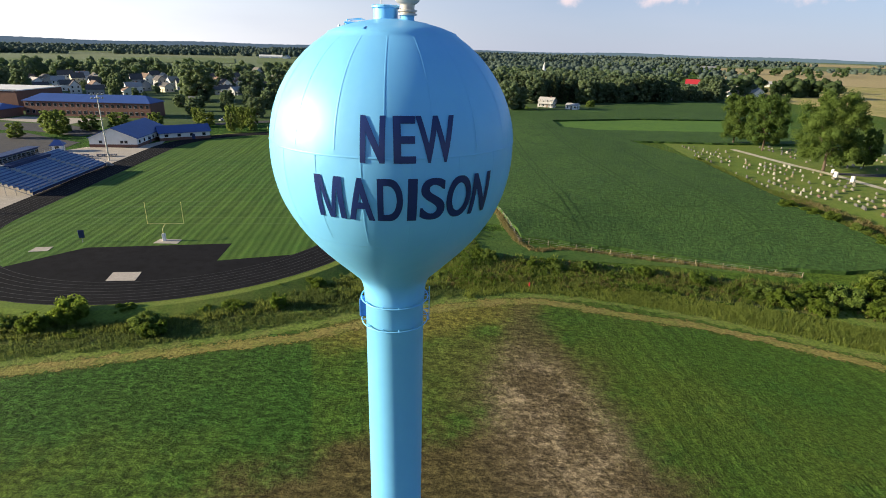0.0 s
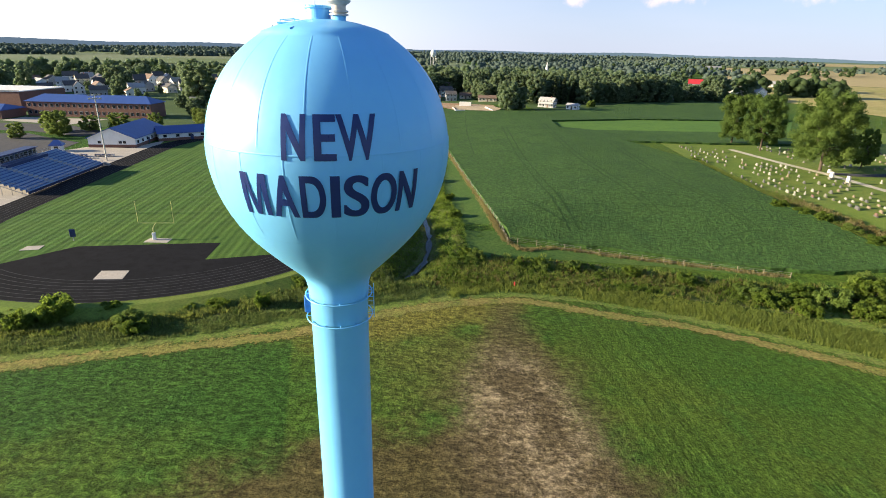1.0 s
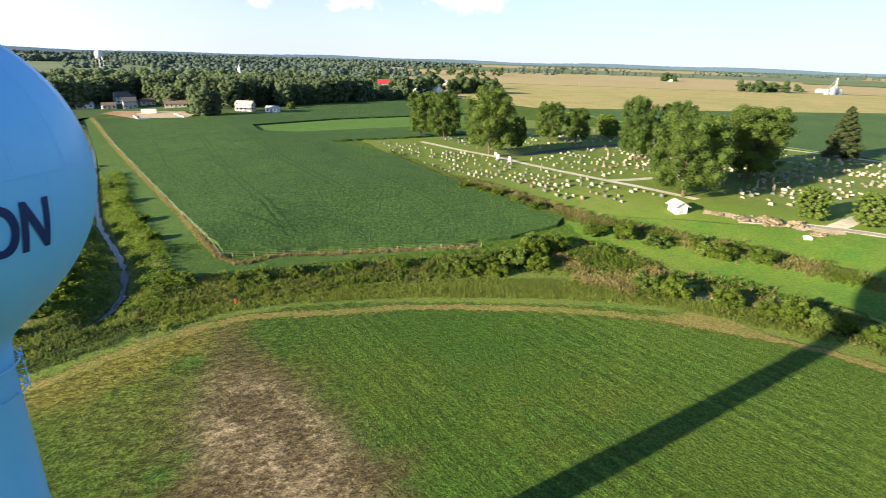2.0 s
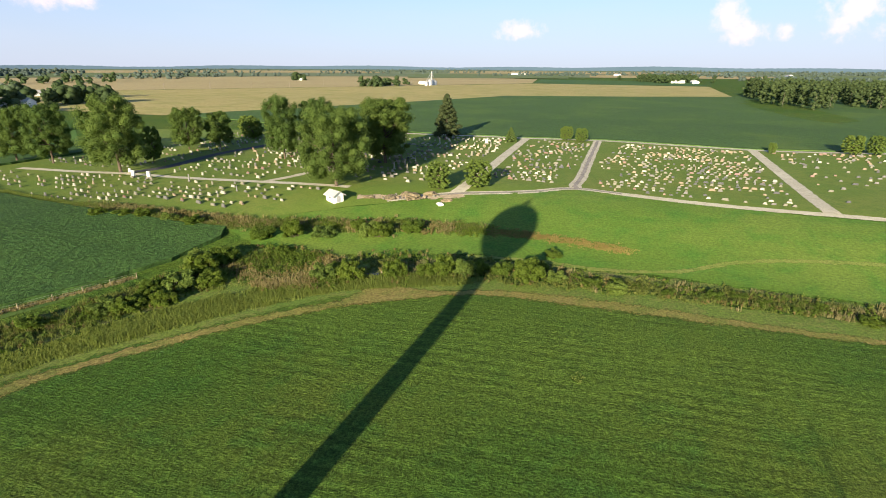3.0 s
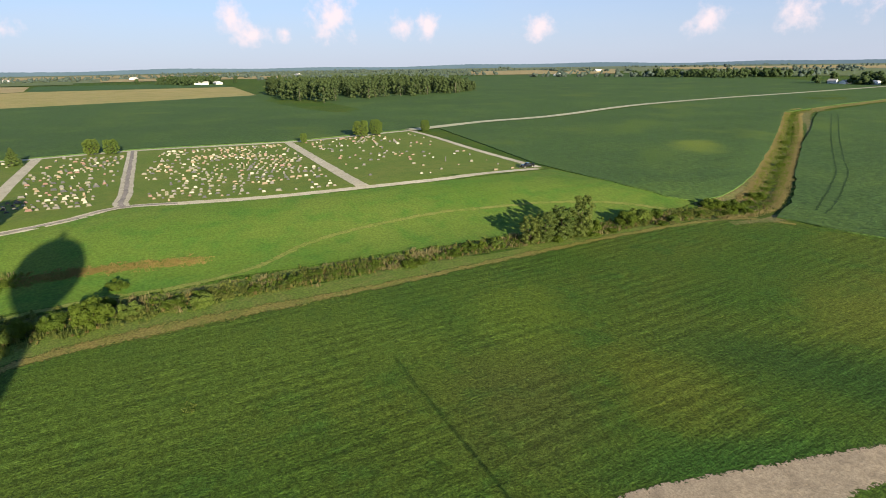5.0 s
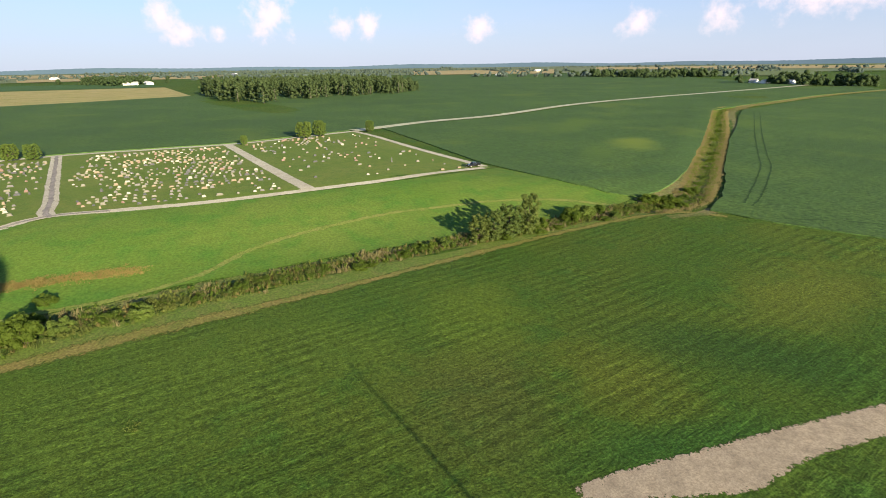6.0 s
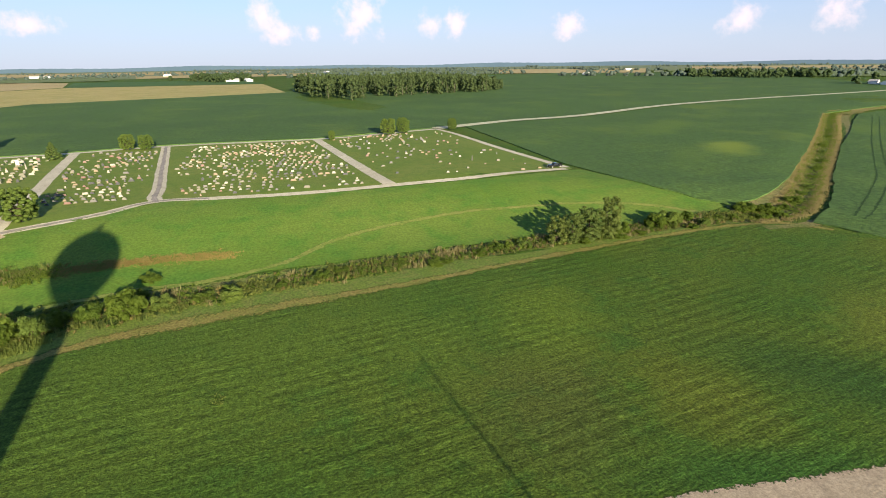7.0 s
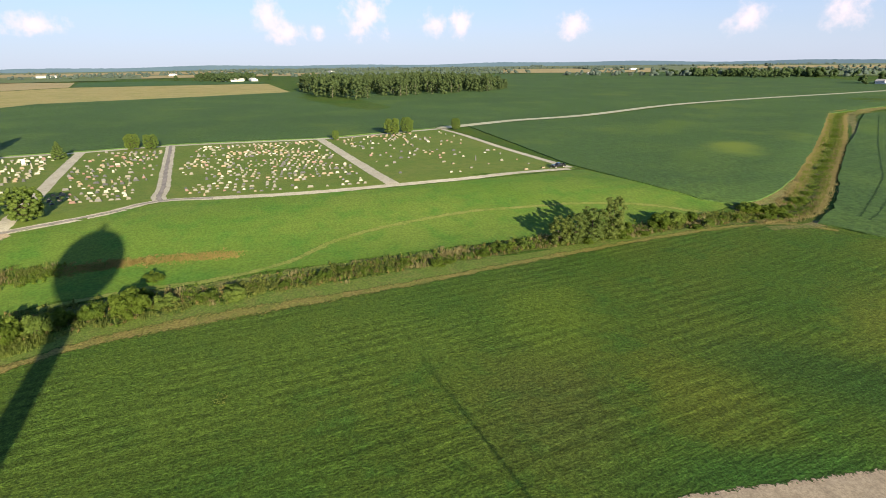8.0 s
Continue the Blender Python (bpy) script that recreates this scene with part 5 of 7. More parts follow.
def far_wood(name, spots, label, seed, per=9, leaf=1.3, mat=None, blobs=8, lump=(0.09, 0.25), core=0.92, rind=0.82):
    """Woods too far off to count: crowns of clumps standing on the ground. spots: x, y, height, width."""
    r = np.random.default_rng(seed)
    cs, rs = [], []
    for x, y, h, w in spots:
        px, py, z = lie(x, y)
        for k in range(blobs):
            u = (k + 0.6) / blobs
            d = w * 0.42 * math.sqrt(r.random()) * (1 - u ** 3 * 0.6)
            a = r.random() * 6.283
            s = w * r.uniform(*lump)
            cs.append((px + d * math.cos(a), py + d * math.sin(a), z + h * (0.07 + 0.81 * u)))
            rs.append((s, s, s * 0.85))
    me = leafy_mesh(name, r, np.array(cs), np.array(rs), per, leaf, mat or LEAF, core, rind)
    return tagged(new(name, me), label, "woods", kind="stuff")


g = random.Random(8)
spots = []
LOTS = [(698, -59), (619, -77), (601, -111), (641, -186), (676, -272), (722, -334), (1000, -420), (950, -130), (858, -55)]
while len(spots) < 400:
    x, y = g.uniform(598, 1000), g.uniform(-420, -50)
    if inside(np.array(x), np.array(y), LOTS) and not crowded(x, y, spots, 8):
        h = g.uniform(20, 27) * (0.7 if y < -300 else 1.0)
        spots.append((x, y, h, g.uniform(8, 13)))
far_wood("wood_lot", spots, "dense dark green wood lot standing in the soybeans", 3, 26, 0.6, FOREST, 20, (0.10, 0.24), 0.8, 0.55)
bm = bmesh.new()
for x, y, h, w in spots:
    if x < 690 + 0.45 * max(0.0, -y - 150) and g.random() < 0.5:
        px, py, z = lie(x, y)
        rod(bm, (px - w * 0.3, py, z - 0.3), (px - w * 0.3 + g.uniform(-0.6, 0.6), py, z + h * 0.6), 0.17, 0.08, 5)
tagged(part("wood_lot_trunks", bm, PALE_BARK), "pale bare trunks along the edge of the wood lot", "tree trunks", kind="stuff")
far_wood("town_woods", TOWN_TREES[262:], "leafy green trees between the far houses", 14, 18, 0.75, HAZED_TOWN_LEAF, 26, (0.11, 0.2))
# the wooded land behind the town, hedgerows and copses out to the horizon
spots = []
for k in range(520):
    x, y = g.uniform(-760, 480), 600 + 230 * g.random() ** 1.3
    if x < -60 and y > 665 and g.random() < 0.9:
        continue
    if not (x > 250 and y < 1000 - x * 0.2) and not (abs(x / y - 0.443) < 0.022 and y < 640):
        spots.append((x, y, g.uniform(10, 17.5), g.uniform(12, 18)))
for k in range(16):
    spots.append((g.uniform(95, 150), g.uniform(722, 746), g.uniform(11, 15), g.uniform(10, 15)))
far_wood("town_woods", spots, "leafy green trees over the roofs of the town", 4, 14, 1.0, HAZED_TOWN_LEAF, 18, (0.12, 0.22))
spots = []
for k in range(135):
    a, r0 = g.uniform(-52, 155), g.uniform(1500, 4300)
    if -50 < a < 30:
        r0 = g.uniform(1900, 4300)
    n, run = g.randrange(5, 22), g.uniform(-20, 20) + (90 if g.random() < 0.75 else 0)
    cx, cy = r0 * math.sin(radians(a)), r0 * math.cos(radians(a))
    for j in range(n):
        d = (j - n / 2) * g.uniform(18, 26)
        q = radians(a + run)
        spots.append((cx + d * math.sin(q) + g.uniform(-12, 12), cy + d * math.cos(q) + g.uniform(-12, 12), g.uniform(7, 13), g.uniform(12, 22)))
# belts of trees one behind another beyond the town
for k in range(34):
    a, r0 = radians(g.uniform(-1, 24)), 850 + 170 * (k % 6) + g.uniform(-60, 60)
    for j in range(g.randrange(7, 16)):
        d = (j - 6) * 14 + g.uniform(-8, 8)
        spots.append((r0 * math.sin(a + d / r0), r0 * math.cos(a + d / r0) + g.uniform(-14, 14), g.uniform(9, 16), g.uniform(12, 22)))
for k in range(60):
    a, r0 = radians(g.uniform(-58, 30)), 1850 + 450 * (k % 6) + g.uniform(-60, 60)
    n, skew = g.randrange(14, 40), g.uniform(-0.2, 0.2)
    for j in range(n):
        d = (j - n / 2) * 13 + g.uniform(-8, 8)
        rr = r0 + d * skew + g.uniform(-14, 14)
        spots.append((rr * math.sin(a + d / r0), rr * math.cos(a + d / r0), g.uniform(10, 19), g.uniform(18, 30)))
far_wood("hedgerows", spots, "hedgerows and copses on the far plain, tinted blue-grey for haze", 5, 5, 2.4, HAZED_LEAF, 3, (0.22, 0.36))
spots = []
for cx, cy, n, sx, sy in ((945, 558, 14, 40, 14), (1539, 72, 50, 60, 40), (1042, -1032, 60, 90, 40), (967, -1137, 40, 60, 40), (561, -883, 22, 40, 22), (455, -870, 14, 20, 14), (1165, 926, 8, 30, 10), (560, 1200, 30, 150, 40), (320, 560, 16, 40, 12), (400, 640, 14, 60, 14)):
    for j in range(n):
        spots.append((cx + g.gauss(0, sx), cy + g.gauss(0, sy), g.uniform(11, 20), g.uniform(12, 20)))
far_wood("copses", spots, "farm copses and shelter belts in the fields", 6, 14, 1.4, FOREST, 9, (0.14, 0.28))
# the wooded rim of the plain, a backdrop that glows to imitate haze
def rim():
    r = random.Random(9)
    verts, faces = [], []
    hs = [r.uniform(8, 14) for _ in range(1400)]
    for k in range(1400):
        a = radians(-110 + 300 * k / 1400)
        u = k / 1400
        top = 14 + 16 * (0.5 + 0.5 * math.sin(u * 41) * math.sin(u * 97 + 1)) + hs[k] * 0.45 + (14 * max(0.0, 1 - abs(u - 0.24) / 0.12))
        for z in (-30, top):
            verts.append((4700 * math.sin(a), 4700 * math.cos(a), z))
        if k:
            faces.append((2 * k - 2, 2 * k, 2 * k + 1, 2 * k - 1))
    return tagged(mesh_of("backdrop", verts, faces, HAZE), "faintly glowing blue-green rim of far woods with painted haze", "backdrop", kind="structure")


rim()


# ---------------------------------------------------------------- weeds, bushes and tall grass along the creek
def along(line, half, n, seed, inner=0.0):
    r = np.random.default_rng(seed)
    pts = smooth_line([lie(*p)[:2] for p in line], 2.0)
    out = []
    for k in range(n):
        i = int(r.integers(0, len(pts) - 1))
        d = (pts[i + 1] - pts[i]).normalized()
        w = r.uniform(inner, half) * (1 if r.random() < 0.5 else -1)
        p = pts[i].lerp(pts[i + 1], r.random()) + Vector((-d.y, d.x, 0)) * w
        out.append((p.x, p.y))
    a = np.array(out)
    return np.column_stack([a, ground_height(a[:, 0], a[:, 1])])


def weeds(name, base, label, mat, seed, h=(0.4, 0.95), w=(0.35, 0.75), per=16, leaf=0.13, stretch=2.6):
    """Leafy weeds: loose clumps of narrow leaves."""
    r = np.random.default_rng(seed)
    hh, ww = r.uniform(*h, len(base)), r.uniform(*w, len(base))
    c = base + np.column_stack([np.zeros(len(base)), np.zeros(len(base)), hh * 0.42])
    me = leafy_mesh(name, r, c, np.column_stack([ww, ww, hh * 0.6]), per, leaf, mat, 0.0, 0.15, 0.35, stretch)
    return tagged(new(name, me), label, "weeds", kind="stuff")


def blades(name, base, label, mat, seed, h=(0.35, 0.9), w=0.3, per=16, wide=0.055):
    """Tufts of standing grass: leaning blades with a bend."""
    r = np.random.default_rng(seed)
    n = len(base) * per
    hh = np.repeat(r.uniform(*h, len(base)), per) * r.uniform(0.6, 1.15, n)
    p = np.repeat(base, per, 0)
    p[:, :2] += r.normal(scale=w, size=(n, 2))
    a = r.uniform(0, 6.283, n)
    lean = r.uniform(0.1, 0.55, n) * hh
    side = np.column_stack([np.cos(a + 1.57), np.sin(a + 1.57), np.zeros(n)]) * wide * r.uniform(0.6, 1.4, (n, 1))
    mid = p + np.column_stack([np.cos(a) * lean * 0.35, np.sin(a) * lean * 0.35, hh * 0.62])
    tip = p + np.column_stack([np.cos(a) * lean, np.sin(a) * lean, hh])
    v = np.stack([p - side, p + side, mid + side * 0.8, tip, mid - side * 0.8], 1).reshape(-1, 3)
    k = np.arange(n)[:, None] * 5
    tri = np.concatenate([k + [0, 1, 2], k + [0, 2, 4], k + [4, 2, 3]])
    me = bpy.data.meshes.new(name)
    fill_mesh(me, v, tri)
    me.materials.append(mat)
    return tagged(new(name, me), label, "tall grass", kind="stuff")


POOL = lie(85.6, 51.8)[:2]


def band(bottom, top, n, seed):
    """Places strewn between two lines of plan numbers, thinning out towards both."""
    r = np.random.default_rng(seed)
    lo, hi = smooth_line([lie(*p)[:2] for p in bottom], 1.0), smooth_line([lie(*p)[:2] for p in top], 1.0)
    out = []
    for k in range(n):
        u, v = r.random(), 0.5 + 0.5 * (r.random() + r.random() * 0.35 - 0.175) * (1 if r.random() < 0.5 else -1)
        p = lo[int(u * (len(lo) - 1))].lerp(hi[int(u * (len(hi) - 1))], v)
        q = (p.x + r.normal(0, 0.9), p.y + r.normal(0, 0.9))
        if math.hypot(q[0] - POOL[0] + 1.6, q[1] - POOL[1] + 1.0) > 4.6:
            out.append(q)
    a = np.array(out)
    return np.column_stack([a, ground_height(a[:, 0], a[:, 1])])


def flora(base, kinds, seed, patch=0.09):
    """Wild growth in drifts of several kinds. kinds: share, form, name, label, material, height, width."""
    r = np.random.default_rng(seed)
    v = np.array([0.5 + 0.85 * noise.noise((x * patch, y * patch, seed * 1.7)) for x, y, z in base]) + r.normal(0, 0.13, len(base))
    rank = np.argsort(np.argsort(v)) / len(base)
    lo = 0.0
    for i, (share, form, name, label, mat, h, w) in enumerate(kinds):
        pick = base[(rank >= lo) & (rank < lo + share)]
        lo += share
        if form == "leaf":
            hh, ww = r.uniform(*h, len(pick)), r.uniform(*w, len(pick))
            c = pick + np.column_stack([np.zeros(len(pick)), np.zeros(len(pick)), hh * 0.4])
            me = leafy_mesh(name, r, c, np.column_stack([ww, ww, hh * 0.62]), 34, 0.11, mat, 0.4, 0.4, 0.3, 2.4)
            tagged(new(name, me), label, "weeds", kind="stuff")
        else:
            blades(name, pick, label, mat, seed * 10 + i, h, w[0], 18, 0.05)


WEST, EAST = CREEK[:14], CREEK[12:]
NEAR_EDGE = [(-74, 60), (-58.4, 63.7), (-48.3, 65.6), (-38.1, 68.5), (-27.5, 73.1), (-15.6, 77.9), (2.6, 83.7), (12.5, 86.1), (22.3, 85.4), (41.1, 82.9), (57.6, 78.4), (69.7, 74.2), (80, 62)]
FAR_EDGE = [(-80, 66), (-63.2, 70), (-51.3, 70.5), (-40.5, 73.8), (-29.2, 78.3), (-16.8, 84.5), (2.8, 98.4), (13.9, 97.4), (24.6, 95.5), (44.1, 90.3), (60, 87.5), (78, 86), (92, 80)]
DOCK = (0.16, "leaf", "dock", "rust-brown dock and dry stalks on the bank", REDWEED, (0.5, 1.1), (0.25, 0.5))
flora(band(NEAR_EDGE[:7], FAR_EDGE[:7], 2200, 1), [(0.36, "blade", "bank_grass", "rank grey-green grass on the creek bank", BANK_BLADE, (0.4, 0.9), (0.4,)), (0.12, "leaf", "bank_weeds", "dark leafy weeds on the creek bank", LEAF, (0.4, 0.9), (0.3, 0.6)),
    (0.34, "blade", "dry_grass", "dry olive grass on the creek bank", WEED, (0.4, 0.9), (0.4,)), (0.18, "leaf", "bank_weeds", "leafy weeds on the creek bank", WEED, (0.4, 1.0), (0.3, 0.6))], 1)
flora(band(NEAR_EDGE[6:], FAR_EDGE[6:], 3000, 2), [(0.12, "leaf", "bank_weeds", "dark leafy weeds on the creek bank", LEAF_B, (0.5, 1.2), (0.3, 0.7)), (0.30, "blade", "bank_grass", "rank olive grass on the creek bank", WEED, (0.5, 1.0), (0.4,)), DOCK,
    (0.20, "blade", "bank_grass", "tall yellow-green grass on the creek bank", REED, (0.5, 1.1), (0.4,)), (0.22, "leaf", "bank_weeds", "bright leafy weeds on the creek bank", BUSH, (0.5, 1.2), (0.3, 0.65))], 2)
EAST_NEAR = [(80, 58), (82, 50.3), (90, 38.5), (95.7, 18.7), (99, -0.9), (101.5, -19.1), (103.8, -36.1), (104.6, -60), (106, -90), (105.5, -114)]
EAST_FAR = [(96, 60), (99.4, 56.9), (103.7, 44.6), (104.9, 20.7), (106, -0.7), (108.4, -20.1), (109.2, -37.7), (110.5, -60), (112, -90), (113, -116)]
flora(band(EAST_NEAR, EAST_FAR, 2500, 3), [(0.20, "blade", "bank_grass", "tawny tall grass on the creek bank", STRAW, (0.6, 1.2), (0.35,)), (0.27, "leaf", "bank_weeds", "bright leafy weeds on the creek bank", BUSH, (0.7, 1.5), (0.4, 0.8)), DOCK,
    (0.17, "blade", "bank_grass", "rank olive grass on the creek bank", WEED, (0.6, 1.2), (0.35,)), (0.20, "leaf", "bank_weeds", "leafy olive weeds on the creek bank", WEED, (0.6, 1.4), (0.4, 0.8))], 3)
# the mound of tall gold grass beside the culvert
flora(band([(73, 65), (78, 57.5), (84.5, 53)], [(80, 84), (92, 78), (92, 62)], 1100, 4), [(0.38, "blade", "mound_grass", "tall gold-brown grass on the mound", STRAW, (0.7, 1.3), (0.4,)), (0.24, "leaf", "mound_weeds", "rust-brown weeds on the mound", REDWEED, (0.6, 1.3), (0.4, 0.8)),
    (0.38, "leaf", "mound_weeds", "olive leafy weeds on the mound", BUSH, (0.6, 1.4), (0.4, 0.8))], 4)
# tall weeds between the meadow and the graves, rust-brown farther along
flora(band([(93, 155), (97.5, 132), (98, 108), (101, 96), (106, 82), (109.5, 71), (114, 62), (117, 50), (120, 41)], [(99, 155), (104, 134), (106, 110), (108, 98), (113, 86), (117, 76), (122, 67), (126, 53), (127, 43)], 2300, 5), [(0.30, "leaf", "dock", "rust-brown dock in the meadow", REDWEED, (0.5, 1.1), (0.3, 0.55)),
    (0.22, "blade", "meadow_grass", "tawny tall grass in the meadow", STRAW, (0.6, 1.2), (0.35,)), (0.28, "blade", "meadow_grass", "olive tall grass in the meadow", WEED, (0.6, 1.2), (0.4,)), (0.20, "leaf", "meadow_weeds", "leafy green weeds in the meadow", BUSH, (0.5, 1.1), (0.3, 0.6))], 5)
blades("rust_weeds", band([(121, 42), (123, 31.8), (122.8, 20.9), (121, 9)], [(126, 42), (126, 31.8), (125.4, 20.9), (123.4, 9)], 650, 7), "rust-brown dock and dry grass in the meadow", REDWEED, 7, (0.2, 0.5), 0.35)
weeds("bank_weeds", along(BRANCH[:6], 8.0, 3400, 3, 1.6), "leafy yellow-green weeds along the side creek", BUSH, 3, (0.6, 1.6), (0.5, 1.0), 18)
blades("ditch_grass", along(DITCH, 5.8, 5000, 4, 2.2), "dry tan grass on the ditch banks", STRAW, 4, (0.3, 0.7), 0.5)
weeds("ditch_weeds", along(DITCH, 4.2, 3000, 5), "green weeds in the ditch bottom", BUSH, 5, (0.6, 1.3), (0.5, 0.9))
VERGE_LINE = [(-90, 50), (-58, 60.5), (-38, 66), (-22, 72.5), (-10, 78), (4, 83), (15, 85.5), (31, 82), (48, 75), (66, 65.5), (79, 56.5)]
blades("verge_grass", along(VERGE_LINE[:6], 3.0, 2000, 6), "olive grass along the bank", BANK_BLADE, 6, (0.15, 0.4), 0.4)
blades("verge_grass", along(VERGE_LINE[5:], 3.6, 2800, 46), "tall yellow-green grass along the bank", REED, 46, (0.2, 0.6), 0.4)
blades("verge_grass", along([(48, 77), (66, 67.5), (78, 58.5), (86, 47), (93, 35)], 3.6, 2200, 26), "tall pale green grass above the dry strip", REED, 26, (0.3, 0.75), 0.35)
blades("fence_grass", along([(67, 91.3), (49, 96.6), (28, 103.4), (17, 107.3), (11.4, 154), (-2.4, 265), (-13, 366)], 0.5, 2600, 10), "dry tan grass under the fence", STRAW, 10, (0.25, 0.6), 0.3)
blades("field_edge_grass", along([(97, 204), (96, 167), (96.5, 134), (97, 112), (101, 100)], 2.6, 1600, 11), "tall yellow-green grass at the soybeans' edge", REED, 11, (0.5, 1.0), 0.35)
weeds("clover_tufts", np.array([(*lie(66.5 + 0.5 * k, 9.2 + 0.35 * (k % 3))[:2], lie(66.5 + 0.5 * k, 9.2)[2]) for k in range(5)]), "bright green tuft in the hay field", REED, 14, (0.08, 0.16), (0.5, 0.8))

YOUNG = [(105.6, -57.5, 6.4, 4.6), (104.9, -60.8, 7.0, 4.4), (105.6, -65.5, 7.6, 6.0), (104.8, -70.2, 9.6, 5.0)]
slim = []
for i in range(2):
    p = thing("tree", pose(0, 0, -400), "airy young willow tree on the creek bank", "tree", "creek trees")
    tree_parts(p, random.Random(95 + i), 10.0, 6.0, 11000, 0.17, YOUNG_LEAF, 76, 0.04, 0.62, (0.1, 0.2), 0.45)
    slim.append(p)
for i, (x, y, h, w) in enumerate(YOUNG):
    copy_thing(slim[i % 2], place(x, y, 70 * i) @ Matrix.Diagonal((w / 6.0, w / 6.0, h / 10.0, 1)))
for p in slim:
    for c in list(p.children_recursive):
        bpy.data.objects.remove(c)
    bpy.data.objects.remove(p)
SOUTH_BUSHES = [(107, -75, 4.2, 5), (109, -86, 4.6, 6), (110, -91, 4.6, 6), (111, -97, 3.4, 4), (113, -117, 3.6, 6),
    (110, -122, 3.4, 6), (55.8, 83.6, 3.1, 5), (57, 80.3, 3.6, 5), (60.2, 79.8, 3.4, 4.5), (61.3, 76.9, 3.4, 4.5), (67.2, 79.5, 5.0, 6), (74.3, 82.1, 5.4, 6.5), (80.1, 82.7, 4.8, 6),
    (70.9, 76, 4.2, 5.5), (77, 86, 4.5, 6), (64, 83, 3.6, 5), (96.6, 88, 4.0, 6)]
MOUND_BUSHES = [(100.8, 82.3, 5.2, 6), (82, 59.8, 4.1, 5), (83.7, 54.9, 4.9, 5.5), (86, 58, 4.0, 4.5), (109.4, 64.1, 4.7, 6), (108.5, 66.5, 4.7, 5), (88.9, 48.5, 4.4, 5), (91.5, 42.7, 3.4, 4),
    (93.4, 40.1, 5.1, 5), (94.6, 36.5, 4.3, 4.5), (96.9, 34.5, 4.0, 4.5), (98.3, 30.4, 3.6, 4.5), (96.7, 24.3, 5.8, 6), (99, 20, 3.0, 4), (103.7, 24.1, 3.0, 3.5), (111.9, 23.5, 2.9, 3.5),
    (99.5, 13.7, 2.2, 4), (98.3, 8.9, 2.9, 4), (92.8, 139.4, 3.5, 5), (95, 133, 3.0, 5)]
MEADOW_BUSHES = [(96.9, 127.7, 3.5, 5), (97.5, 119, 3.0, 5), (97.8, 110.7, 3.4, 6), (115.9, 58.8, 4.2, 6), (112, 71, 3.5, 5), (104, 76, 3.4, 6), (90, 76, 2.6, 4), (47, 88, 2.8, 4), (38, 91, 2.6, 3.5),
    (28, 93.5, 2.6, 3.2), (22, 95, 2.2, 3), (-52.6, 69.1, 5.4, 5.5), (-55.5, 66.5, 3.8, 4), (-41, 67.5, 3.4, 4.5), (-39, 66, 3.0, 4), (-24.3, 74.6, 3.8, 2.6), (-20, 83, 2.6, 3),
    (10, 97, 3.0, 3.2), (8, 99, 2.4, 3), (-8, 100, 4.0, 5.5)]
BRANCH_BUSHES = [(-9, 107, 4.6, 6), (-7, 113, 4.4, 6), (-10, 121, 4.2, 6), (-9, 131, 4.0, 6), (-12, 140, 4.0, 6), (-11, 94, 3.2, 5), (6, 124, 2.8, 4), (4, 140, 3.0, 4), (1, 160, 3, 4.5), (-2, 180, 3, 5),
    (-14, 160, 4.5, 7), (-16, 185, 5, 8), (-18, 215, 5, 8), (108, 405.6, 6.8, 7), (-46, 72, 2.6, 4), (-31, 74, 2.4, 3.6), (98, 205, 2.2, 4)]
BUSHES = SOUTH_BUSHES + MOUND_BUSHES + MEADOW_BUSHES + BRANCH_BUSHES
g = random.Random(52)
for k in range(34):
    y = 12 - 3.9 * k + g.uniform(-1.5, 1.5)
    BUSHES.append((102.5 + 0.045 * (12 - y) + g.uniform(-2.5, 2.0), y, g.uniform(1.3, 2.6), g.uniform(2.2, 4.0)))
for k in range(16):
    u = 0.5 + 0.42 * k
    i = min(len(DITCH) - 2, int(u))
    (ax, ay), (bx, by) = DITCH[i], DITCH[i + 1]
    BUSHES.append((ax + (bx - ax) * (u - i) + g.uniform(-2, 2), ay + (by - ay) * (u - i) + g.uniform(-2, 2), g.uniform(1.6, 2.8), g.uniform(3, 5)))
for k in range(24):
    x = -70 + 5.2 * k + g.uniform(-2, 2)
    BUSHES.append((x, float(np.interp(x, [p[0] for p in CREEK[:11]], [p[1] for p in CREEK[:11]])) + g.uniform(-3, 4), g.uniform(1.2, 2.4), g.uniform(2.0, 3.6)))
bushes = []
for i in range(4):
    p = thing("bush", pose(0, 0, -400), "leafy green bush on the creek bank", "bush", "creek bushes")
    r = random.Random(80 + i)
    bm = bmesh.new()
    cs, rs = [], []
    for k in range(30):
        a, d = k * 2.399, 0.42 * math.sqrt(r.random())
        z = r.uniform(0.25, 0.8) * (1 - 0.8 * d)
        cs.append((d * math.cos(a), d * math.sin(a), z))
        s = r.uniform(0.09, 0.18)
        rs.append((s, s, s * 0.95))
        rod(bm, (0.1 * math.cos(a), 0.1 * math.sin(a), -0.05), cs[-1], 0.012, 0.004, 4)
    part("woody_base", bm, BARK, p)
    crown = new("crown", leafy_mesh("crown", np.random.default_rng(90 + i), np.array(cs), np.array(rs), 180, 0.045, BUSH if i != 2 else LAWN_LEAF, 0.3, 0.3, 0.3, 2.0))
    crown.parent = p
    bushes.append(p)
for i, (x, y, h, w) in enumerate(BUSHES):
    copy_thing(bushes[i % 4], place(x, y, 61 * i, up=-0.5) @ Matrix.Diagonal((w, w, h * 1.05, 1)))
for p in bushes:
    for c in list(p.children_recursive):
        bpy.data.objects.remove(c)
    bpy.data.objects.remove(p)


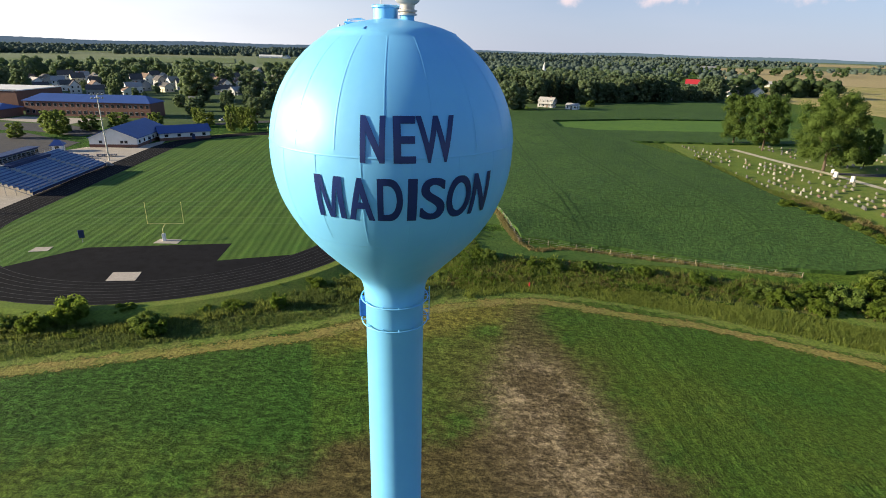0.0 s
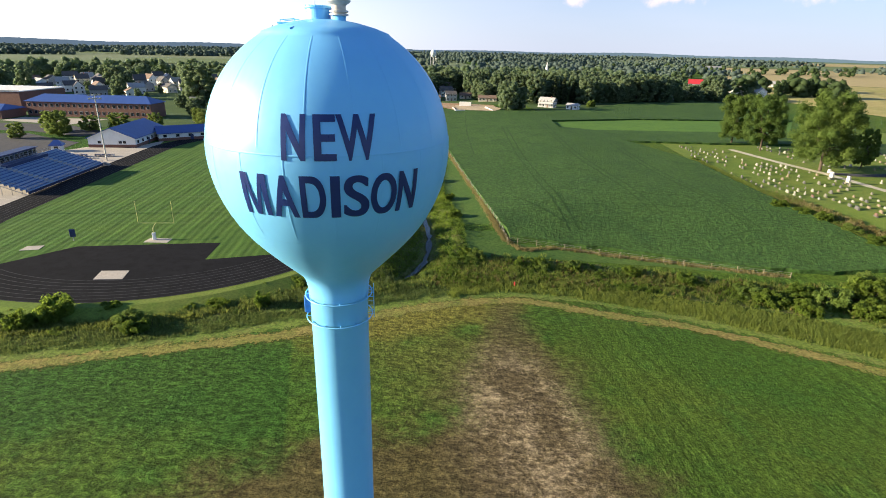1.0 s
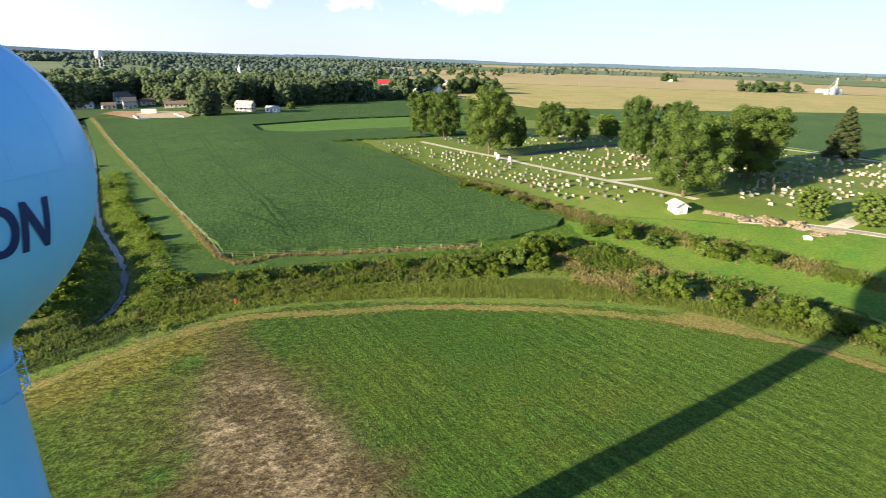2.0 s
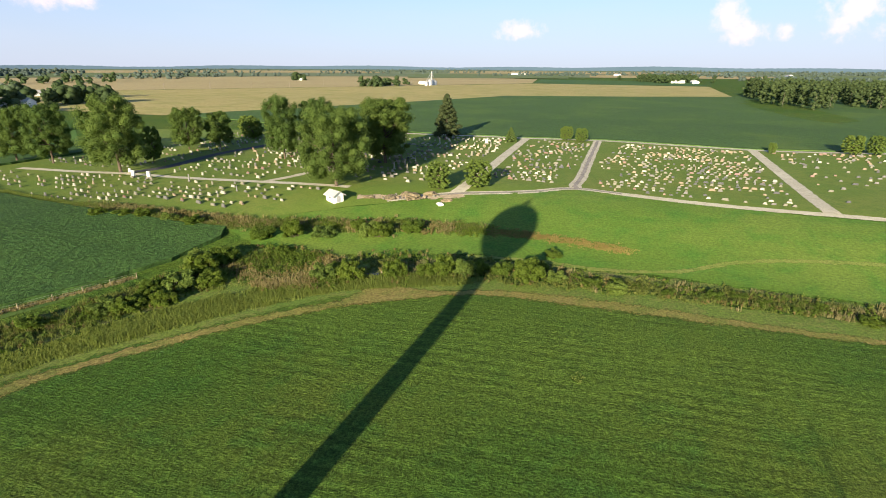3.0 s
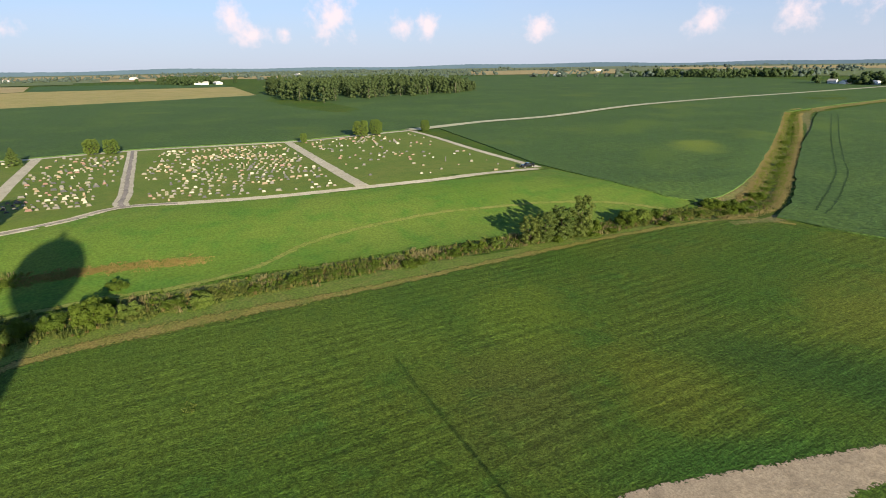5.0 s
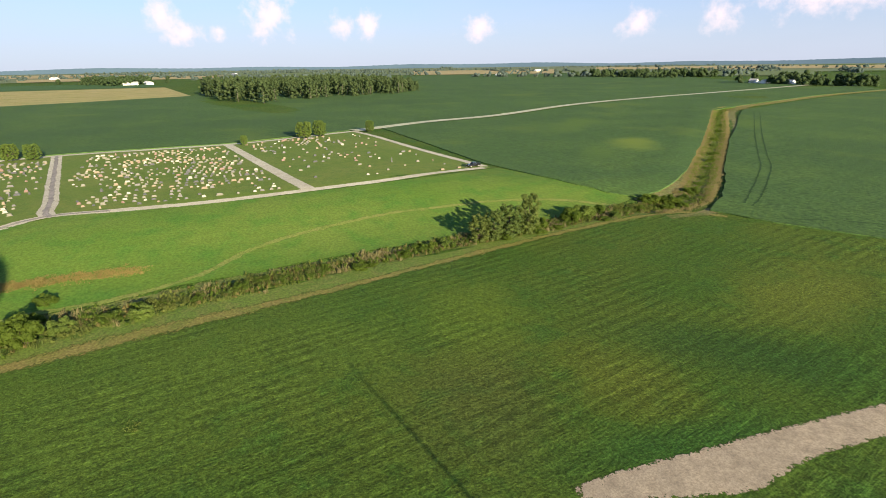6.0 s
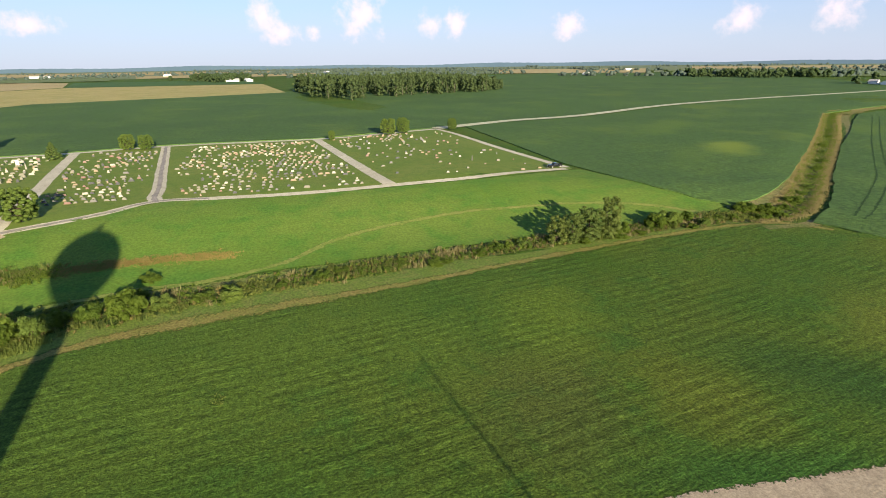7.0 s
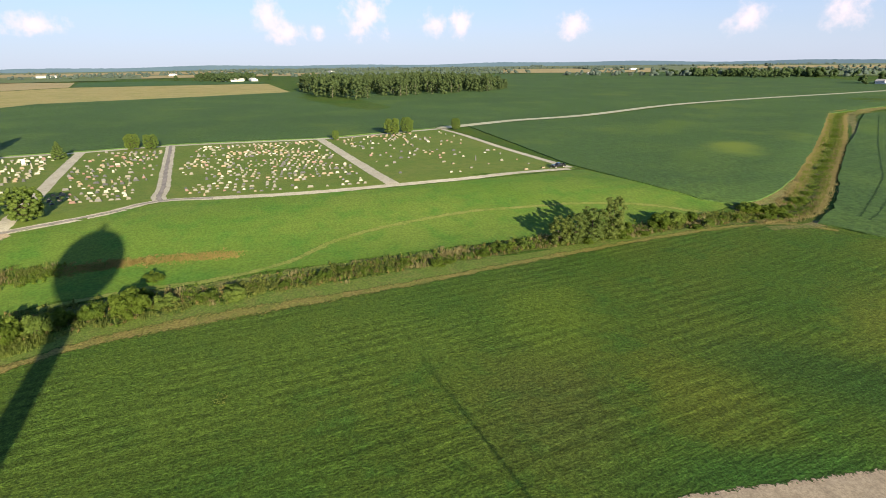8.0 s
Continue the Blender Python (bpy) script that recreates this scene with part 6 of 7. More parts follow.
# ---------------------------------------------------------------- the cemetery
STONE = [surface("pale_granite", (0.18, 0.172, 0.13), (0.135, 0.13, 0.10), 0.8, scale=4.0), surface("white_marble", (0.33, 0.315, 0.26), (0.26, 0.245, 0.20), 0.65, scale=4.0), surface("grey_granite", (0.12, 0.115, 0.105), (0.10, 0.10, 0.095), 0.6, scale=4.0),
         surface("red_granite", (0.17, 0.10, 0.08), (0.14, 0.08, 0.065), 0.5, scale=4.0), surface("black_granite", (0.05, 0.05, 0.055), (0.07, 0.07, 0.07), 0.3, scale=4.0), surface("buff_sandstone", (0.22, 0.175, 0.115), (0.18, 0.145, 0.10), 0.8, scale=4.0)]
STONE_WORDS = ["pale grey granite", "weathered white marble", "grey granite", "reddish granite", "polished black granite", "buff sandstone"]


def slab_mesh(w, d, h, crown, bevel=0.03):
    """An upright tablet with a rounded, peaked or flat head."""
    bm = bmesh.new()
    n = 8
    pts = [(-w / 2, 0), (w / 2, 0)]
    for k in range(n + 1):
        u = k / n
        x = w / 2 - w * u
        pts.append((x, h - crown * (2 * u - 1) ** 2))
    a = [bm.verts.new((x, -d / 2, z)) for x, z in pts]
    b = [bm.verts.new((x, d / 2, z)) for x, z in pts]
    bm.faces.new(a)
    bm.faces.new(b[::-1])
    for i in range(len(pts)):
        j = (i + 1) % len(pts)
        bm.faces.new((a[j], a[i], b[i], b[j]))
    bmesh.ops.recalc_face_normals(bm, faces=bm.faces)
    return bm


def gravestones():
    kinds = [("tablet", slab_mesh(1.3, 0.3, 0.7, 0.1), 1.75), ("tablet", slab_mesh(0.8, 0.24, 0.95, 0.2), 1.15), ("tablet", slab_mesh(1.8, 0.34, 0.6, 0.05), 2.3), ("tablet", slab_mesh(1.0, 0.32, 0.5, 0.06), 1.4),
             ("obelisk", rod(bmesh.new(), (0, 0, 0), (0, 0, 2.6), 0.42, 0.2, 4), 1.1)]
    meshes = {}
    for ki, (word, bm, base) in enumerate(kinds):
        for si, st in enumerate(STONE):
            me = bpy.data.meshes.new(word)
            bm.to_mesh(me)
            me.materials.append(st)
            b = boxes((-base / 2, -0.26, 0, base / 2, 0.26, 0.24), bevel=0.03)
            mb = bpy.data.meshes.new("base")
            b.to_mesh(mb)
            b.free()
            mb.materials.append(STONE[(2 if si in (3, 4) else si)])
            meshes[ki, si] = (word, me, mb)
        bm.free()
    r = random.Random(31)
    spots = []

    def rows(x0, x1, y0, y1, dx, dy, fill, kinds_w, stones_w, bound=None, turn=90, skew=0.0):
        x = x0
        while x < x1:
            y = y0 + r.uniform(0, dy)
            while y < y1:
                px, py = x + r.uniform(-0.25, 0.25) + skew * (y - y0), y + r.uniform(-0.5, 0.5)
                if r.random() < fill * (0.5 + 1.3 * noise.noise((px * 0.07, py * 0.05, 3.0)) + 0.35) and (bound is None or bool(inside(np.array(px), np.array(py), bound))):
                    spots.append((px, py, turn + r.uniform(-4, 4), r.choices(range(5), kinds_w)[0], r.choices(range(6), stones_w)[0], r.uniform(0.52, 0.92) * (1.2 if kinds_w is old_mix else 1.0)))
                y += dy
            x += dx
    new_mix, old_mix = (4, 1, 4, 5, 0.05), (4, 2, 2.5, 4, 0.2)
    light, mixed_s = (4, 7, 2.5, 0.8, 0.6, 2.5), (5, 2.6, 3.2, 2.2, 3.2, 3.4)
    rows(186, 293, 42, 80, 4.2, 2.5, 0.8, new_mix, mixed_s, [(186, 38), (230, 41.5), (290, 48), (293, 78), (237, 71.5), (200, 66.5), (180, 63), (178, 45)])
    rows(183, 296, -30, 33, 4.2, 2.5, 0.76, new_mix, mixed_s, [(184, 29), (199, 30.5), (230, 34), (296, 41), (297, -22), (237, -27.5), (198, -31), (181, -32), (179, 0), (182, 18)])
    rows(185, 310, -99, -38, 5.2, 3.4, 0.26, new_mix, mixed_s, [(182, -42), (198, -39.5), (237, -36), (298, -31), (308, -66), (314, -94), (235, -98), (184, -101)])
    rows(262, 306, -74, -34, 3.6, 2.6, 0.55, new_mix, mixed_s, [(262, -38), (298, -33), (306, -66), (300, -74), (280, -62)])
    rows(166, 290, 82, 150, 4.8, 3.0, 0.8, old_mix, light, [(168, 74), (200, 76), (237, 81), (288, 89), (284, 118), (262, 150), (210, 145), (165, 122), (158, 98)])
    rows(101, 149, 102, 238, 4.2, 3.2, 0.72, old_mix, light, [(120, 106), (146, 104), (143, 118), (138, 142), (134, 162), (131, 184), (126, 204), (120, 232), (104, 238), (99, 205), (101, 160), (103, 130)], 75)
    rows(140, 270, 132, 235, 4.6, 3.2, 0.75, old_mix, light, [(148, 135), (196, 131), (262, 155), (268, 205), (222, 188), (184, 186), (152, 179), (142, 180), (143, 160)], 80)
    rows(140, 262, 188, 240, 4.6, 3.2, 0.7, old_mix, light, [(141, 192), (182, 196), (222, 198), (258, 218), (225, 262), (136, 240)], 80)
    # the 300 that stand in the strip nearest the creek are things of their own
    spots.sort(key=lambda s: s[0])
    keep = [s for s in spots if not (crowded(s[0], s[1], BIG, 2.0))]
    made = []
    for n, (x, y, turn, ki, si, sz) in enumerate(keep[:300]):
        word, me, mb = meshes[ki, si]
        g0 = thing("gravestone", place(x, y, turn, sz, 0.05), STONE_WORDS[si] + (" obelisk on a plinth in mown grass" if ki == 4 else " headstone on a plinth in mown grass"), "gravestone", "graves of the cemetery")
        a = new(word, me)
        a.parent, a.location = g0, (0, 0, 0.23)
        b = new("base", mb)
        b.parent = g0
        made.append(g0)
    for si in range(6):
        vs, fs, k = [], [], 0
        for x, y, turn, ki, s2, sz in keep[300:]:
            if s2 != si:
                continue
            m = place(x, y, turn, sz, 0.05)
            for me, dz in ((meshes[ki, si][1], 0.23), (meshes[ki, si][2], 0.0)):
                for v in me.vertices:
                    vs.append((m @ (v.co + Vector((0, 0, dz))))[:])
                for p in me.polygons:
                    fs.append([i + k for i in p.vertices])
                k = len(vs)
        tagged(mesh_of("gravestones", vs, fs, STONE[si]), "rows of " + STONE_WORDS[si] + " headstones farther off", "gravestones", kind="stuff")


gravestones()


def monument(x, y, w, h, label):
    m = thing("monument", place(x, y, 92, 1.0, 0.05), label, "monument", "large monuments")
    part("plinth", boxes((-w * 0.7, -0.55, 0, w * 0.7, 0.55, 0.35), (-w * 0.6, -0.45, 0.35, w * 0.6, 0.45, 0.6), bevel=0.04), STONE[0], m)
    part("slab", slab_mesh(w, 0.5, h - 0.6, 0.12), MARBLE, m).location.z = 0.59


MARBLE = surface("bright_marble", (0.62, 0.60, 0.55), (0.52, 0.50, 0.45), 0.6, scale=2.0)
monument(266, 95, 1.3, 2.7, "tall white marble monument near the far drive")
monument(131.6, 177.3, 1.5, 2.5, "white marble monument on a stepped plinth")
monument(132.2, 170.2, 1.4, 2.6, "white marble monument beside the gravel drive")
monument(135.6, 184.5, 1.1, 1.9, "white marble monument under the old tree")

# ---------------------------------------------------------------- buildings
WHITE = surface("white_siding", (0.80, 0.79, 0.75), (0.74, 0.73, 0.69), 0.7, scale=0.6)
CREAM = surface("cream_siding", (0.62, 0.55, 0.42), (0.56, 0.5, 0.38), 0.7, scale=0.6)
GREY_SIDING = surface("grey_siding", (0.36, 0.37, 0.38), (0.3, 0.31, 0.32), 0.7, scale=0.6)
SHINGLE = surface("dark_shingles", (0.09, 0.085, 0.085), (0.12, 0.11, 0.105), 0.9, scale=1.5)
SHINGLE_B = surface("brown_shingles", (0.20, 0.135, 0.10), (0.16, 0.11, 0.085), 0.9, scale=1.5)
SHINGLE_L = surface("pale_shingles", (0.42, 0.41, 0.40), (0.36, 0.35, 0.34), 0.9, scale=1.5)
BLUE_ROOF = surface("blue_metal_roof", (0.045, 0.095, 0.30), (0.04, 0.085, 0.27), 0.4, 0.0, scale=0.4)
RED_ROOF = surface("red_metal_roof", (0.46, 0.035, 0.045), (0.40, 0.03, 0.04), 0.5, scale=0.4)
BRICK = surface("red_brown_brick", (0.20, 0.095, 0.07), (0.16, 0.08, 0.06), 0.85, scale=1.2)
PANE = surface("window_glass", (0.02, 0.025, 0.03), rough=0.12)
DARK_BLUE = surface("navy_panel", (0.015, 0.03, 0.11), rough=0.5)
BENCH = surface("blue_bench_paint", (0.22, 0.32, 0.46), (0.26, 0.36, 0.49), 0.75, scale=1.5, spec=0.2)
RISER = surface("blue_riser_paint", (0.06, 0.13, 0.32), rough=0.5)
STEEL = surface("steel_frame", (0.4, 0.4, 0.4), rough=0.5, metal=0.6)
YELLOW = surface("pale_yellow_post", (0.62, 0.6, 0.2), rough=0.5)


def gable_roof(w, d, eave, ridge, over=0.4, thick=0.18, hip=0.0):
    """A pitched roof with the ridge along x; hip: how far the ridge stops short of the ends."""
    bm = bmesh.new()
    x, y = w / 2 + over, d / 2 + over
    drop = (ridge - eave) * over / (d / 2)
    z0 = eave - drop
    lo = [(-x, -y, z0), (x, -y, z0), (x, y, z0), (-x, y, z0)]
    top = [(-x + hip, 0, ridge), (x - hip, 0, ridge)]
    v = [bm.verts.new(q) for q in lo + top]
    u = [bm.verts.new((q[0], q[1], q[2] + thick)) for q in lo + top]
    for f in ((0, 1, 5, 4), (2, 3, 4, 5), (1, 2, 5), (3, 0, 4)):
        if len(f) == 3 and not hip:
            continue
        bm.faces.new([u[i] for i in f])
        bm.faces.new([v[i] for i in f[::-1]])
    rim_edges = [(0, 1), (2, 3)] + ([(1, 2), (3, 0)] if hip else [(1, 5), (5, 2), (3, 4), (4, 0)])
    for a, b in rim_edges:
        bm.faces.new((v[a], v[b], u[b], u[a]))
    bmesh.ops.recalc_face_normals(bm, faces=bm.faces)
    return bm


def gable_walls(w, d, eave, ridge, hip=0.0):
    bm = bmesh.new()
    box(bm, -w / 2, -d / 2, -0.6, w / 2, d / 2, eave)
    if not hip:
        for sx in (-1, 1):
            a = [bm.verts.new(q) for q in ((sx * w / 2, -d / 2, eave), (sx * w / 2, d / 2, eave), (sx * w / 2, 0, ridge - 0.02))]
            b = [bm.verts.new((q.co.x - sx * 0.2, q.co.y, q.co.z)) for q in a]
            bm.faces.new(a)
            bm.faces.new(b[::-1])
            for i in range(3):
                bm.faces.new((a[i], a[(i + 1) % 3], b[(i + 1) % 3], b[i]))
        bmesh.ops.recalc_face_normals(bm, faces=bm.faces)
    return bm


def openings(owner, w, d, rows, frame_mat, side="-y", size=(1.0, 1.3), name="window"):
    """Windows in their frames on one side: rows of (along, sill height)."""
    for u, z in rows:
        a, b = size
        out = {"-y": (lambda p, q, r: (p, -d / 2 - q, r)), "+y": (lambda p, q, r: (p, d / 2 + q, r)), "-x": (lambda p, q, r: (-w / 2 - q, p, r)), "+x": (lambda p, q, r: (w / 2 + q, p, r))}[side]

        def slab(x0, x1, y0, y1, z0, z1):
            p, q = out(x0, y0, z0), out(x1, y1, z1)
            return boxes((min(p[0], q[0]), min(p[1], q[1]), z0, max(p[0], q[0]), max(p[1], q[1]), z1))
        win = part(name, slab(u - a / 2 - 0.1, u + a / 2 + 0.1, 0.0, 0.05, z - 0.1, z + b + 0.1), frame_mat, owner)
        part("pane", slab(u - a / 2, u + a / 2, 0.05, 0.075, z, z + b), PANE, win)


def house(x, y, turn, w, d, eave, ridge, wall, roof, label, chimney=False, porch=False, two=False, size=1.0):
    h = thing("house", place(x, y, turn, size), label, "house", "houses of the town")
    part("wall", gable_walls(w, d, eave, ridge), wall, h)
    part("roof", gable_roof(w, d, eave, ridge), roof, h)
    n = max(2, int(w / 2.6))
    us = [-w / 2 + w * (i + 0.5) / n for i in range(n)]
    zs = (1.0, 3.9) if two else (1.0,)
    for side in ("-y", "+y"):
        openings(h, w, d, [(u, z) for i, u in enumerate(us) for z in zs if not (i == n // 2 and z == 1.0)], WHITE, side)
    for side in ("-x", "+x"):
        openings(h, w, d, [(q, z) for q in (-d / 4, d / 4) for z in zs], WHITE, side)
    part("door", boxes((us[n // 2] - 0.5, -d / 2 - 0.06, 0.0, us[n // 2] + 0.5, -d / 2, 2.1)), SHINGLE_B, h)
    if chimney:
        part("chimney", boxes((w * 0.2, -0.4, eave, w * 0.2 + 0.7, 0.4, ridge + 0.9)), BRICK, h)
    if porch:
        pr = part("porch_roof", boxes((-w / 2 + 0.5, -d / 2 - 2.2, 2.5, w / 2 - 0.5, -d / 2, 2.7)), roof, h)
        for q in (-w / 2 + 0.7, 0.0, w / 2 - 0.7):
            part("porch_post", boxes((q - 0.08, -d / 2 - 2.1, -0.3, q + 0.08, -d / 2 - 1.95, 2.5)), WHITE, h)
    return h


house(75, 398, -32, 11, 7, 4.6, 6.8, GREY_SIDING, SHINGLE_L, "grey two-storey farmhouse beside the soybeans", True, True, True)
house(91, 387.5, -32, 8, 6, 2.8, 4.0, WHITE, SHINGLE_L, "low white outbuilding beside the farmhouse")
house(34.5, 434, -4, 14, 8, 2.7, 4.6, CREAM, SHINGLE_B, "low cream bungalow with a brown roof")
house(6, 432, 8, 8, 9, 4.6, 7.2, GREY_SIDING, SHINGLE, "grey house with a dark roof at the town's edge", False, False, True)
house(-6, 428, 8, 8, 7, 2.8, 4.2, CREAM, SHINGLE_B, "small tan garage with a brown roof")
house(-20, 436, 8, 10, 7, 2.6, 4.0, WHITE, SHINGLE_L, "low white house among the trees")
house(2, 470, 12, 10, 9, 5.2, 8.2, WHITE, SHINGLE, "white two-storey house among the trees", True, False, True)
house(4, 503, -20, 13, 10, 6.0, 10.0, WHITE, SHINGLE_L, "large white two-storey house above the bungalows", True, True, True)
house(18, 455, 5, 9, 7, 2.7, 4.4, CREAM, SHINGLE_B, "cream bungalow under the trees")
house(-164.8, 372, 20, 7, 6, 2.4, 3.8, CREAM, SHINGLE_L, "small cream shed beside a tall tree")
r = random.Random(77)
for i, (x, y, h) in enumerate(ROWS):
    two = h > 8
    w, d = r.uniform(9, 13), r.uniform(7, 9)
    wall = r.choice((WHITE, WHITE, CREAM, WHITE, WHITE, GREY_SIDING))
    word = {WHITE: "white", CREAM: "cream", GREY_SIDING: "grey"}[wall]
    roof = r.choice((SHINGLE, SHINGLE_L, SHINGLE_B, SHINGLE))
    house(x, y, r.choice((-40, 50, -55, 35)) + r.uniform(-8, 8), w, d, h * 0.62, h, wall, roof, word + (" two-storey" if two else " single-storey") + " house on a tree-lined street", i % 3 == 0, i % 4 == 0, two)


def hall(name, x, y, turn, w, d, eave, ridge, wall, roof, label, category, hip=0.0, win=0, rows=(1.2,), base=None, size=(1.6, 1.6), doors=()):
    h = thing(name, place(x, y, turn), label, category)
    part("wall", gable_walls(w, d, eave, ridge, hip), wall, h)
    if base:
        part("base_course", boxes((-w / 2 - 0.06, -d / 2 - 0.06, -0.6, w / 2 + 0.06, d / 2 + 0.06, 1.15)), base, h)
    part("roof", gable_roof(w, d, eave, ridge, 0.6, 0.2, hip), roof, h)
    if win:
        us = [-w / 2 + w * (i + 0.5) / win for i in range(win)]
        openings(h, w, d, [(u, z) for u in us for z in rows], GREY_SIDING, "-y", size)
    for u in doors:
        part("door", boxes((u - 0.6, -d / 2 - 0.1, 0, u + 0.6, -d / 2 - 0.02, 2.2)), DARK_BLUE, h)
    return h


# the school: a long brick wing with a blue roof, a gymnasium, a low wing
school = hall("school", -183, 294, -1.5, 66, 14, 7.6, 10.6, BRICK, BLUE_ROOF, "long two-storey brick school with a blue metal roof", "school", 6.0, 22, (1.3, 4.9), None, (1.4, 1.5))
gym = thing("gymnasium", place(-262, 322, -1.5), "large brick gymnasium with a flat white roof", "gymnasium")
part("wall", boxes((-32, -18, -0.6, 32, 18, 10.5)), BRICK, gym)
part("roof", boxes((-32.4, -18.4, 10.5, 32.4, 18.4, 11.0)), WHITE, gym)
part("parapet", boxes((-32.6, -18.6, 11.0, 32.6, -18.2, 11.35)), SHINGLE_L, gym)
low = hall("school_wing", -238, 281, -1.5, 40, 16, 4.2, 6.4, BRICK, BLUE_ROOF, "low brick school wing with a blue roof", "school wing", 4.0, 12, (1.1,), None, (1.4, 1.5))
# field house: white gable end towards the field, a wing beside it
fh = hall("field_house", -124, 218, 96, 30, 17, 3.6, 7.2, WHITE, BLUE_ROOF, "white field house with brick base and blue metal roof", "field house", 0.0, 7, (1.5,), BRICK, (1.2, 1.0), (-3.0, 6.0))
openings(fh, 30, 17, [(-4.5, 1.6), (-3.0, 1.6), (4.5, 1.6)], GREY_SIDING, "-x", (1.0, 0.9))
hall("field_house_wing", -107.5, 228, 34, 19, 9, 3.2, 5.4, WHITE, BLUE_ROOF, "white field house wing under a blue roof", "field house wing", 0.0, 4, (1.5,), BRICK, (1.2, 1.0), (3.0,))
hall("ticket_booth", -137, 194, 20, 3.2, 3.2, 2.6, 3.8, WHITE, BLUE_ROOF, "small white ticket booth with a blue roof", "booth", 1.4, 1, (1.0,), None, (1.2, 0.9))
barn = hall("barn", 300, 552, -60, 24, 16, 5.0, 9.0, WHITE, SHINGLE_L, "large white barn with a pale metal roof", "barn", 0.0, 0)
hall("barn", 281, 548, -60, 16, 9, 4.0, 6.2, WHITE, SHINGLE_L, "long white farm shed with a pale roof", "barn", 0.0, 0)
red = hall("red_roofed_house", 264, 596, -20, 13, 9, 9.0, 13.0, GREY_SIDING, RED_ROOF, "tall house with a bright red metal roof", "house", 0.0, 4, (1.2, 4.2))
shed = hall("shed", 132.8, 93.0, -112, 4.0, 3.3, 2.1, 3.1, WHITE, SHINGLE_L, "small white shed with grey roof by the graves", "shed", 0.0, 1, (1.2,), None, (0.8, 0.8))
part("door", boxes((2.0, -0.6, 0, 2.06, 0.6, 1.8)), GREY_SIDING, shed)
church = thing("church", place(124, 758, 10), "white church with a tall pointed steeple", "church")
part("nave", gable_walls(22, 11, 7, 12), WHITE, church)
part("roof", gable_roof(22, 11, 7, 12), SHINGLE, church)
part("belfry", boxes((9, -2.2, 0, 13.4, 2.2, 13)), WHITE, church)
part("spire", rod(bmesh.new(), (11.2, 0, 13), (11.2, 0, 24), 2.4, 0.05, 8), WHITE, church)
# farms far off
NEAR_FARMS = [(1455, 15, 60, 14, 7), (1440, 50, 30, 12, 7), (1448, 82, 16, 10, 6), (1116, 695, 18, 12, 7), (1060, 520, 30, 10, 6), (1443, -923, 22, 10, 7), (1420, -900, 14, 9, 6), (578, -868, 16, 10, 6), (545, -880, 14, 9, 6), (600, -872, 12, 8, 7), (1165, 930, 20, 12, 8)]
FAR_FARMS = [(1700, -500, 30, 12, 8), (1710, -440, 24, 12, 8), (2300, 700, 60, 16, 9), (2300, 300, 40, 14, 9), (2500, -300, 50, 16, 9), (1900, -1400, 30, 14, 8), (420, 740, 40, 14, 7), (-465, 1553, 60, 20, 9), (-420, 1540, 40, 16, 9), (250, 1300, 40, 16, 10), (700, 1500, 60, 16, 9)]
for i, (x, y, w, d, h) in enumerate(NEAR_FARMS + FAR_FARMS):
    hall("farm_building", x, y, (8, 95, -15)[i % 3], w, d, h * 0.55, h, WHITE, SHINGLE_L if i % 2 else WHITE, "long white farm building with a pale roof", "farm building", 0.0, 0)

# grain elevator
el = thing("grain_elevator", place(1009.7, 483, 0, 0.8), "pale grain elevator with bins and leaning spouts", "grain elevator")
for q, (x, y, rr, hh) in enumerate(((-10, 0, 6, 12), (4, 4, 6.5, 14), (16, 0, 5, 10), (-22, 4, 5, 9))):
    part("bin", lathe([(0.3, hh + rr * 0.5), (rr, hh), (rr, -1)], 20, x, y), GALV, el, "", True)
part("leg_tower", boxes((-1.2, -1.2, 0, 1.2, 1.2, 33)), GALV, el)
for x, y, hh in ((-10, 0, 14), (4, 4, 17), (16, 0, 13), (-22, 4, 12)):
    part("spout", rod(bmesh.new(), (0, 0, 31), (x, y, hh), 0.5, 0.5, 6), GALV, el)

# the old town tank on its legs
old = thing("old_water_tower", place(-20.5, 912), "small silver water tank on four steel legs", "water tower")
part("tank", lathe([(0, 35.5), (2.5, 34.6), (4.6, 32.6), (4.6, 27), (3.6, 25), (1.2, 23.6), (0, 23.4)], 24), surface("silver_tank_paint", (0.6, 0.66, 0.68), rough=0.4), old, "", True)
for sx in (-1, 1):
    for sy in (-1, 1):
        part("leg", rod(bmesh.new(), (sx * 5.2, sy * 5.2, -1), (sx * 3.9, sy * 3.9, 29), 0.35, 0.3, 6), GALV, old)
part("riser", rod(bmesh.new(), (0, 0, -1), (0, 0, 24), 0.8, 0.8, 8), GALV, old)
for z in (9, 18):
    bm = bmesh.new()
    k = 5.2 - 1.3 * z / 29
    for a, b in (((-k, -k), (k, -k)), ((k, -k), (k, k)), ((k, k), (-k, k)), ((-k, k), (-k, -k))):
        rod(bm, (*a, z), (*b, z), 0.12, 0.12, 5)
    part("brace_ring", bm, GALV, old)

# ---------------------------------------------------------------- the sports ground
AX = Vector((-0.078, 0.997, 0))
SD = Vector((0.997, 0.078, 0))
C1 = Vector((-57.3, 119.2, 0))
LENGTH = 88.0


def oval(r, n=40, z=0.0):
    pts = []
    for k in range(n + 1):
        a = math.pi * k / n
        pts.append(C1 - SD * r * math.cos(a) - AX * r * math.sin(a))
    for k in range(n + 1):
        a = math.pi * k / n
        pts.append(C1 + AX * LENGTH + SD * r * math.cos(a) + AX * r * math.sin(a))
    return [(p.x, p.y, z) for p in pts]


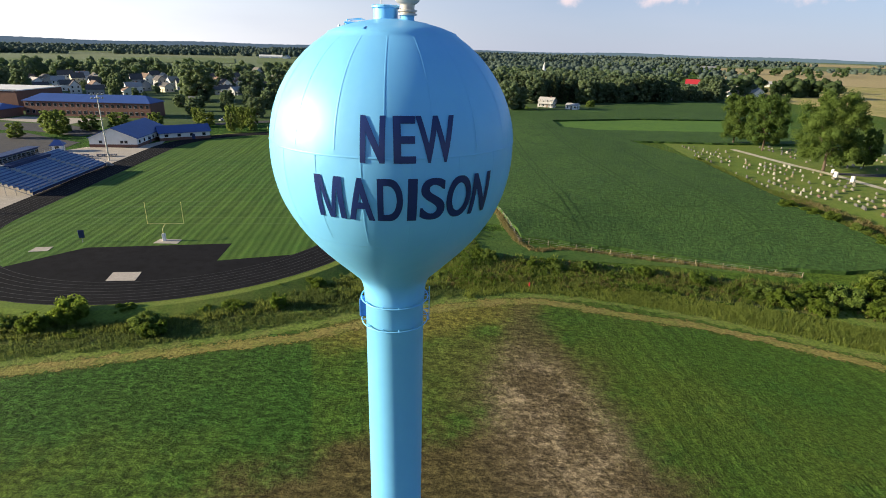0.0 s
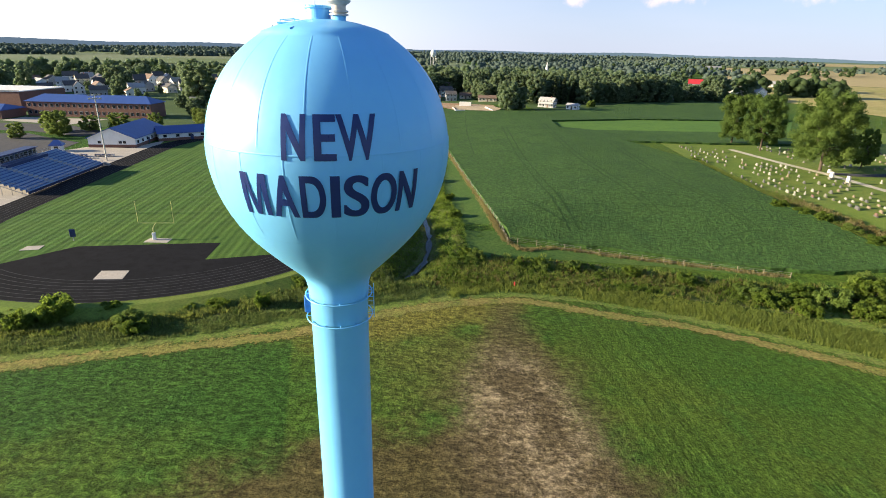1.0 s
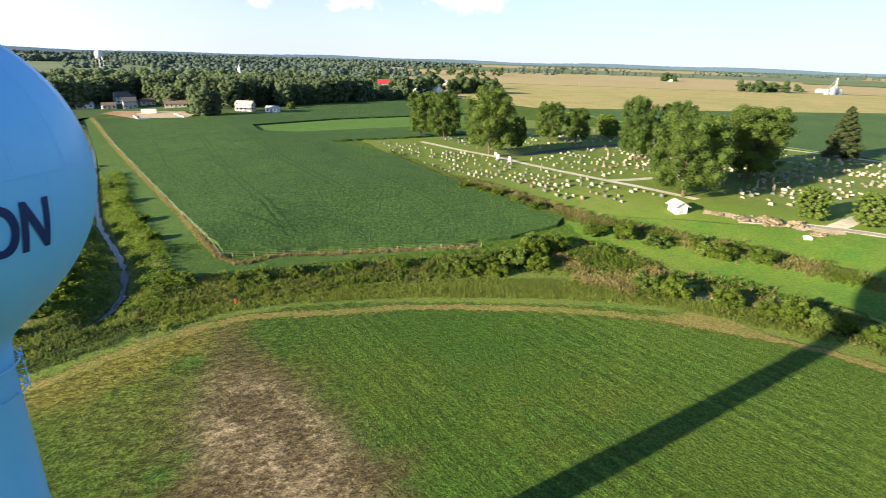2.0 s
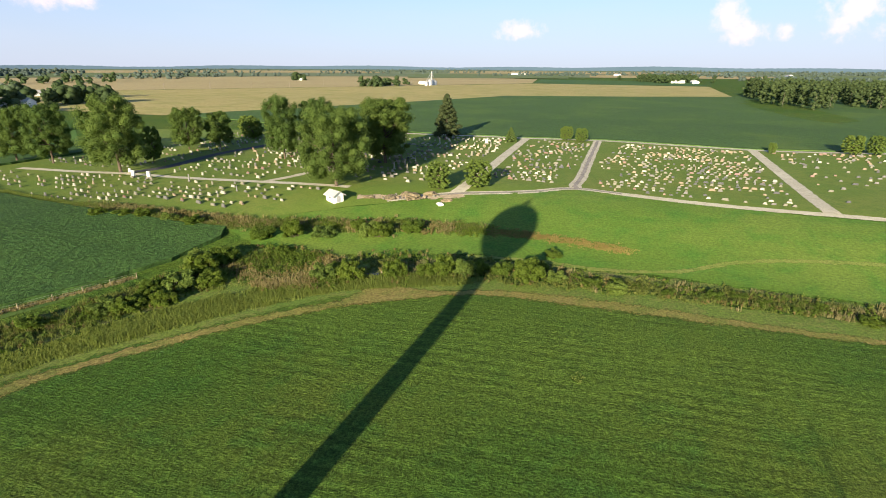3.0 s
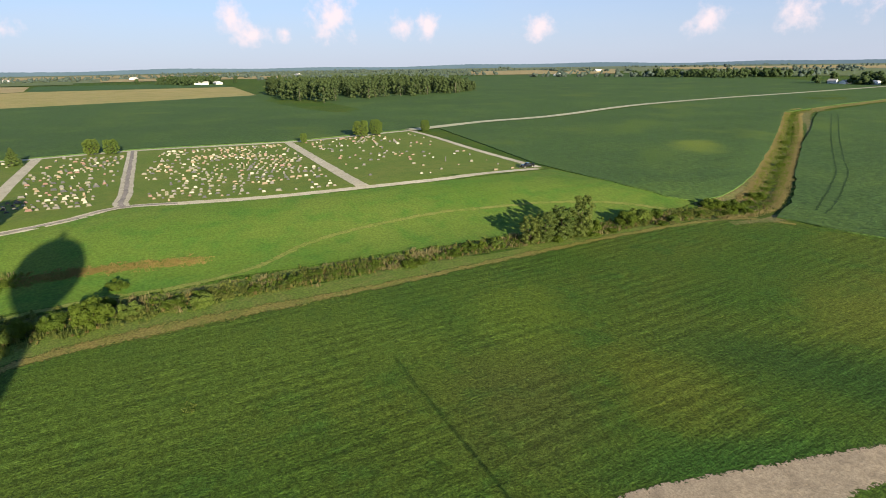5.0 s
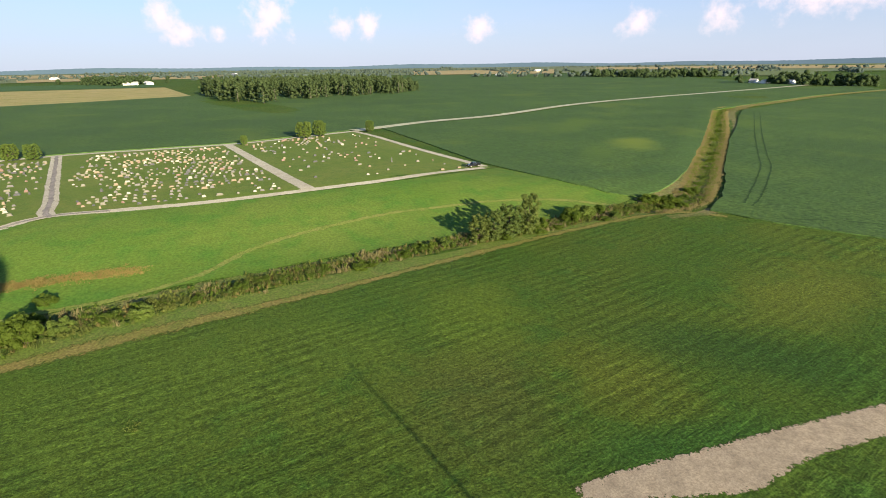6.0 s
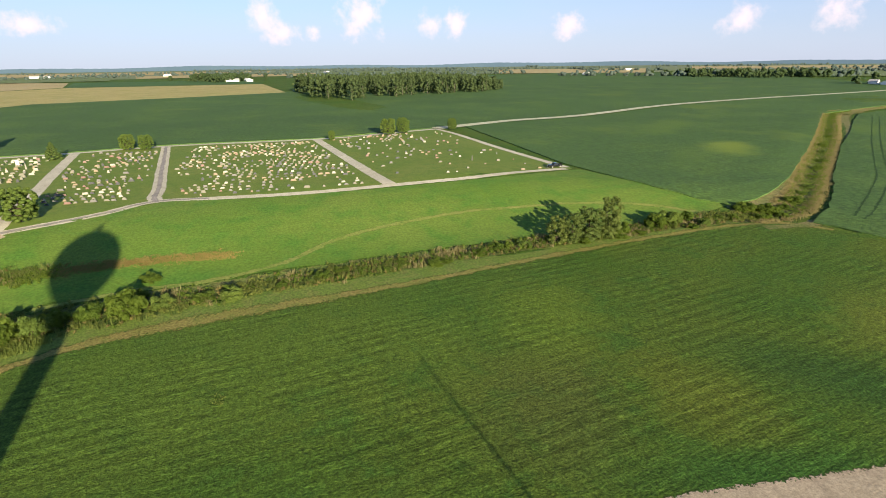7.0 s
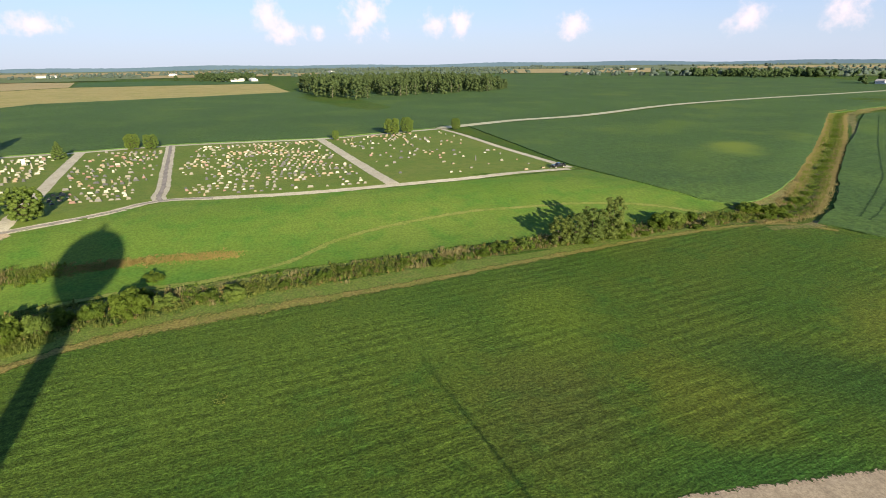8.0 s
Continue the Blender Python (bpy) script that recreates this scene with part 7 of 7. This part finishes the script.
def track_band(name, r0, r1, z, mat, label, category):
    a, b = oval(r0, 40, z), oval(r1, 40, z)
    n = len(a)
    return tagged(mesh_of(name, a + b, [(i, n + i, n + (i + 1) % n, (i + 1) % n) for i in range(n)], mat), label, category, kind="structure")


tagged(mesh_of("football_field", oval(37.0, 40, 0.05), [tuple(range(82))[::-1]], TURF), "striped green mown football field inside the track", "field", kind="structure")
tagged(mesh_of("track_apron", oval(47.3, 40, 0.035) + oval(50.5, 40, -1.0), [tuple(range(82))[::-1]] + [(i, 82 + i, 82 + (i + 1) % 82, (i + 1) % 82) for i in range(82)], LAWN), "mown green grass round the running track", "grass", kind="structure")
track_band("running_track", 36.8, 45.5, 0.07, RUBBER, "black rubber running track with pale lane lines", "track")
for k in range(8):
    track_band("lane_line", 36.95 + 1.2 * k, 37.03 + 1.2 * k, 0.078, LINE_DIM, "thin worn lane line on the track", "line")
# black apron inside the near bend, with a concrete pad
apron = []
for k in range(31):
    a = math.pi * (0.30 + 0.47 * k / 30)
    p = C1 - SD * 37.0 * math.cos(a) - AX * 37.0 * math.sin(a)
    apron.append((p.x, p.y, 0.066))
apron += [(-41.0, 93.0, 0.066), (-41.6, 102.3, 0.066), (-68.2, 98.2, 0.066)]
tagged(mesh_of("track_apron_black", apron, [tuple(range(len(apron)))], RUBBER), "black paved apron inside the bend of the track", "apron", kind="structure")
for poly, nm, lb in (([(-55.6, 82.8), (-50.9, 83.2), (-51.7, 86.9), (-56.4, 86.5)], "concrete_pad", "pale concrete pad on the black apron"), ([(-57, 101.4), (-52.2, 101.4), (-52.3, 103.8), (-56.8, 104.0)], "concrete_pad", "pale concrete pad under the goalpost"),
                     ([(-77.4, 95.2), (-74.2, 96.0), (-74.6, 98.2), (-77.6, 97.6)], "concrete_pad", "small tan concrete pad in the grass")):
    bm = bmesh.new()
    f = bm.faces.new([bm.verts.new((x, y, 0.11)) for x, y in poly])
    ext = bmesh.ops.extrude_face_region(bm, geom=[f])
    bmesh.ops.translate(bm, verts=[v for v in ext["geom"] if isinstance(v, bmesh.types.BMVert)], vec=(0, 0, -0.12))
    bmesh.ops.recalc_face_normals(bm, faces=bm.faces)
    tagged(part(nm, bm, CONCRETE), lb, "pad", kind="structure")
g0 = Vector((-55.2, 105.2, 0))
for k in range(23):
    c = g0 + AX * (9.14 + 4.572 * k)
    a, b, t = c - SD * 24, c + SD * 24, AX * 0.06
    tagged(mesh_of("yard_line", [(*(a - t).xy, 0.058), (*(b - t).xy, 0.058), (*(b + t).xy, 0.058), (*(a + t).xy, 0.058)], [(0, 1, 2, 3)], YARD), "faded white yard line on the turf", "line", kind="structure")


def goalpost(c, flip):
    m = pose(c.x, c.y, 0.05, 0, 0, 4.5 + (180 if flip else 0))
    gp = thing("goalpost", m, "pale yellow gooseneck football goalpost", "goalpost", "goalposts")
    bm = bmesh.new()
    prev = Vector((0, -1.8, 0))
    for k in range(1, 9):
        a = k / 8 * math.pi / 2
        p = Vector((0, -1.8 + 1.8 * (1 - math.cos(a)), 2.1 + 0.95 * math.sin(a)))
        if k == 1:
            rod(bm, prev, (0, -1.8, 2.1), 0.09)
            prev = Vector((0, -1.8, 2.1))
        rod(bm, prev, p, 0.09)
        prev = p
    part("gooseneck", bm, YELLOW, gp)
    part("crossbar", rod(bmesh.new(), (-3.55, 0, 3.05), (3.55, 0, 3.05), 0.07), YELLOW, gp)
    for s in (-1, 1):
        part("upright", rod(bmesh.new(), (s * 3.55, 0, 3.05), (s * 3.55, 0, 7.6), 0.055), YELLOW, gp)
    part("pad", boxes((-0.3, -2.1, 0, 0.3, -1.5, 1.6), bevel=0.08), WHITE, gp)


goalpost(Vector((-55.6, 104.8, 0)), False)
goalpost(Vector((-55.6, 104.8, 0)) + AX * 109.7, True)
clock = thing("play_clock", pose(-70.8, 101.2, 0.05, 0, 0, 20), "dark blue play clock on a short post", "play clock")
part("post", rod(bmesh.new(), (0, 0, 0), (0, 0, 1.4), 0.08), STEEL, clock)
part("face", boxes((-0.5, -0.12, 0.9, 0.5, 0.12, 2.5), bevel=0.03), DARK_BLUE, clock)

# the plaza and car parks behind the stands
for nm, poly, z, mat, lb in (("plaza", [(-104, 172), (-106, 201), (-112, 222), (-116, 203), (-132, 203), (-140, 186), (-133, 172)], 0.045, CONCRETE, "pale tan concrete plaza beside the stands"),
                             ("plaza_apron", [(-101, 120), (-103.2, 172), (-121, 172), (-121, 124)], 0.04, CONCRETE, "tan concrete under the stands"),
                             ("car_park", [(-137, 190), (-141, 212), (-160, 222), (-176, 232), (-230, 215), (-200, 170), (-146, 178)], 0.05, ASPHALT, "grey asphalt car park"),
                             ("car_park", [(-150, 226), (-144, 238), (-176, 258), (-240, 262), (-270, 236), (-180, 238)], 0.055, ASPHALT, "grey asphalt lane past the school"),
                             ("forecourt", [(-176, 258), (-170, 280), (-214, 282), (-216, 268)], 0.06, CONCRETE, "pale concrete forecourt of the school"),
                             ("street", [(-138, 250), (-60, 300), (-20, 330), (-18, 336), (-62, 308), (-140, 258)], 0.05, ASPHALT, "grey street behind the field")):
    f = [(x, y, z) for x, y in poly]
    tagged(mesh_of(nm, f, [tuple(range(len(f)))], mat), lb, "paving", kind="structure")


def bleachers():
    """Blue stands: stepped rows of benches on a steel frame, with the press box above the middle."""
    st = thing("bleachers", Matrix.Translation((-104.2, 152.5, 0.05)) @ pose(0, 0, 0, 0, 0, 94.5), "blue aluminium bleachers with a railing and stairs", "bleachers")
    half, rows_n = 18.5, 11
    for k in range(rows_n):
        y, z = 1.6 + k * 1.25, 1.0 + k * 0.41
        part("bench", boxes((-half, y, z + 0.36, half, y + 0.3, z + 0.42)), BENCH, st)
        part("footboard", boxes((-half, y - 0.93, z + 0.05, half, y - 0.06, z + 0.1)), BENCH, st)
        part("riser", boxes((-half, y - 0.05, z - 0.3, half, y, z + 0.36)), RISER, st)
    part("front_panel", boxes((-half, 1.0, 0.2, half, 1.06, 1.05)), DARK_BLUE, st)
    for x in (-half, -half / 2, 0, half / 2, half):
        bm = bmesh.new()
        rod(bm, (x, 1.2, 0), (x, 15.2, 5.3), 0.08)
        for k in range(6):
            y = 2.5 + k * 2.5
            rod(bm, (x, y, 0), (x, y, 0.6 + y * 0.32), 0.06)
        part("truss", bm, STEEL, st)
    for a, b in (((-half, 0.95), (half, 0.95)), ((-half, 15.4), (half, 15.4))):
        bm = bmesh.new()
        z0 = 1.05 if a[1] < 2 else 5.3
        for z in (0.45, 0.9):
            rod(bm, (*a, z0 + z), (*b, z0 + z), 0.03)
        n = 14
        for i in range(n + 1):
            x = a[0] + (b[0] - a[0]) * i / n
            rod(bm, (x, a[1], z0), (x, a[1], z0 + 0.95), 0.03)
        part("railing", bm, STEEL, st)
    for x in (-half, half):
        bm = bmesh.new()
        rod(bm, (x, 1.0, 2.0), (x, 15.2, 6.4), 0.03)
        for k in range(8):
            y = 1.0 + k * 2.0
            rod(bm, (x, y, 0.9 + k * 0.6), (x, y, 2.0 + k * 0.62), 0.03)
        part("railing", bm, STEEL, st)
    for x in (-8, 8):
        for k in range(rows_n):
            bm = bmesh.new()
            box(bm, x - 0.6, 1.1 + k * 1.25, 0.95 + k * 0.41, x + 0.6, 2.2 + k * 1.25, 1.5 + k * 0.41)
            part("aisle_step", bm, SHINGLE_L, st)
    bm = bmesh.new()
    for k in range(5):
        box(bm, half + 0.2, -0.6 + k * 0.35, 0.0, half + 1.5, -0.25 + k * 0.35, 0.22 * (k + 1))
    part("end_stairs", bm, STEEL, st)
    part("reserved_bench", boxes((-8, 11.9, 4.55, 10, 15.0, 5.5)), DARK_BLUE, st, "navy reserved seats below the press box")
    pb = thing("press_box", Matrix.Translation((-104.2, 152.5, 0.05)) @ pose(0, 0, 0, 0, 0, 94.5) @ pose(2.0, 17.2, 0.0), "dark press box with a row of windows above the bleachers", "press box")
    part("body", boxes((-9, -1.5, 4.4, 9, 1.5, 7.2)), DARK_BLUE, pb)
    part("roof", boxes((-9.3, -2.0, 7.2, 9.3, 1.8, 7.4)), DARK_BLUE, pb)
    for k in range(9):
        x = -8 + k * 2.0
        w = part("window", boxes((x - 0.85, -1.56, 5.4, x + 0.85, -1.5, 6.8)), SHINGLE_L, pb)
        part("pane", boxes((x - 0.72, -1.59, 5.5, x + 0.72, -1.56, 6.7)), PANE, w)
    for x in (-8.5, 0, 8.5):
        part("post", boxes((x - 0.12, -0.12, 0, x + 0.12, 0.12, 4.4)), STEEL, pb)
    part("side_door", boxes((9.0, -0.9, 4.5, 9.05, 0.1, 6.6)), WHITE, pb)


bleachers()


def light_pole(x, y, h):
    lp = thing("light_pole", place(x, y, 30), "tall steel floodlight pole beside the track", "light pole", "floodlights")
    part("pole", rod(bmesh.new(), (0, 0, -0.3), (0, 0, h), 0.26, 0.14, 10), GALV, lp)
    for k, z in enumerate((h - 0.3, h - 1.4)):
        arm = part("crossarm", boxes((-1.9, -0.08, z, 1.9, 0.08, z + 0.16)), GALV, lp)
        for q in (-1.5, -0.5, 0.5, 1.5):
            part("floodlight", rod(bmesh.new(), (q, -0.15, z + 0.3), (q, -0.5, z + 0.12), 0.24, 0.3, 10), GALV, arm)


light_pole(-110.7, 179.5, 21.5)
light_pole(-104.5, 118, 21.5)


# ---------------------------------------------------------------- fences, poles, vehicles and small things
def fence():
    f = thing("fence", pose(0, 0, 0), "weathered wire fence on wooden posts round the soybeans", "fence")
    line = smooth_line([lie(*p)[:2] for p in [(67, 90.8), (49.6, 95.9), (28.2, 103.0), (19, 106.3)]], 4.0) + smooth_line([lie(*p)[:2] for p in [(17, 107), (11.3, 153.8), (-2.5, 265), (-13, 366)]], 4.0)
    post = bpy.data.meshes.new("post")
    bm = boxes((-0.07, -0.07, -0.3, 0.07, 0.07, 1.3), bevel=0.02)
    bm.to_mesh(post)
    bm.free()
    post.materials.append(surface("grey_fence_wood", (0.34, 0.28, 0.2), (0.26, 0.22, 0.16), 0.9))
    for p in line:
        o = new("post", post)
        o.parent, o.location = f, (p.x, p.y, float(ground_height(p.x, p.y)))
    for z in (0.45, 0.85, 1.2):
        bm = bmesh.new()
        for a, b in zip(line, line[1:]):
            rod(bm, (a.x, a.y, land_at(a.x, a.y) + z), (b.x, b.y, land_at(b.x, b.y) + z), 0.012, 0.012, 4)
        part("wire", bm, GALV, f)


fence()


POLE = surface("grey_pole_wood", (0.30, 0.26, 0.21), (0.22, 0.19, 0.15), 0.9)


def utility_pole(x, y, turn=0.0, h=11.0):
    u = thing("utility_pole", place(x, y, turn), "wooden utility pole with a crossarm in the fields", "utility pole", "poles along the road")
    part("pole", rod(bmesh.new(), (0, 0, -0.3), (0, 0, h), 0.2, 0.14, 8), POLE, u)
    arm = part("crossarm", boxes((-1.2, -0.06, h - 0.8, 1.2, 0.06, h - 0.66)), BARK, u)
    for q in (-1.05, -0.4, 0.4, 1.05):
        part("insulator", rod(bmesh.new(), (q, 0, h - 0.66), (q, 0, h - 0.45), 0.05), GALV, arm)


for k in range(9):
    utility_pole(545 + 62 * k, 768 - 28 * k, 65)
# a slim pole west of the view lays its shadow across the field
utility_pole(-5.9, -22.4, 0, 18.7)


def pickup(x, y, turn):
    c = thing("pickup_truck", place(x, y, turn, 1.0, 0.1), "black pickup truck parked on the gravel drive", "truck")
    paint = surface("black_car_paint", (0.012, 0.013, 0.016), rough=0.25, coat=0.6)
    bm = boxes((-2.8, -0.95, 0.45, 2.8, 0.95, 1.05), (0.9, -0.93, 1.0, 2.75, 0.93, 1.18), bevel=0.08)
    part("body", bm, paint, c)
    cab = bmesh.new()
    v = [cab.verts.new(q) for q in ((-0.9, -0.9, 1.0), (1.1, -0.9, 1.0), (1.1, 0.9, 1.0), (-0.9, 0.9, 1.0), (-0.7, -0.72, 1.8), (0.45, -0.72, 1.8), (0.45, 0.72, 1.8), (-0.7, 0.72, 1.8))]
    for f in ((0, 1, 5, 4), (1, 2, 6, 5), (2, 3, 7, 6), (3, 0, 4, 7), (4, 5, 6, 7)):
        cab.faces.new([v[i] for i in f])
    bmesh.ops.recalc_face_normals(cab, faces=cab.faces)
    part("cab", cab, paint, c)
    part("windscreen", boxes((0.78, -0.7, 1.12, 0.95, 0.7, 1.5)), PANE, c)
    for s in (-1, 1):
        part("side_window", boxes((-0.6, s * 0.84 - 0.03, 1.15, 0.5, s * 0.84 + 0.03, 1.6)), PANE, c)
    part("bed_wall", boxes((-2.75, -0.93, 1.02, -0.95, -0.85, 1.3), (-2.75, 0.85, 1.02, -0.95, 0.93, 1.3), (-2.8, -0.93, 1.02, -2.72, 0.93, 1.3)), paint, c)
    for sx in (-1.75, 1.8):
        for sy in (-0.9, 0.9):
            w = part("wheel", rod(bmesh.new(), (sx, sy - 0.13, 0.4), (sx, sy + 0.13, 0.4), 0.4, 0.4, 16), surface("tyre_rubber", (0.02, 0.02, 0.02), rough=0.8), c)
            part("rim", rod(bmesh.new(), (sx, sy - 0.14, 0.4), (sx, sy + 0.14, 0.4), 0.22, 0.22, 12), GALV, w)
    for s in (-0.7, 0.7):
        part("headlight", boxes((2.78, s - 0.16, 0.8, 2.83, s + 0.16, 0.98)), GALV, c)


pickup(184.6, -101.5, 98)
hyd = thing("red_marker", place(15.9, 84.2, 0, 0.7), "bright red metal marker post on the bank", "marker post")
part("post", rod(bmesh.new(), (0, 0, -0.2), (0, 0, 1.15), 0.2, 0.18, 12), surface("red_marker_paint", (0.6, 0.03, 0.04), rough=0.5), hyd)
part("cap", rod(bmesh.new(), (0, 0, 1.15), (0, 0, 1.3), 0.24, 0.12, 12), surface("red_cap_paint", (0.5, 0.03, 0.04), rough=0.5), hyd)
trailer = thing("white_trailer", place(15.9, 383.6, -5), "white box trailer on the earth lot", "trailer")
part("body", boxes((-4, -1.3, 1.0, 4, 1.3, 3.6), bevel=0.06), WHITE, trailer)
for sx in (-2.4, -1.4):
    for sy in (-1.2, 1.2):
        part("wheel", rod(bmesh.new(), (sx, sy - 0.12, 0.5), (sx, sy + 0.12, 0.5), 0.5, 0.5, 12), DARK_BLUE, trailer)


def yard_wall(x, y, turn, length):
    w = thing("low_wall", place(x, y, turn), "low white-painted block wall around the earth lot", "wall", "yard walls")
    part("wall", boxes((-length / 2, -0.15, -0.6, length / 2, 0.15, 1.5), bevel=0.02), WHITE, w)
    part("coping", boxes((-length / 2 - 0.05, -0.2, 1.5, length / 2 + 0.05, 0.2, 1.6), bevel=0.02), CONCRETE, w)


yard_wall(8, 361, -85, 18)
yard_wall(31, 366, -80, 20)
yard_wall(12, 352.5, 4, 6)


def heap(x, y, w, h, mat, label, seed):
    r = np.random.default_rng(seed)
    bm = bmesh.new()
    bmesh.ops.create_icosphere(bm, subdivisions=3, radius=1.0)
    for v in bm.verts:
        k = 1 + 0.45 * noise.noise(v.co * 2.1 + Vector((seed, 0, 0))) + 0.3 * noise.noise(v.co * 6.0 + Vector((0, seed, 0)))
        v.co = Vector((v.co.x * w * k, v.co.y * w * 0.75 * k, max(-0.2, v.co.z * h * k)))
    ob = part("spoil_mound", bm, mat, None, "", False)
    ob.matrix_basis = place(x, y, 30 * seed)
    return tagged(ob, label, "spoil mound", "spoil heaps")


for i, (x, y, w, h) in enumerate(((143.5, 80.3, 2.6, 0.8), (147, 74.6, 2.8, 1.2), (141.3, 86.6, 2.2, 0.5), (152, 71.5, 2.0, 1.0), (147, 63.7, 2.0, 0.7), (149, 78, 1.8, 0.9), (144, 74.5, 1.4, 0.6))):
    heap(x, y, w, h, SPOIL, "heap of pale spoil and rubble by the drive", i + 1)
ribbon("bare_ground", [(140, 90), (143, 84), (147, 74), (152, 66), (156, 62)], 4.6, LOT, "bare tan ground by the spoil heaps", "ground", z=0.1, jitter=0.9, soft=0.8)
bench = thing("picnic_table", place(141, 63, 40), "white picnic table on the grass", "table")
part("top", boxes((-0.9, -0.4, 0.7, 0.9, 0.4, 0.76)), WHITE, bench)
for s in (-1, 1):
    part("seat", boxes((-0.9, s * 0.75 - 0.14, 0.42, 0.9, s * 0.75 + 0.14, 0.47)), WHITE, bench)
    part("trestle", boxes((s * 0.6 - 0.05, -0.8, 0.0, s * 0.6 + 0.05, 0.8, 0.7)), WHITE, bench)


def stones(owner, r, n, spread, size):
    for k in range(n):
        bm = bmesh.new()
        bmesh.ops.create_icosphere(bm, subdivisions=1, radius=size * r.uniform(0.6, 1.2))
        c = Vector((r.uniform(-spread[0], spread[0]), r.uniform(-spread[1], spread[1]), r.uniform(0.0, spread[2])))
        for v in bm.verts:
            v.co = c + v.co * (1 + 0.3 * noise.noise(v.co * 3 + c)) * 1.0
        part("stone", bm, STONE[5] if k % 3 else STONE[0], owner)


rubble = thing("rubble", place(147.5, 76.5, 125), "scattered pale rubble beside the spoil heaps", "rubble")
stones(rubble, random.Random(6), 46, (9.0, 2.6, 0.25), 0.5)
culvert = thing("stone_crossing", place(87.2, 51.6, 50, 1.0, -0.2), "low crossing of tumbled tan stones over the creek", "crossing")
stones(culvert, random.Random(4), 40, (1.0, 5.2, 0.4), 0.34)


def picnic_table(x, y, turn):
    t = thing("picnic_table", pose(x, y, 0.05, 0, 0, turn), "navy picnic table on the concrete plaza", "table", "plaza tables")
    part("top", boxes((-1.0, -0.4, 0.7, 1.0, 0.4, 0.76)), DARK_BLUE, t)
    for s in (-1, 1):
        part("seat", boxes((-1.0, s * 0.75 - 0.14, 0.42, 1.0, s * 0.75 + 0.14, 0.47)), DARK_BLUE, t)
        part("trestle", boxes((s * 0.7 - 0.05, -0.8, 0.0, s * 0.7 + 0.05, 0.8, 0.7)), STEEL, t)


for i, (x, y) in enumerate(((-126.5, 184), (-124.2, 184.5), (-121.9, 185), (-117.6, 186), (-115.4, 186.3), (-113.2, 186.6), (-119, 182.5))):
    picnic_table(x, y, 8 + 3 * i)


def car(x, y, turn, paint, word):
    c = thing("car", pose(x, y, 0.06, 0, 0, turn), word + " car parked on the asphalt", "car", "parked cars")
    part("body", boxes((-2.2, -0.88, 0.35, 2.2, 0.88, 0.95), bevel=0.12), paint, c)
    bm = bmesh.new()
    v = [bm.verts.new(q) for q in ((-1.7, -0.82, 0.9), (1.1, -0.82, 0.9), (1.1, 0.82, 0.9), (-1.7, 0.82, 0.9), (-1.2, -0.65, 1.45), (0.4, -0.65, 1.45), (0.4, 0.65, 1.45), (-1.2, 0.65, 1.45))]
    for f in ((0, 1, 5, 4), (1, 2, 6, 5), (2, 3, 7, 6), (3, 0, 4, 7), (4, 5, 6, 7)):
        bm.faces.new([v[i] for i in f])
    bmesh.ops.recalc_face_normals(bm, faces=bm.faces)
    part("cabin", bm, PANE, c)
    part("roof", boxes((-1.2, -0.66, 1.44, 0.42, 0.66, 1.5), bevel=0.02), paint, c)
    for sx in (-1.4, 1.4):
        for sy in (-0.8, 0.8):
            part("wheel", rod(bmesh.new(), (sx, sy - 0.11, 0.33), (sx, sy + 0.11, 0.33), 0.33, 0.33, 14), RUBBER, c)


black, white, red_paint = surface("black_paint", (0.015, 0.015, 0.018), rough=0.3), surface("white_paint", (0.7, 0.7, 0.7), rough=0.35), surface("dark_red_paint", (0.25, 0.02, 0.02), rough=0.35)
for x, y, turn, p, w in ((-150, 262, 20, black, "black"), (-147.5, 264, 22, black, "black"), (-112, 283, 60, white, "white"), (-118, 279, 60, white, "white"), (-105, 287, 62, red_paint, "dark red"), (-122, 276, 58, black, "black")):
    car(x, y, turn, p, w)
